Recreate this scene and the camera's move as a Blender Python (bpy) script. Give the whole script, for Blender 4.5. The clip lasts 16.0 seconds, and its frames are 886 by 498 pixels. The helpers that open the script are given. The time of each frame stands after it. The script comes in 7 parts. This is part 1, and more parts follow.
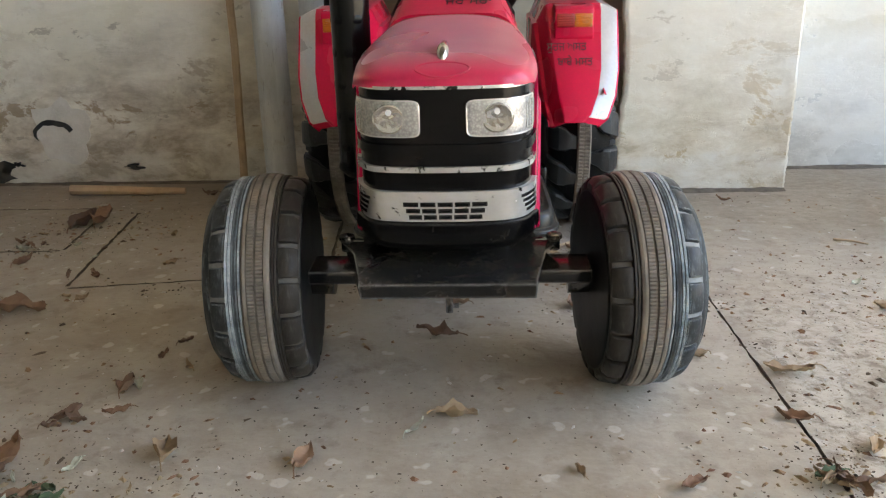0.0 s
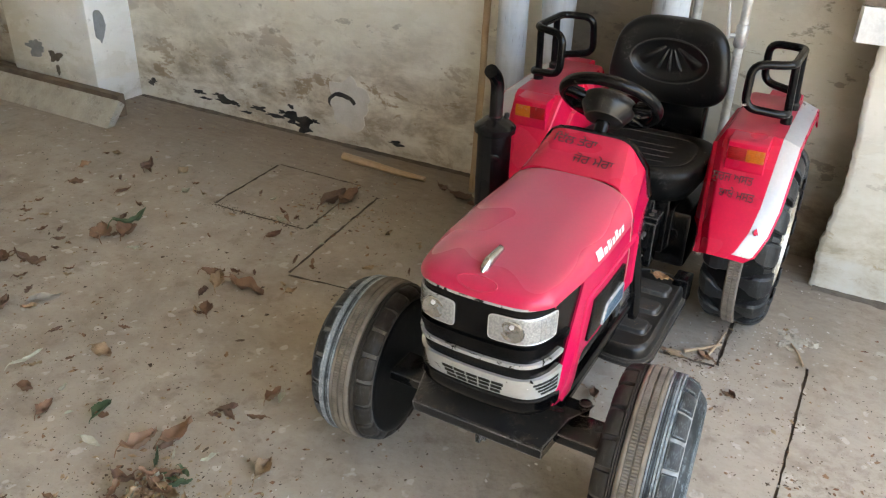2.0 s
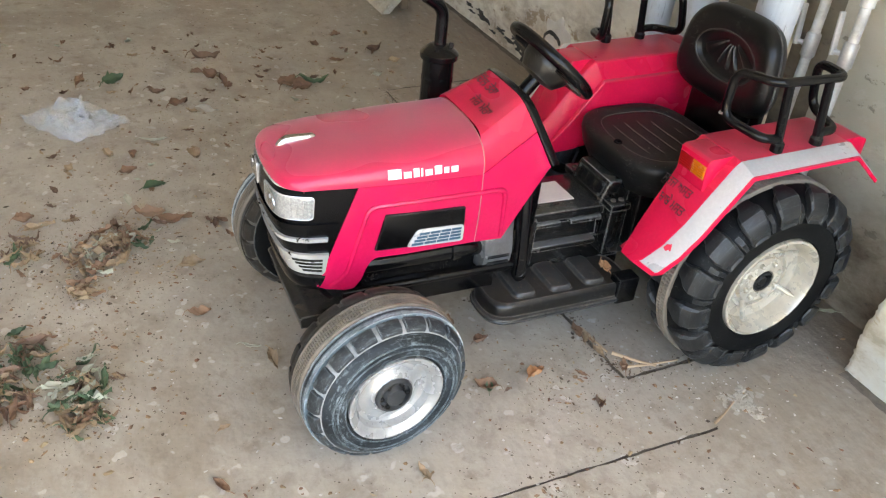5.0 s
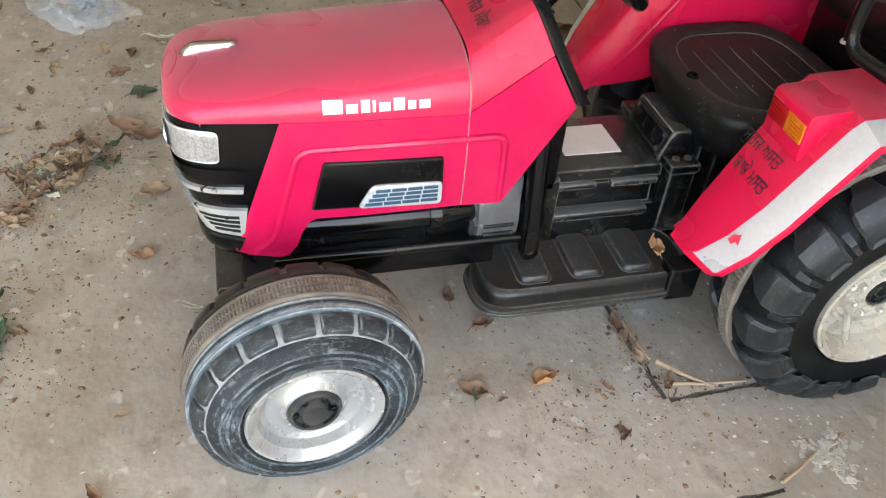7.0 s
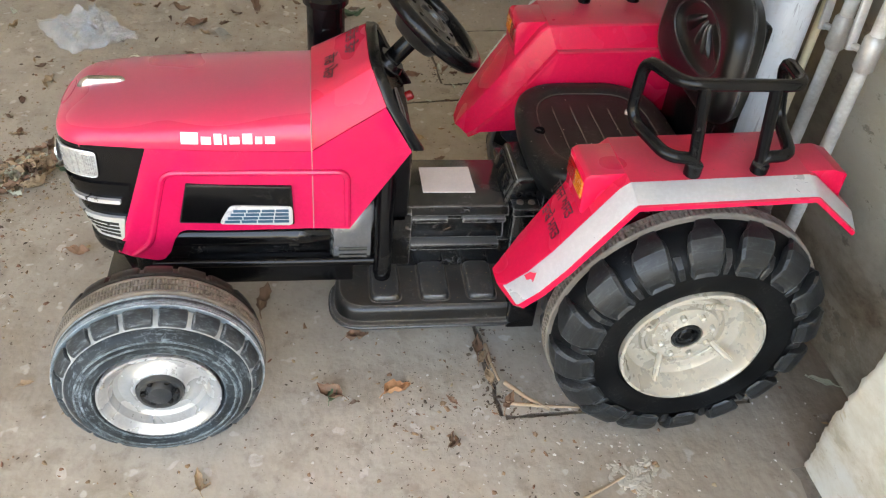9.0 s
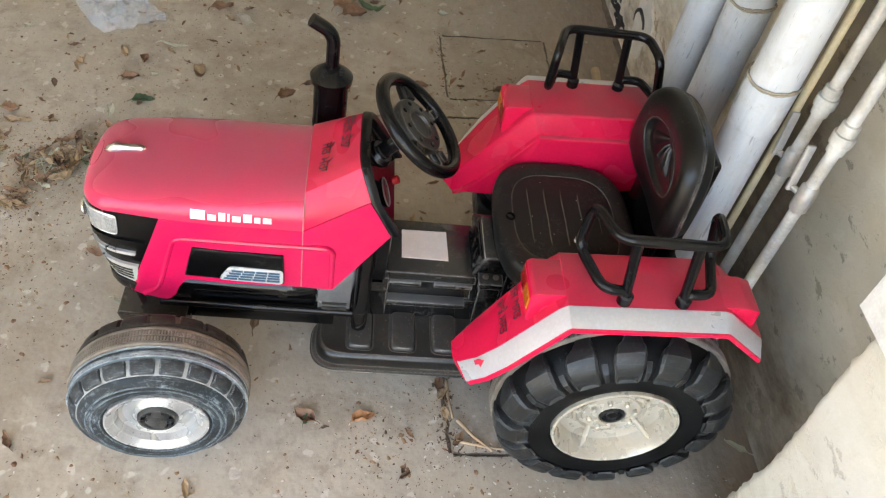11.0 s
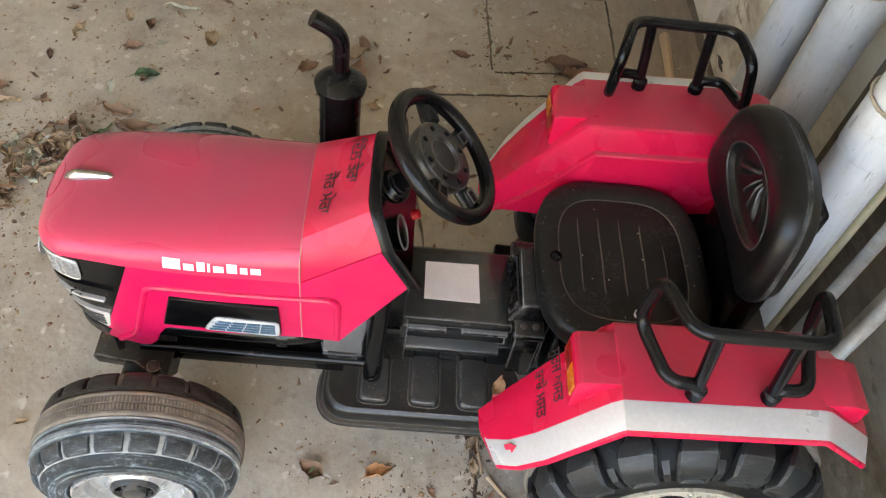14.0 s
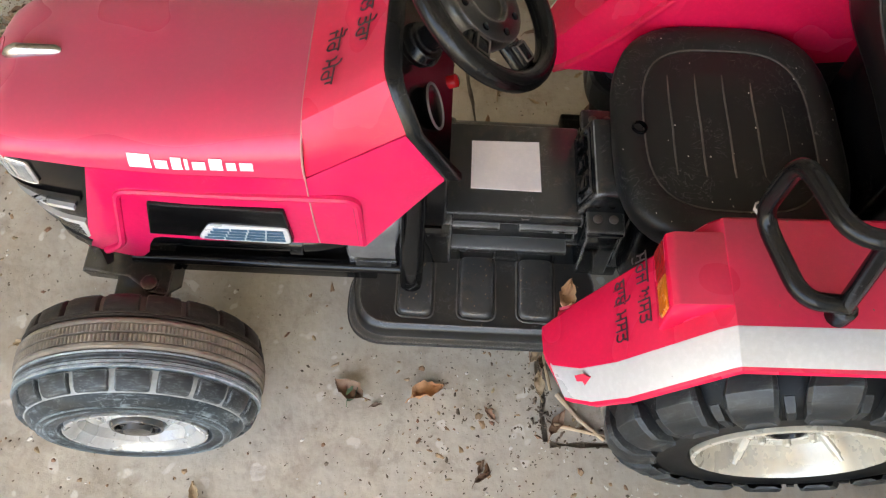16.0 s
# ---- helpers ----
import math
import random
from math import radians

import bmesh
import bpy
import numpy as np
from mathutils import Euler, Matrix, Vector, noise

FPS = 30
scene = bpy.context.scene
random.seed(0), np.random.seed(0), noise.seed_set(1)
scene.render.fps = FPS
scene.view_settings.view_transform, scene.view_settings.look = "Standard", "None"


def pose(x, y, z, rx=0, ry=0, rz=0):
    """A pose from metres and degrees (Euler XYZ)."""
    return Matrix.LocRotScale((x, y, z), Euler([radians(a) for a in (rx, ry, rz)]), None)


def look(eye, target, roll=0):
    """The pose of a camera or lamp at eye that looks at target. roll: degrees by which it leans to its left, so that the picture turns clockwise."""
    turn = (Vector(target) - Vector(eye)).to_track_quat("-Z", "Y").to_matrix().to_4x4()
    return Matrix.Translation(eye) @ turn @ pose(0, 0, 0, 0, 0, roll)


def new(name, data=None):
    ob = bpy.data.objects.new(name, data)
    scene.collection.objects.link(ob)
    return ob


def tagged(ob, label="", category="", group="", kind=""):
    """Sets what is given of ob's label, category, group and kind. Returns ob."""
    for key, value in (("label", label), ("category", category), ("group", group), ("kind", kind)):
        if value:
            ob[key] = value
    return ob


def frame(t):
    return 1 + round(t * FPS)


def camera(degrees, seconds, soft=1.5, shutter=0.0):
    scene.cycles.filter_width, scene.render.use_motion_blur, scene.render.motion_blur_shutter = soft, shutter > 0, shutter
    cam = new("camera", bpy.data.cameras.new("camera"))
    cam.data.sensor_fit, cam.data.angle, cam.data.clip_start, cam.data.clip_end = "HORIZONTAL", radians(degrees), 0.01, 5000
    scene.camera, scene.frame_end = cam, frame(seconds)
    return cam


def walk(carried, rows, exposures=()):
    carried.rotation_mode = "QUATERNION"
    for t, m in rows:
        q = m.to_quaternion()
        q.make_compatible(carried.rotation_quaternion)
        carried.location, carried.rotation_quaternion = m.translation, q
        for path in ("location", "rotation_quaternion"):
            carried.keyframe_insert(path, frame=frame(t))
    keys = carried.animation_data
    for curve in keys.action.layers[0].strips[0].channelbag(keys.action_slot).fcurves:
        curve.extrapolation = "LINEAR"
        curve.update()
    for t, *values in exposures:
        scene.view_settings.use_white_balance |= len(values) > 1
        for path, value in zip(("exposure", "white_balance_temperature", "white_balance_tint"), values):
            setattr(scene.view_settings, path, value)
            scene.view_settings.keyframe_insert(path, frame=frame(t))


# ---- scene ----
cam = camera(57.7, 16.0, 1.2)
PATH = [
    (0, (0.053, -1.101, 0.585), (-0.038, 0.786, -0.07), -1.4),
    (0.5, (0.039, -1.013, 0.661), (0.036, 0.761, -0.262), -1.2),
    (1, (0.042, -0.996, 0.933), (-0.053, 0.652, -0.196), -0.7),
    (1.5, (0.198, -1.011, 1.065), (-0.252, 0.621, -0.001), 1.0),
    (2, (0.449, -1.039, 1.076), (-0.391, 0.506, 0.124), 1.9),
    (2.5, (0.688, -1.062, 1.058), (-0.366, 0.341, 0.099), 1.2),
    (3, (0.916, -0.922, 1.022), (-0.273, 0.317, -0.003), 2.0),
    (3.5, (1.003, -0.772, 1.047), (-0.238, 0.334, -0.064), 4.1),
    (4, (1.03, -0.62, 1.108), (-0.261, 0.39, -0.038), 5.2),
    (4.5, (1.188, -0.497, 1.126), (-0.223, 0.372, 0.006), 6.2),
    (4.7, (1.262, -0.461, 1.14), (-0.202, 0.347, 0.041), 6.2),
    (6.8, (0.959, -0.054, 0.967), (-0.478, 0.434, -0.336), 4.2),
    (7, (0.967, -0.034, 0.979), (-0.481, 0.401, -0.331), 5.1),
    (7.5, (1.086, 0.095, 1.038), (-0.448, 0.404, -0.208), 6.1),
    (8, (1.176, 0.217, 1.098), (-0.424, 0.463, -0.076), 5.4),
    (8.5, (1.193, 0.251, 1.109), (-0.391, 0.519, -0.083), 5.3),
    (8.7, (1.162, 0.248, 1.093), (-0.39, 0.536, -0.135), 5.2),
    (10.8, (1.119, 0.294, 1.445), (-0.246, 0.569, 0.009), 12.7),
    (11, (1.088, 0.292, 1.448), (-0.27, 0.558, 0.004), 12.5),
    (11.5, (0.976, 0.275, 1.46), (-0.314, 0.518, -0.049), 11.1),
    (12, (0.912, 0.278, 1.441), (-0.306, 0.513, -0.127), 10.7),
    (12.5, (0.873, 0.303, 1.452), (-0.328, 0.5, -0.134), 11.0),
    (13, (0.838, 0.335, 1.455), (-0.391, 0.515, -0.113), 11.6),
    (13.5, (0.789, 0.354, 1.426), (-0.442, 0.52, -0.141), 11.4),
    (14, (0.77, 0.344, 1.385), (-0.445, 0.498, -0.196), 10.9),
    (14.5, (0.756, 0.346, 1.345), (-0.433, 0.482, -0.257), 10.1),
    (15, (0.706, 0.36, 1.29), (-0.448, 0.47, -0.339), 8.8),
    (15.5, (0.653, 0.375, 1.229), (-0.422, 0.434, -0.456), 6.7),
    (16, (0.599, 0.389, 1.183), (-0.337, 0.389, -0.585), 2.7),
]
walk(cam, [(t, look(eye, target, roll)) for t, eye, target, roll in PATH], [(0.0, 3.50, 7350, 10), (1.0, 3.62, 7350, 10), (2.0, 3.80, 7400, 10), (4.0, 3.82, 7450, 10), (7.0, 3.83, 7600, 10), (16.0, 3.90, 7750, 10)])

from mathutils.bvhtree import BVHTree

# world and light
world = bpy.data.worlds.new("sky")
scene.world = world
world.use_nodes = True
wn = world.node_tree.nodes
sky = wn.new("ShaderNodeTexSky")
sky.sky_type = 'NISHITA'
sky.sun_disc = False
sky.sun_elevation = radians(48)
sky.sun_rotation = radians(23)
sky.dust_density = 3.0
wn["Background"].inputs[1].default_value = 0.15
world.node_tree.links.new(sky.outputs[0], wn["Background"].inputs[0])
sun_data = bpy.data.lights.new("sun", 'SUN')
sun_data.energy = 3.5
sun_data.angle = radians(2)
sun_data.color = (1.0, 0.95, 0.88)
sun = new("sun", sun_data)
sun.matrix_world = look((3, 7, 8), (0, 0, 0))


# ---------------------------------------------------------------- materials
def nodes_of(name):
    m = bpy.data.materials.new(name)
    m.use_nodes = True
    nt = m.node_tree
    return m, nt, nt.nodes["Principled BSDF"]


def noise_tex(nt, coord, scale, detail=4.0, rough=0.55, distort=0.0):
    n = nt.nodes.new("ShaderNodeTexNoise")
    n.inputs["Scale"].default_value = scale
    n.inputs["Detail"].default_value = detail
    n.inputs["Roughness"].default_value = rough
    n.inputs["Distortion"].default_value = distort
    nt.links.new(coord, n.inputs["Vector"])
    return n.outputs["Fac"]


def ramp(nt, fac, lo, hi, a=0.0, b=1.0):
    n = nt.nodes.new("ShaderNodeMapRange")
    n.inputs["From Min"].default_value = lo
    n.inputs["From Max"].default_value = hi
    n.inputs["To Min"].default_value = a
    n.inputs["To Max"].default_value = b
    nt.links.new(fac, n.inputs["Value"])
    return n.outputs["Result"]


def maths(nt, op, a, b):
    n = nt.nodes.new("ShaderNodeMath")
    n.operation = op
    for i, v in enumerate((a, b)):
        if isinstance(v, (int, float)):
            n.inputs[i].default_value = v
        else:
            nt.links.new(v, n.inputs[i])
    return n.outputs[0]


def mix(nt, fac, a, b):
    n = nt.nodes.new("ShaderNodeMix")
    n.data_type = 'RGBA'
    for sock, v in ((n.inputs[0], fac), (n.inputs[6], a), (n.inputs[7], b)):
        if isinstance(v, (int, float)):
            sock.default_value = v
        elif isinstance(v, tuple):
            sock.default_value = (*v, 1.0)
        else:
            nt.links.new(v, sock)
    return n.outputs[2]


def bump(nt, bsdf, height, strength, distance=0.002):
    n = nt.nodes.new("ShaderNodeBump")
    n.inputs["Strength"].default_value = strength
    n.inputs["Distance"].default_value = distance
    nt.links.new(height, n.inputs["Height"])
    nt.links.new(n.outputs[0], bsdf.inputs["Normal"])


def edge_mask(nt, radius, amount):
    """One along the edges and creases of a part, nought on its flats."""
    geo = nt.nodes.new("ShaderNodeNewGeometry")
    bev = nt.nodes.new("ShaderNodeBevel")
    bev.samples = 4
    bev.inputs["Radius"].default_value = radius
    dot = nt.nodes.new("ShaderNodeVectorMath")
    dot.operation = 'DOT_PRODUCT'
    nt.links.new(geo.outputs["Normal"], dot.inputs[0])
    nt.links.new(bev.outputs[0], dot.inputs[1])
    return ramp(nt, dot.outputs["Value"], 0.992, 0.91, 0.0, amount)


DUST = (0.30, 0.245, 0.19)


def surface(name, col, rough=0.5, metal=0.0, col2=None, scale=14.0, grain=160.0, relief=0.15, dust=0.0, dust_up=0.0, coat=0.0, dust_col=DUST, spec=0.5, sheen=0.0, scratch=0.0, scratch_col=(0.16, 0.155, 0.15), soil=0.0, edge=0.0, edge_col=(0.15, 0.145, 0.14), smear=False, dust_lo=0.6):
    """A worn surface: two scales of colour change, dust in patches and on what faces up, and fine relief."""
    m, nt, bsdf = nodes_of(name)
    co = nt.nodes.new("ShaderNodeTexCoord").outputs["Object"]
    big = noise_tex(nt, co, scale, 1.0 if smear else 5.0, 0.3 if smear else 0.6)
    fine = noise_tex(nt, co, grain, 3.0, 0.6)
    col2 = col2 or tuple(c * 0.72 for c in col)
    c = mix(nt, ramp(nt, big, 0.35, 0.68), col, col2)
    c = mix(nt, ramp(nt, fine, 0.45, 0.8, 0.0, 0.35), c, tuple(min(1, v * 1.3) for v in col))
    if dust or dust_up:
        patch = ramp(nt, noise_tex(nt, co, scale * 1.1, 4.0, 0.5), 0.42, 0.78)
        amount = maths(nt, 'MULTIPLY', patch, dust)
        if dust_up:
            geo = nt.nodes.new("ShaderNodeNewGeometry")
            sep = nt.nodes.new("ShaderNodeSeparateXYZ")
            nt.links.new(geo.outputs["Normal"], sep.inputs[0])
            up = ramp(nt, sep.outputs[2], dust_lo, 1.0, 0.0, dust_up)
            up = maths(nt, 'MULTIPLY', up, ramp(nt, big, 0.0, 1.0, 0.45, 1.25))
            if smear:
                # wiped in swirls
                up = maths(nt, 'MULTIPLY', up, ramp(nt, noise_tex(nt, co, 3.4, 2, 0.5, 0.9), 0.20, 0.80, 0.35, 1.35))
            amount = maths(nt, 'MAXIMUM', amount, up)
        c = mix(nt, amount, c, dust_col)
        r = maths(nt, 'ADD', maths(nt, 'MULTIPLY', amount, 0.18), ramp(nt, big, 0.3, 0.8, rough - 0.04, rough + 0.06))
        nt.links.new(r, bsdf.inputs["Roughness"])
    else:
        nt.links.new(ramp(nt, big, 0.3, 0.75, rough - 0.08, rough + 0.1), bsdf.inputs["Roughness"])
    if soil:
        mud = ramp(nt, noise_tex(nt, co, 26, 7, 0.72, 0.4), 0.54, 0.66, 0.0, soil)
        c = mix(nt, mud, c, (0.085, 0.062, 0.043))
    if scratch:
        # fine scuff lines and rubbed flecks
        wig = noise_tex(nt, co, 34, 3, 0.6, 1.5)
        line = ramp(nt, maths(nt, 'ABSOLUTE', maths(nt, 'SUBTRACT', wig, 0.5), 0), 0.010, 0.0, 0.0, 1.0)
        where = ramp(nt, noise_tex(nt, co, 13, 4, 0.6), 0.50, 0.62)
        fleck = ramp(nt, noise_tex(nt, co, 150, 5, 0.75), 0.60, 0.72)
        c = mix(nt, maths(nt, 'MULTIPLY', maths(nt, 'MULTIPLY', maths(nt, 'MAXIMUM', line, fleck), where), scratch), c, scratch_col)
    if edge:
        # rubbed edges and dust caught along creases; also paints highlights on the edges
        worn = maths(nt, 'MULTIPLY', edge_mask(nt, 0.0055, edge), ramp(nt, noise_tex(nt, co, 30, 5, 0.7), 0.36, 0.58, 0.2, 1.0))
        c = mix(nt, worn, c, edge_col)
    nt.links.new(c, bsdf.inputs["Base Color"])
    bsdf.inputs["Metallic"].default_value = metal
    bsdf.inputs["Coat Weight"].default_value = coat
    bsdf.inputs["Specular IOR Level"].default_value = spec
    bsdf.inputs["Sheen Weight"].default_value = sheen
    bsdf.inputs["Sheen Roughness"].default_value = 0.6
    if relief:
        bump(nt, bsdf, fine, relief)
    return m


def pipe_material():
    """Whitewashed PVC: a bluish brushed coat with grey streaks down the pipe and dark nicks."""
    m, nt, bsdf = nodes_of("painted_pvc_pipe")
    co = nt.nodes.new("ShaderNodeTexCoord").outputs["Object"]
    long = nt.nodes.new("ShaderNodeMapping")
    long.inputs["Scale"].default_value = (9.0, 9.0, 1.0)
    nt.links.new(co, long.inputs["Vector"])
    streak = noise_tex(nt, long.outputs[0], 5.0, 7.0, 0.7, 0.4)
    big = noise_tex(nt, co, 6.0, 5.0, 0.6)
    nick = noise_tex(nt, long.outputs[0], 14.0, 3.0, 0.5)
    c = mix(nt, ramp(nt, big, 0.38, 0.62), (0.56, 0.575, 0.58), (0.47, 0.50, 0.53))
    c = mix(nt, ramp(nt, streak, 0.48, 0.66, 0.0, 0.8), c, (0.44, 0.455, 0.465))
    c = mix(nt, ramp(nt, noise_tex(nt, co, 22, 6, 0.7, 0.3), 0.54, 0.66, 0.0, 0.5), c, (0.40, 0.385, 0.35))
    c = mix(nt, ramp(nt, streak, 0.42, 0.30, 0.0, 0.6), c, (0.66, 0.67, 0.67))
    c = mix(nt, ramp(nt, nick, 0.67, 0.70, 0.0, 0.5), c, (0.15, 0.15, 0.15))
    nick2 = noise_tex(nt, long.outputs[0], 40.0, 3.0, 0.5)
    c = mix(nt, ramp(nt, nick2, 0.68, 0.71, 0.0, 0.5), c, (0.18, 0.18, 0.18))
    nt.links.new(c, bsdf.inputs["Base Color"])
    nt.links.new(ramp(nt, streak, 0.3, 0.7, 0.5, 0.75), bsdf.inputs["Roughness"])
    bsdf.inputs["Specular IOR Level"].default_value = 0.3
    bump(nt, bsdf, streak, 0.15, 0.002)
    return m


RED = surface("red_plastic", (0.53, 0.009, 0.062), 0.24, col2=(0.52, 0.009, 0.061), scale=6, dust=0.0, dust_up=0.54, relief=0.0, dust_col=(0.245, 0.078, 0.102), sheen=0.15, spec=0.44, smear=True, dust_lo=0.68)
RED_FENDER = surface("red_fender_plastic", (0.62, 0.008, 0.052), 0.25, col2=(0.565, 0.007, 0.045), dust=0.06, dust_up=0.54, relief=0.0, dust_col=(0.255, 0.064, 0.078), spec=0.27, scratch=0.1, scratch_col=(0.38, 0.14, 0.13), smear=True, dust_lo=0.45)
RED_SIDE = surface("red_plastic_side", (0.54, 0.008, 0.068), 0.17, col2=(0.495, 0.007, 0.060), dust=0.02, relief=0.0, spec=0.34, scratch=0.1, scratch_col=(0.6, 0.2, 0.25))
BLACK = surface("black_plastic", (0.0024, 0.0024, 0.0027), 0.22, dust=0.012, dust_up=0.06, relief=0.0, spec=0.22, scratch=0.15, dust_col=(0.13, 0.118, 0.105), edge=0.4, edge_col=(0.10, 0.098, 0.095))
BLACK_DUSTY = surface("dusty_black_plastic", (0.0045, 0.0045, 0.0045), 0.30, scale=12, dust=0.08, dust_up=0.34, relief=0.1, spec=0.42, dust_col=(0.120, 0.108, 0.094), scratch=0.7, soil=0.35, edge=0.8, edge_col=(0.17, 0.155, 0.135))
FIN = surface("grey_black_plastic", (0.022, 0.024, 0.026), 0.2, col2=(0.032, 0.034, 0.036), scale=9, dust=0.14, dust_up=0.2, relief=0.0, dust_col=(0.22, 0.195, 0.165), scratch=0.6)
# base lifted to grey to paint a bright reflection, with dust over it
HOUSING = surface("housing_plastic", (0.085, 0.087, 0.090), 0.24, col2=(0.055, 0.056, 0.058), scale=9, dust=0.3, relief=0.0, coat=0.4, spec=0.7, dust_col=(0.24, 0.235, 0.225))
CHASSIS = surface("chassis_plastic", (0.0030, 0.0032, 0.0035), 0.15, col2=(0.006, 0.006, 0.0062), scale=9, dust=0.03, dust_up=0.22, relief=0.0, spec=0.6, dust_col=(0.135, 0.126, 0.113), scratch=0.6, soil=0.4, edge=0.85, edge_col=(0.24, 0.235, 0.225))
RED_BARE = surface("bare_red_plastic", (0.60, 0.018, 0.05), 0.65, relief=0.0, spec=0.2)
RUST = surface("rusty_screw", (0.075, 0.055, 0.042), 0.7, col2=(0.04, 0.03, 0.025), scale=60, relief=0.2)
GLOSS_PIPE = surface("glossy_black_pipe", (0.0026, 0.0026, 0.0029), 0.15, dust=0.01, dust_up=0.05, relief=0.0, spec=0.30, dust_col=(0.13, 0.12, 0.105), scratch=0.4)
STRING = surface("pale_string", (0.46, 0.40, 0.36), 0.8, relief=0.0)
SEAM_DUST = surface("dust_in_seam", (0.40, 0.17, 0.16), 0.8, relief=0.0)
BLACK_GLOSS = surface("glossy_black", (0.003, 0.003, 0.0034), 0.2, dust=0.02, relief=0.02, spec=0.22)
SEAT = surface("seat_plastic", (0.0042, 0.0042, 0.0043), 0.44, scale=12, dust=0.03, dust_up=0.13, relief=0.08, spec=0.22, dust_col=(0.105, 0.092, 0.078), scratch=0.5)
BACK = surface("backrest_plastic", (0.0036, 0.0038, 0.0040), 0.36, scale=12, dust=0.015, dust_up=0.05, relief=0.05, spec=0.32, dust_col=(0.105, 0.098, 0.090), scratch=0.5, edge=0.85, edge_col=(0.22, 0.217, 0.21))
# dusty ledge, greyed further to paint the sky reflected in it
LEDGE = surface("dusty_sky_lit_ledge", (0.008, 0.008, 0.0085), 0.26, scale=20, dust=0.15, dust_up=0.65, relief=0.05, spec=0.5, dust_col=(0.175, 0.172, 0.165), scratch=0.6, soil=0.3, edge=0.9, edge_col=(0.32, 0.315, 0.30))
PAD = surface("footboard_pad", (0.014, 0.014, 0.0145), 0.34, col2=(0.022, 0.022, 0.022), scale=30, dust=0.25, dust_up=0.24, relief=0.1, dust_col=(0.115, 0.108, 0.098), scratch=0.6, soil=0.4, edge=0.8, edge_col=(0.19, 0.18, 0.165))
SEAT_EDGE = surface("worn_seat_edge", (0.030, 0.030, 0.030), 0.35, scale=30, dust=0.3, relief=0.0, dust_col=(0.12, 0.11, 0.10))
SEAT_LINE = surface("dusty_seat_groove", (0.10, 0.085, 0.07), 0.8, col2=(0.045, 0.04, 0.035), scale=40, relief=0.0)


def tyre_material(name, col, col2, scuff, amount, spec=0.3, edge=0.0, brown=0.22):
    """Blow-moulded black tyre: dull patches, and chalky scuffs that run round it in streaks and flecks."""
    m, nt, bsdf = nodes_of(name)
    co = nt.nodes.new("ShaderNodeTexCoord").outputs["Object"]
    sep = nt.nodes.new("ShaderNodeSeparateXYZ")
    nt.links.new(co, sep.inputs[0])
    y, z = sep.outputs[1], sep.outputs[2]
    r = maths(nt, 'SQRT', maths(nt, 'ADD', maths(nt, 'MULTIPLY', y, y), maths(nt, 'MULTIPLY', z, z)), 0)
    comb = nt.nodes.new("ShaderNodeCombineXYZ")
    nt.links.new(sep.outputs[0], comb.inputs[0])
    nt.links.new(r, comb.inputs[1])
    nt.links.new(maths(nt, 'MULTIPLY', maths(nt, 'ARCTAN2', z, y), 0.035), comb.inputs[2])
    c = mix(nt, ramp(nt, noise_tex(nt, co, 12, 5, 0.6), 0.36, 0.66), col, col2)
    zone = ramp(nt, noise_tex(nt, co, 8, 5, 0.65, 0.6), 0.42, 0.62)
    streak = ramp(nt, noise_tex(nt, comb.outputs[0], 130, 6, 0.7, 0.3), 0.53, 0.66)
    fleck = maths(nt, 'MAXIMUM', ramp(nt, noise_tex(nt, co, 70, 6, 0.78, 1.2), 0.56, 0.66, 0.0, 0.8), ramp(nt, noise_tex(nt, co, 190, 4, 0.7), 0.60, 0.72, 0.0, 0.6))
    fleck = maths(nt, 'MAXIMUM', streak, fleck)
    c = mix(nt, maths(nt, 'MULTIPLY', maths(nt, 'MULTIPLY', zone, fleck), amount), c, scuff)
    c = mix(nt, ramp(nt, noise_tex(nt, co, 5, 5, 0.6), 0.5, 0.75, 0.3 * brown, brown), c, (0.12, 0.10, 0.08))
    if edge:
        worn = maths(nt, 'MULTIPLY', edge_mask(nt, 0.0045, edge), ramp(nt, noise_tex(nt, co, 40, 5, 0.7), 0.36, 0.60, 0.1, 1.0))
        c = mix(nt, worn, c, scuff)
    nt.links.new(c, bsdf.inputs["Base Color"])
    nt.links.new(ramp(nt, zone, 0.0, 1.0, 0.34, 0.55), bsdf.inputs["Roughness"])
    bsdf.inputs["Specular IOR Level"].default_value = spec
    bump(nt, bsdf, noise_tex(nt, co, 60, 6, 0.7), 0.22, 0.002)
    return m


LUG_BLACK = tyre_material("worn_lug_plastic", (0.0045, 0.0050, 0.0056), (0.022, 0.0245, 0.026), (0.13, 0.145, 0.15), 0.4, 0.35, edge=0.28, brown=0.10)
RUBBER = tyre_material("tyre_plastic", (0.009, 0.0125, 0.015), (0.028, 0.038, 0.045), (0.36, 0.43, 0.46), 0.6, 0.2, edge=0.7, brown=0.10)
TREAD_DUSTY = tyre_material("dusty_brown_tread", (0.013, 0.0118, 0.0106), (0.027, 0.024, 0.021), (0.12, 0.115, 0.105), 0.5, 0.12, edge=0.2, brown=0.5)
RUBBER_REAR = surface("rear_tyre_plastic", (0.0022, 0.0024, 0.0027), 0.42, col2=(0.005, 0.0055, 0.006), scale=18, dust=0.06, relief=0.06, dust_col=(0.07, 0.07, 0.068), spec=0.12, scratch=0.35)
RIB = surface("dusty_rib", (0.17, 0.175, 0.17), 0.8, col2=(0.33, 0.34, 0.335), scale=60, dust=0.3, relief=0.5, dust_col=(0.40, 0.41, 0.40))


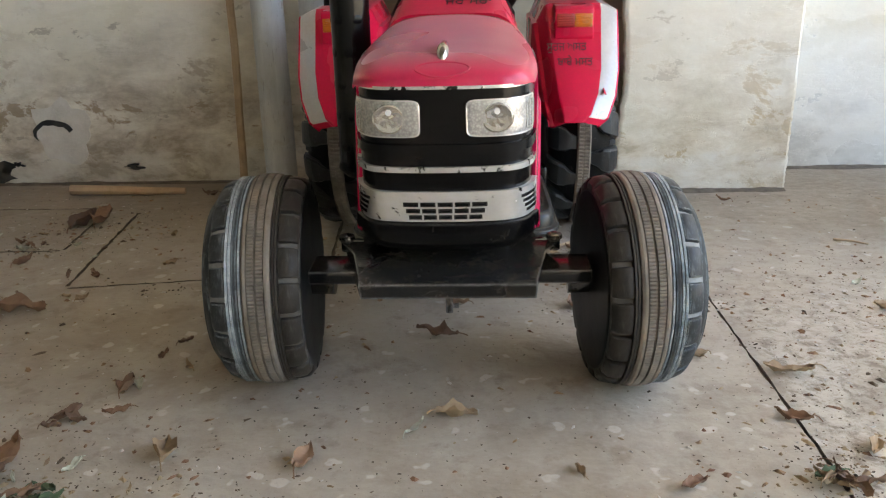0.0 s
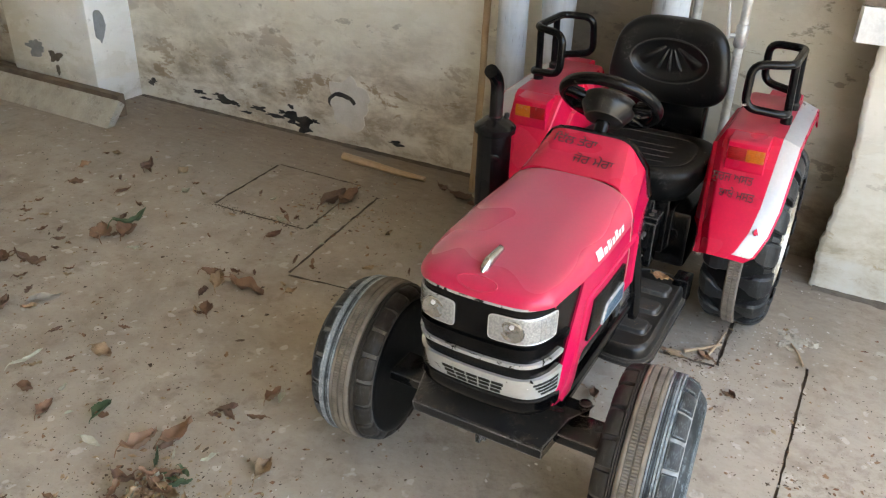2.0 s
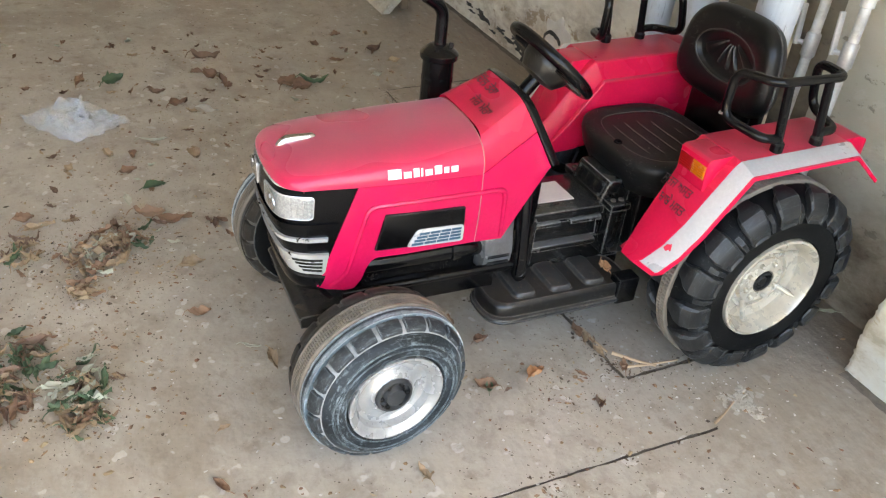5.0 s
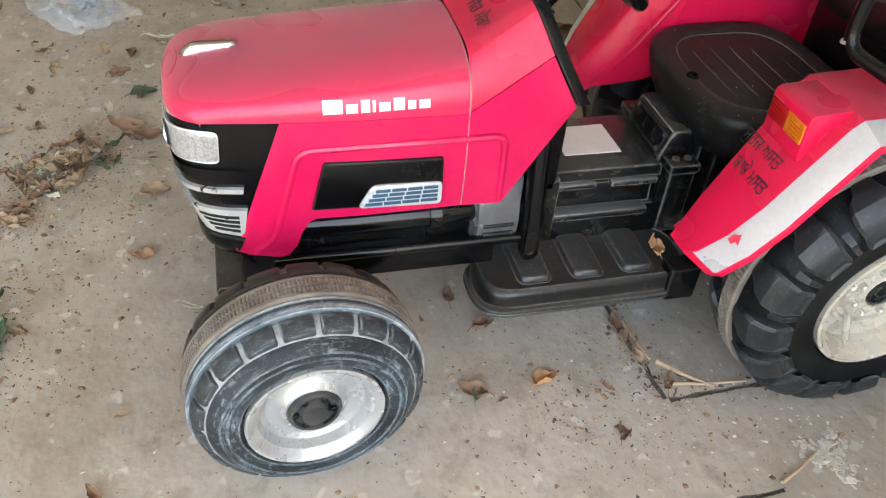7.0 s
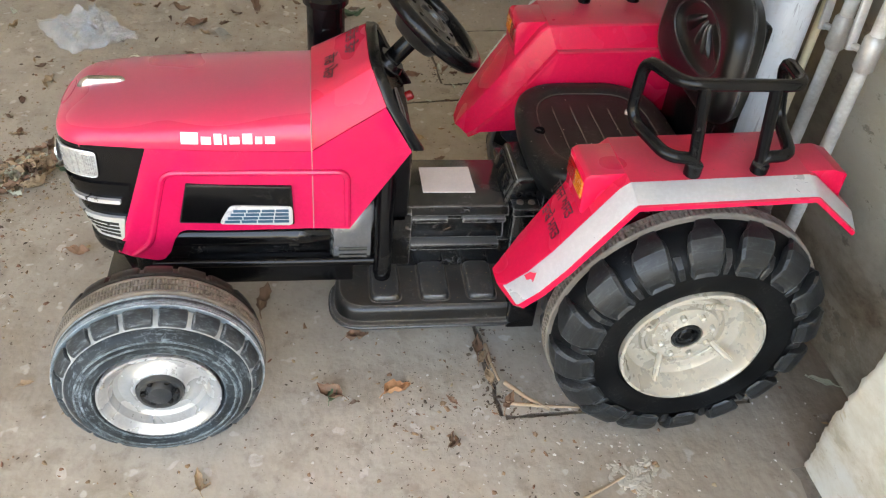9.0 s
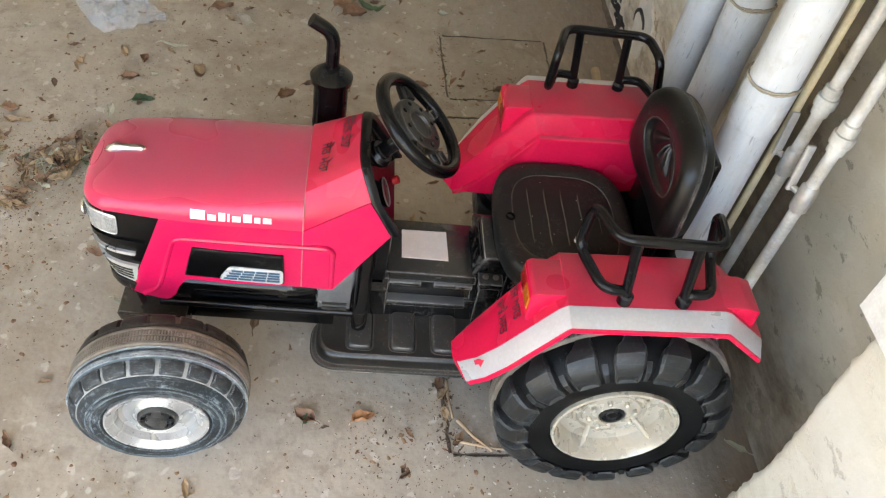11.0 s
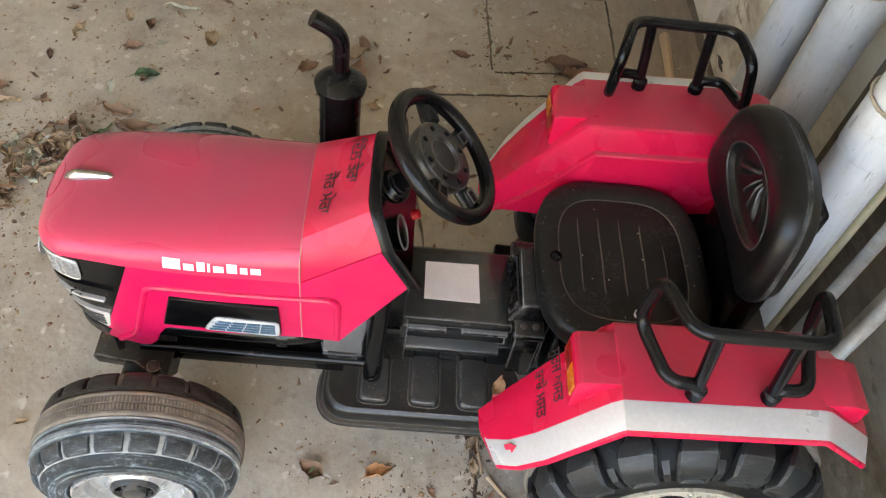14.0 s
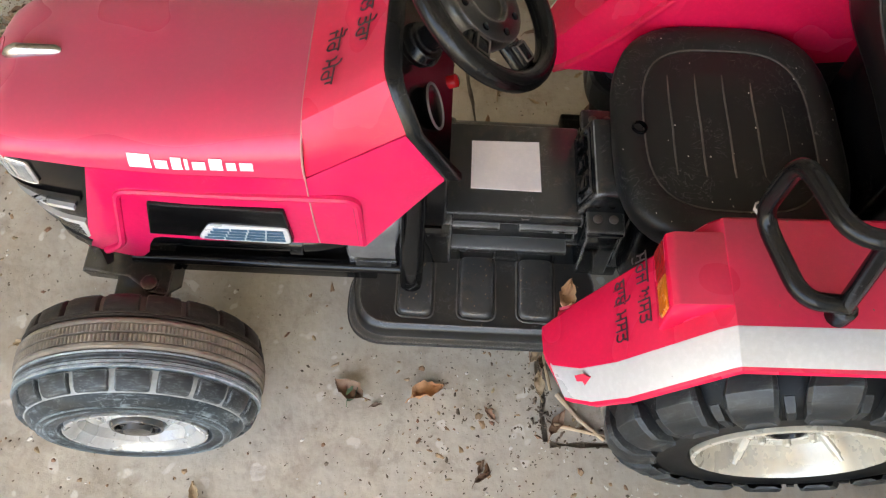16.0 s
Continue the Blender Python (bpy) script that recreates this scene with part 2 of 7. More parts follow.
def rib_material(name, r0, r1, k=1.0):
    """Dusty tread rib, darkened below radius r1 to paint shade into its notches."""
    m, nt, bsdf = nodes_of(name)
    co = nt.nodes.new("ShaderNodeTexCoord").outputs["Object"]
    sep = nt.nodes.new("ShaderNodeSeparateXYZ")
    nt.links.new(co, sep.inputs[0])
    r = maths(nt, 'SQRT', maths(nt, 'ADD', maths(nt, 'MULTIPLY', sep.outputs[1], sep.outputs[1]), maths(nt, 'MULTIPLY', sep.outputs[2], sep.outputs[2])), 0)
    big = noise_tex(nt, co, 30, 5, 0.6)
    c = mix(nt, ramp(nt, big, 0.35, 0.65), tuple(k * v for v in (0.17, 0.142, 0.112)), tuple(k * v for v in (0.27, 0.230, 0.182)))
    c = mix(nt, ramp(nt, noise_tex(nt, co, 9, 5, 0.6), 0.48, 0.66, 0.0, 0.6), c, tuple(k * v for v in (0.36, 0.32, 0.28)))
    c = mix(nt, ramp(nt, r, r1, r0, 0.0, 0.5), c, (0.11, 0.092, 0.075))
    nt.links.new(c, bsdf.inputs["Base Color"])
    bsdf.inputs["Roughness"].default_value = 0.85
    bump(nt, bsdf, noise_tex(nt, co, 160, 3, 0.6), 0.3)
    return m


RIB_FRONT = rib_material("front_rib", 0.1525, 0.1545, 0.84)
RIB_REAR = rib_material("rear_rib", 0.2185, 0.2205, 0.8)
GROOVE = surface("dusty_groove", (0.06, 0.054, 0.047), 0.7, col2=(0.11, 0.098, 0.085), scale=30, relief=0.3)
SCUFF = tyre_material("scuffed_tyre", (0.050, 0.072, 0.085), (0.19, 0.24, 0.27), (0.62, 0.67, 0.69), 1.0, edge=0.8, brown=0.1)
def chrome_material(name, wear):
    """Bright plating, smeared with dust and worn through to the black plastic in ragged patches."""
    m, nt, bsdf = nodes_of(name)
    co = nt.nodes.new("ShaderNodeTexCoord").outputs["Object"]
    worn = ramp(nt, noise_tex(nt, co, 42, 7, 0.75, 0.5), 0.60 - wear, 0.625 - wear)
    haze = ramp(nt, noise_tex(nt, co, 16, 5, 0.65), 0.40, 0.70)
    c = mix(nt, haze, (0.84, 0.84, 0.83), (0.68, 0.67, 0.64))
    c = mix(nt, worn, c, (0.012, 0.012, 0.012))
    nt.links.new(c, bsdf.inputs["Base Color"])
    nt.links.new(ramp(nt, worn, 0.0, 1.0, 0.62, 0.0), bsdf.inputs["Metallic"])
    nt.links.new(ramp(nt, haze, 0.0, 1.0, 0.12, 0.30), bsdf.inputs["Roughness"])
    bump(nt, bsdf, worn, 0.3, 0.0006)
    return m


CHROME = chrome_material("worn_chrome", 0.0)
REFLECTOR = surface("lamp_reflector", (0.55, 0.55, 0.54), 0.08, 0.85, col2=(0.40, 0.40, 0.39), relief=0.0)
CHROME_CHIPPED = chrome_material("chipped_chrome", 0.045)
SILVER = surface("silver_paint", (0.52, 0.52, 0.525), 0.30, 0.25, col2=(0.48, 0.48, 0.485), dust=0.04, relief=0.0, scratch=0.12, scratch_col=(0.25, 0.24, 0.24))
CHROME_BRIGHT = surface("bright_chrome", (0.52, 0.52, 0.53), 0.16, 1.0, col2=(0.36, 0.36, 0.36), dust=0.1, relief=0.0)
RIM_WHITE = surface("white_rim", (0.44, 0.44, 0.43), 0.27, 0.45, col2=(0.36, 0.36, 0.355), scale=24, dust=0.12, relief=0.04, scratch=0.5, scratch_col=(0.10, 0.095, 0.09))
RIM_CREAM = surface("cream_rim", (0.49, 0.445, 0.365), 0.28, 0.3, col2=(0.45, 0.405, 0.33), scale=30, dust=0.10, relief=0.03, scratch=0.3, scratch_col=(0.20, 0.17, 0.13))
WHITE = surface("white_sticker", (0.78, 0.78, 0.77), 0.45, relief=0.02)
PAPER = surface("old_label", (0.62, 0.53, 0.48), 0.6, col2=(0.70, 0.60, 0.54), scale=30, relief=0.03)
INK = surface("black_ink", (0.03, 0.022, 0.022), 0.5, relief=0.0)
TEAL = surface("teal_slot", (0.02, 0.08, 0.14), 0.4, relief=0.0)
AMBER = surface("amber_lens", (0.62, 0.16, 0.012), 0.25, scale=60, relief=0.3, coat=0.5)
RED_LENS = surface("red_lens", (0.36, 0.006, 0.008), 0.22, relief=0.1, coat=0.5)
PVC = pipe_material()
GI = surface("galvanised_pipe", (0.60, 0.60, 0.58), 0.5, 0.1, col2=(0.36, 0.34, 0.30), scale=18, dust=0.55, relief=0.25, dust_col=(0.30, 0.26, 0.21))
YELLOW = surface("yellowed_conduit", (0.62, 0.55, 0.36), 0.55, col2=(0.5, 0.43, 0.28), dust=0.3, relief=0.1)
BRASS = surface("valve_metal", (0.55, 0.54, 0.52), 0.4, 0.4, dust=0.5, relief=0.2)
ROPE = surface("jute_string", (0.36, 0.31, 0.24), 0.9, col2=(0.24, 0.20, 0.15), scale=60, grain=400, relief=0.6)
CANE = surface("dry_cane", (0.46, 0.33, 0.21), 0.7, col2=(0.36, 0.25, 0.15), scale=20, relief=0.3)
STONE = surface("stone_slab", (0.40, 0.365, 0.295), 0.6, col2=(0.29, 0.26, 0.205), scale=16, dust=0.4, relief=0.3, dust_col=(0.50, 0.47, 0.40), scratch=0.8, scratch_col=(0.62, 0.59, 0.52), soil=0.4)
DIRT = surface("groove_dirt", (0.16, 0.13, 0.10), 0.95, col2=(0.09, 0.072, 0.055), scale=30, relief=0.7)
BRICK = surface("exposed_brick", (0.22, 0.17, 0.13), 0.95, col2=(0.13, 0.10, 0.08), scale=25, dust=0.4, relief=0.8)
STEEL = surface("dull_steel", (0.30, 0.30, 0.30), 0.4, 0.7, dust=0.3, relief=0.1)


def floor_material():
    """Worn concrete: trowel clouds, brown dust, dark specks, pale splashes and scratches."""
    m, nt, bsdf = nodes_of("dusty_concrete")
    co = nt.nodes.new("ShaderNodeTexCoord").outputs["Object"]
    stretch = nt.nodes.new("ShaderNodeMapping")
    stretch.inputs["Scale"].default_value = (1.0, 3.5, 1.0)
    stretch.inputs["Rotation"].default_value = (0, 0, 0.5)
    nt.links.new(co, stretch.inputs["Vector"])
    big = noise_tex(nt, co, 1.1, 5.0, 0.6, 0.5)
    mid = noise_tex(nt, co, 5.0, 7.0, 0.68, 0.3)
    fine = noise_tex(nt, co, 60.0, 6.0, 0.72)
    speck = noise_tex(nt, co, 150.0, 3.0, 0.6)
    streak = noise_tex(nt, stretch.outputs[0], 16.0, 6.0, 0.7, 0.4)
    spots = noise_tex(nt, co, 24.0, 2.0, 0.45)
    c = mix(nt, ramp(nt, big, 0.38, 0.62), (0.43, 0.375, 0.303), (0.345, 0.29, 0.225))
    c = mix(nt, ramp(nt, mid, 0.44, 0.66, 0.0, 0.7), c, (0.48, 0.432, 0.36))
    c = mix(nt, ramp(nt, mid, 0.44, 0.26, 0.0, 0.75), c, (0.27, 0.22, 0.17))
    c = mix(nt, ramp(nt, streak, 0.52, 0.72, 0.0, 0.25), c, (0.30, 0.25, 0.195))
    smear = noise_tex(nt, co, 7.0, 8.0, 0.72, 0.3)
    c = mix(nt, ramp(nt, smear, 0.52, 0.66, 0.0, 0.55), c, (0.255, 0.205, 0.152))
    c = mix(nt, ramp(nt, smear, 0.44, 0.32, 0.0, 0.4), c, (0.46, 0.415, 0.35))
    c = mix(nt, ramp(nt, fine, 0.54, 0.74, 0.0, 0.4), c, (0.25, 0.21, 0.165))
    c = mix(nt, ramp(nt, speck, 0.66, 0.74, 0.0, 0.7), c, (0.13, 0.105, 0.08))
    c = mix(nt, ramp(nt, spots, 0.655, 0.69, 0.0, 0.65), c, (0.60, 0.56, 0.50))
    blot = noise_tex(nt, co, 17.0, 6.0, 0.66, 0.2)
    c = mix(nt, ramp(nt, blot, 0.56, 0.66, 0.0, 0.5), c, (0.225, 0.178, 0.13))
    c = mix(nt, ramp(nt, blot, 0.42, 0.33, 0.0, 0.35), c, (0.50, 0.455, 0.385))
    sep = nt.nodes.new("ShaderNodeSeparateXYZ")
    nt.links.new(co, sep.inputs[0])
    # brown dirt by the wall, spread further to paint the fall of light
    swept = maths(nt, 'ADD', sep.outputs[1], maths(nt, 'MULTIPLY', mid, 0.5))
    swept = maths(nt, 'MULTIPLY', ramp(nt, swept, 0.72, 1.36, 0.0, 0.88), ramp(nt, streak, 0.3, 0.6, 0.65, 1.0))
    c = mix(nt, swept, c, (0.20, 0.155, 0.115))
    # beyond the long joint the skin has worn off and the grit shows
    gritty = maths(nt, 'ADD', sep.outputs[0], maths(nt, 'MULTIPLY', mid, 0.12))
    gritty = maths(nt, 'MULTIPLY', ramp(nt, gritty, 0.535, 0.575), ramp(nt, sep.outputs[1], 0.45, 0.05, 0.15, 1.0))
    grit = noise_tex(nt, co, 42.0, 5.0, 0.75, 0.4)
    c = mix(nt, maths(nt, 'MULTIPLY', gritty, ramp(nt, grit, 0.46, 0.56, 0.0, 0.8)), c, (0.53, 0.48, 0.40))
    c = mix(nt, maths(nt, 'MULTIPLY', gritty, ramp(nt, grit, 0.47, 0.38, 0.0, 0.85)), c, (0.235, 0.19, 0.14))
    soil = ramp(nt, noise_tex(nt, co, 2.3, 6.0, 0.7, 0.6), 0.54, 0.68, 0.0, 0.55)
    c = mix(nt, soil, c, (0.27, 0.215, 0.16))
    nt.links.new(c, bsdf.inputs["Base Color"])
    nt.links.new(ramp(nt, mid, 0.3, 0.7, 0.68, 0.92), bsdf.inputs["Roughness"])
    h = maths(nt, 'ADD', maths(nt, 'MULTIPLY', mid, 1.1), maths(nt, 'MULTIPLY', fine, 0.3))
    h = maths(nt, 'ADD', h, maths(nt, 'MULTIPLY', streak, 0.2))
    pits = noise_tex(nt, co, 30.0, 2.0, 0.5)
    h = maths(nt, 'ADD', h, maths(nt, 'MULTIPLY', maths(nt, 'MULTIPLY', gritty, grit), 1.6))
    h = maths(nt, 'ADD', h, maths(nt, 'MULTIPLY', pits, 0.9))
    bump(nt, bsdf, h, 0.45, 0.006)
    return m


def wall_material(name, light, stain, grime, stain_lo, stain_hi, pale_foot=0.7, soak=0.72, flake=0.615):
    """Old limewash over plaster: cream coats of two ages, brown damp stains low down in ragged sheets, peeled spots, a paler foot."""
    m, nt, bsdf = nodes_of(name)
    base = nt.nodes.new("ShaderNodeTexCoord").outputs["Object"]
    flat = nt.nodes.new("ShaderNodeMapping")
    flat.inputs["Scale"].default_value = (1.0, 1.0, 1.9)
    nt.links.new(base, flat.inputs["Vector"])
    co = flat.outputs[0]
    sep = nt.nodes.new("ShaderNodeSeparateXYZ")
    nt.links.new(base, sep.inputs[0])
    big = noise_tex(nt, co, 1.7, 7.0, 0.62, 0.25)
    mid = noise_tex(nt, co, 5.5, 8.0, 0.70, 0.2)
    fine = noise_tex(nt, base, 60.0, 4.0, 0.65)
    c = mix(nt, ramp(nt, big, 0.40, 0.62), light, tuple(v * k for v, k in zip(light, (0.86, 0.83, 0.76))))
    coat = ramp(nt, noise_tex(nt, co, 3.1, 8.0, 0.66, 0.3), 0.50, 0.53, 0.0, 0.35)
    c = mix(nt, coat, c, tuple(v * 1.08 for v in light))
    height = maths(nt, 'ADD', sep.outputs[2], maths(nt, 'MULTIPLY', big, 0.55))
    low = ramp(nt, height, stain_hi, stain_lo, 0.0, 1.0)
    wash = ramp(nt, mid, 0.36, 0.62, max(0.0, 2.2 * (soak - 0.72)), soak)
    edge = ramp(nt, noise_tex(nt, co, 4.2, 9.0, 0.72, 0.3), 0.53, 0.58, 0.0, 0.85)
    amount = maths(nt, 'MULTIPLY', low, maths(nt, 'MAXIMUM', wash, edge))
    c = mix(nt, amount, c, mix(nt, ramp(nt, mid, 0.4, 0.65), stain, tuple(v * 0.6 for v in stain)))
    foot = ramp(nt, maths(nt, 'ADD', sep.outputs[2], maths(nt, 'MULTIPLY', mid, 0.12)), 0.165, 0.15, 0.0, pale_foot)
    c = mix(nt, maths(nt, 'MULTIPLY', foot, ramp(nt, mid, 0.40, 0.62, 1.0, 0.2)), c, tuple(v * 0.84 for v in light))
    peel = ramp(nt, noise_tex(nt, co, 9.0, 8.0, 0.72), flake, flake + 0.025)
    c = mix(nt, maths(nt, 'MULTIPLY', peel, 0.55), c, grime)
    c = mix(nt, ramp(nt, fine, 0.62, 0.80, 0.0, 0.35), c, grime)
    nt.links.new(c, bsdf.inputs["Base Color"])
    bsdf.inputs["Roughness"].default_value = 0.9
    h = maths(nt, 'ADD', maths(nt, 'MULTIPLY', mid, 1.0), maths(nt, 'MULTIPLY', fine, 0.22))
    h = maths(nt, 'ADD', h, maths(nt, 'MULTIPLY', maths(nt, 'MAXIMUM', edge, peel), -0.25))
    bump(nt, bsdf, h, 0.5, 0.006)
    return m


def lens_material():
    """A clear moulded lamp glass over a silvered, faceted reflector."""
    m, nt, bsdf = nodes_of("headlight_lens")
    co = nt.nodes.new("ShaderNodeTexCoord").outputs["Object"]
    v = nt.nodes.new("ShaderNodeTexVoronoi")
    v.inputs["Scale"].default_value = 300.0
    nt.links.new(co, v.inputs["Vector"])
    # light and dark cells paint the sparkle of the facets
    c = mix(nt, ramp(nt, v.outputs["Distance"], 0.15, 0.75), (0.60, 0.61, 0.60), (0.40, 0.405, 0.40))
    c = mix(nt, ramp(nt, noise_tex(nt, co, 30, 5, 0.7), 0.5, 0.75, 0.0, 0.25), c, (0.60, 0.57, 0.50))
    nt.links.new(c, bsdf.inputs["Base Color"])
    bsdf.inputs["Metallic"].default_value = 0.55
    bsdf.inputs["Roughness"].default_value = 0.24
    bsdf.inputs["Coat Weight"].default_value = 0.7
    bump(nt, bsdf, v.outputs["Distance"], 0.25, 0.002)
    return m


LENS = lens_material()
FLOOR = floor_material()
WALL = wall_material("stained_limewash", (0.83, 0.80, 0.72), (0.33, 0.23, 0.13), (0.30, 0.26, 0.21), 0.45, 0.82)
PIER = wall_material("cream_limewash", (0.72, 0.695, 0.63), (0.50, 0.37, 0.20), (0.45, 0.40, 0.33), 0.40, 0.74)
# paler limewash: the light on the west pier is put into its colour
PIER_WEST = wall_material("lit_limewash", (0.90, 0.89, 0.86), (0.55, 0.46, 0.33), (0.34, 0.31, 0.27), 0.30, 0.55)
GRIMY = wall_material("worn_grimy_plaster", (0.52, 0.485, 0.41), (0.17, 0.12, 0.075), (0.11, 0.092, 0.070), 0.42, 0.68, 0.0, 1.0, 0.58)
# darker copy of the grimy plaster, the shadow between the pipes painted in
PIPE_SHADE = wall_material("pipe_shade_plaster", (0.27, 0.235, 0.18), (0.12, 0.09, 0.06), (0.08, 0.068, 0.055), 0.55, 1.2, 0.0, 0.9, 0.57)
WALL_WHITE = wall_material("white_limewash", (0.70, 0.685, 0.65), (0.48, 0.45, 0.40), (0.46, 0.46, 0.46), 0.25, 0.50)
CEILING = surface("ceiling_plaster", (0.48, 0.46, 0.42), 0.9, scale=3, relief=0.1)
GROUND = surface("dry_earth", (0.34, 0.29, 0.23), 0.95, col2=(0.26, 0.24, 0.15), scale=0.6, grain=20, relief=0.3)


# ---------------------------------------------------------------- mesh helpers
def mesh_object(name, bm, mat, sharp=38):
    bmesh.ops.recalc_face_normals(bm, faces=bm.faces)
    me = bpy.data.meshes.new(name)
    bm.to_mesh(me)
    bm.free()
    me.materials.append(mat)
    for p in me.polygons:
        p.use_smooth = True
    me.set_sharp_from_angle(angle=radians(sharp))
    return new(name, me)


def part(name, bm, mat, parent, label="", m=None, sharp=38):
    ob = mesh_object(name, bm, mat, sharp)
    ob.parent = parent
    if m is not None:
        ob.matrix_basis = m
    return tagged(ob, label)


def thing(name, label, category, group="", kind="", m=None):
    ob = new(name)
    if m is not None:
        ob.matrix_basis = m
    return tagged(ob, label, category, group, kind)


def grid(bm, rows, close=False):
    vs = [[bm.verts.new(p) for p in row] for row in rows]
    faces = []
    for a, b in zip(vs, vs[1:]):
        n = len(a)
        for i in range(n if close else n - 1):
            j = (i + 1) % n
            faces.append(bm.faces.new((a[i], a[j], b[j], b[i])))
    return vs, faces


def loft(bm, rings, cap=True):
    """Closed rings joined into a body."""
    vs, faces = grid(bm, rings, close=True)
    if cap:
        bm.faces.new(list(reversed(vs[0])))
        bm.faces.new(vs[-1])
    return vs


def sheet(rows, thickness, core=(0, 0.1, 0.3)):
    """A surface thickened towards the side on which core lies."""
    P = [[Vector(p) for p in row] for row in rows]
    n, k = len(P), len(P[0])
    N, last, total = [], Vector((0, 0, 1)), 0.0
    for i in range(n):
        out = []
        for j in range(k):
            du = P[min(n - 1, i + 1)][j] - P[max(0, i - 1)][j]
            dv = P[i][min(k - 1, j + 1)] - P[i][max(0, j - 1)]
            c = du.cross(dv)
            if c.length > 1e-9:
                last = c.normalized()
            total += c.dot(P[i][j] - Vector(core))
            out.append(last)
        N.append(out)
    sg = -1 if total > 0 else 1
    bm = bmesh.new()
    vo, _ = grid(bm, P)
    vi, _ = grid(bm, [[P[i][j] + N[i][j] * (sg * thickness) for j in range(k)] for i in range(n)])
    for i in (0, n - 1):
        for j in range(k - 1):
            bm.faces.new((vo[i][j], vo[i][j + 1], vi[i][j + 1], vi[i][j]))
    for j in (0, k - 1):
        for i in range(n - 1):
            bm.faces.new((vo[i][j], vo[i + 1][j], vi[i + 1][j], vi[i][j]))
    return bm


def box(bm, x0, x1, y0, y1, z0, z1, r=0.0, seg=2, m=None):
    pts = [(x, y, z) for x in (x0, x1) for y in (y0, y1) for z in (z0, z1)]
    v = [bm.verts.new(p) for p in pts]
    fs = [bm.faces.new([v[i] for i in q]) for q in ((0, 1, 3, 2), (4, 6, 7, 5), (0, 4, 5, 1), (2, 3, 7, 6), (0, 2, 6, 4), (1, 5, 7, 3))]
    if m is not None:
        bmesh.ops.transform(bm, matrix=m, verts=v)
    if r > 0:
        es = list({e for f in fs for e in f.edges})
        bmesh.ops.bevel(bm, geom=es, offset=r, segments=seg, affect='EDGES', profile=0.5)


def prism(bm, outline, x0, x1, r=0.0, seg=2):
    """A yz outline pushed along x."""
    a = [bm.verts.new((x0, y, z)) for y, z in outline]
    b = [bm.verts.new((x1, y, z)) for y, z in outline]
    n = len(a)
    fs = [bm.faces.new(a), bm.faces.new(list(reversed(b)))]
    for i in range(n):
        j = (i + 1) % n
        fs.append(bm.faces.new((a[i], b[i], b[j], a[j])))
    if r > 0:
        es = list({e for f in fs for e in f.edges})
        bmesh.ops.bevel(bm, geom=es, offset=r, segments=seg, affect='EDGES', profile=0.5)


def slab(bm, outline, z0, z1, r=0.0, seg=2):
    """An xy outline pushed along z."""
    a = [bm.verts.new((x, y, z0)) for x, y in outline]
    b = [bm.verts.new((x, y, z1)) for x, y in outline]
    n = len(a)
    fs = [bm.faces.new(list(reversed(a))), bm.faces.new(b)]
    for i in range(n):
        j = (i + 1) % n
        fs.append(bm.faces.new((a[i], a[j], b[j], b[i])))
    if r > 0:
        es = list({e for e in fs[1].edges})
        bmesh.ops.bevel(bm, geom=es, offset=r, segments=seg, affect='EDGES', profile=0.5)


def lathe_x(bm, profile, n=48, x=0.0, y=0.0, z=0.0, wave=None, cap=True):
    """A profile of (x, radius) turned round the x axis."""
    rings = []
    for px, pr in profile:
        ring = []
        for i in range(n):
            a = 2 * math.pi * i / n
            r = pr + (wave(px, pr, i) if wave else 0)
            ring.append((x + px, y + r * math.cos(a), z + r * math.sin(a)))
        rings.append(ring)
    loft(bm, rings, cap)


def lathe_z(bm, profile, n=32, x=0.0, y=0.0):
    rings = [[(x + r * math.cos(2 * math.pi * i / n), y + r * math.sin(2 * math.pi * i / n), z) for i in range(n)] for z, r in profile]
    loft(bm, rings, cap=True)


def rounded(points, r, seg=5):
    """A path with its corners rounded."""
    pts = [Vector(p) for p in points]
    out = [pts[0]]
    for a, b, c in zip(pts, pts[1:], pts[2:]):
        u, w = (a - b), (c - b)
        d = min(r, u.length * 0.49, w.length * 0.49)
        p, q = b + u.normalized() * d, b + w.normalized() * d
        for i in range(seg + 1):
            t = i / seg
            out.append((1 - t) ** 2 * p + 2 * t * (1 - t) * b + t * t * q)
    out.append(pts[-1])
    return out


def tube(bm, path, r, n=10, cap=True, closed=False):
    pts = [Vector(p) for p in path]
    rings = []
    up = None
    cnt = len(pts)
    for i, p in enumerate(pts):
        if closed:
            d = pts[(i + 1) % cnt] - pts[i - 1]
        else:
            d = pts[min(i + 1, cnt - 1)] - pts[max(i - 1, 0)]
        d.normalize()
        if up is None:
            up = Vector((0, 0, 1)) if abs(d.z) < 0.9 else Vector((0, 1, 0))
        side = d.cross(up).normalized()
        up = side.cross(d).normalized()
        rr = r(i / max(1, cnt - 1)) if callable(r) else r
        rings.append([p + rr * (math.cos(a) * side + math.sin(a) * up) for a in (2 * math.pi * k / n for k in range(n))])
    if closed:
        rings.append(rings[0])
        vs, _ = grid(bm, rings[:-1], close=True)
        a, b = vs[-1], vs[0]
        for k in range(n):
            j = (k + 1) % n
            bm.faces.new((a[k], a[j], b[j], b[k]))
    else:
        loft(bm, rings, cap)


def lerp(a, b, t):
    return a + (b - a) * t


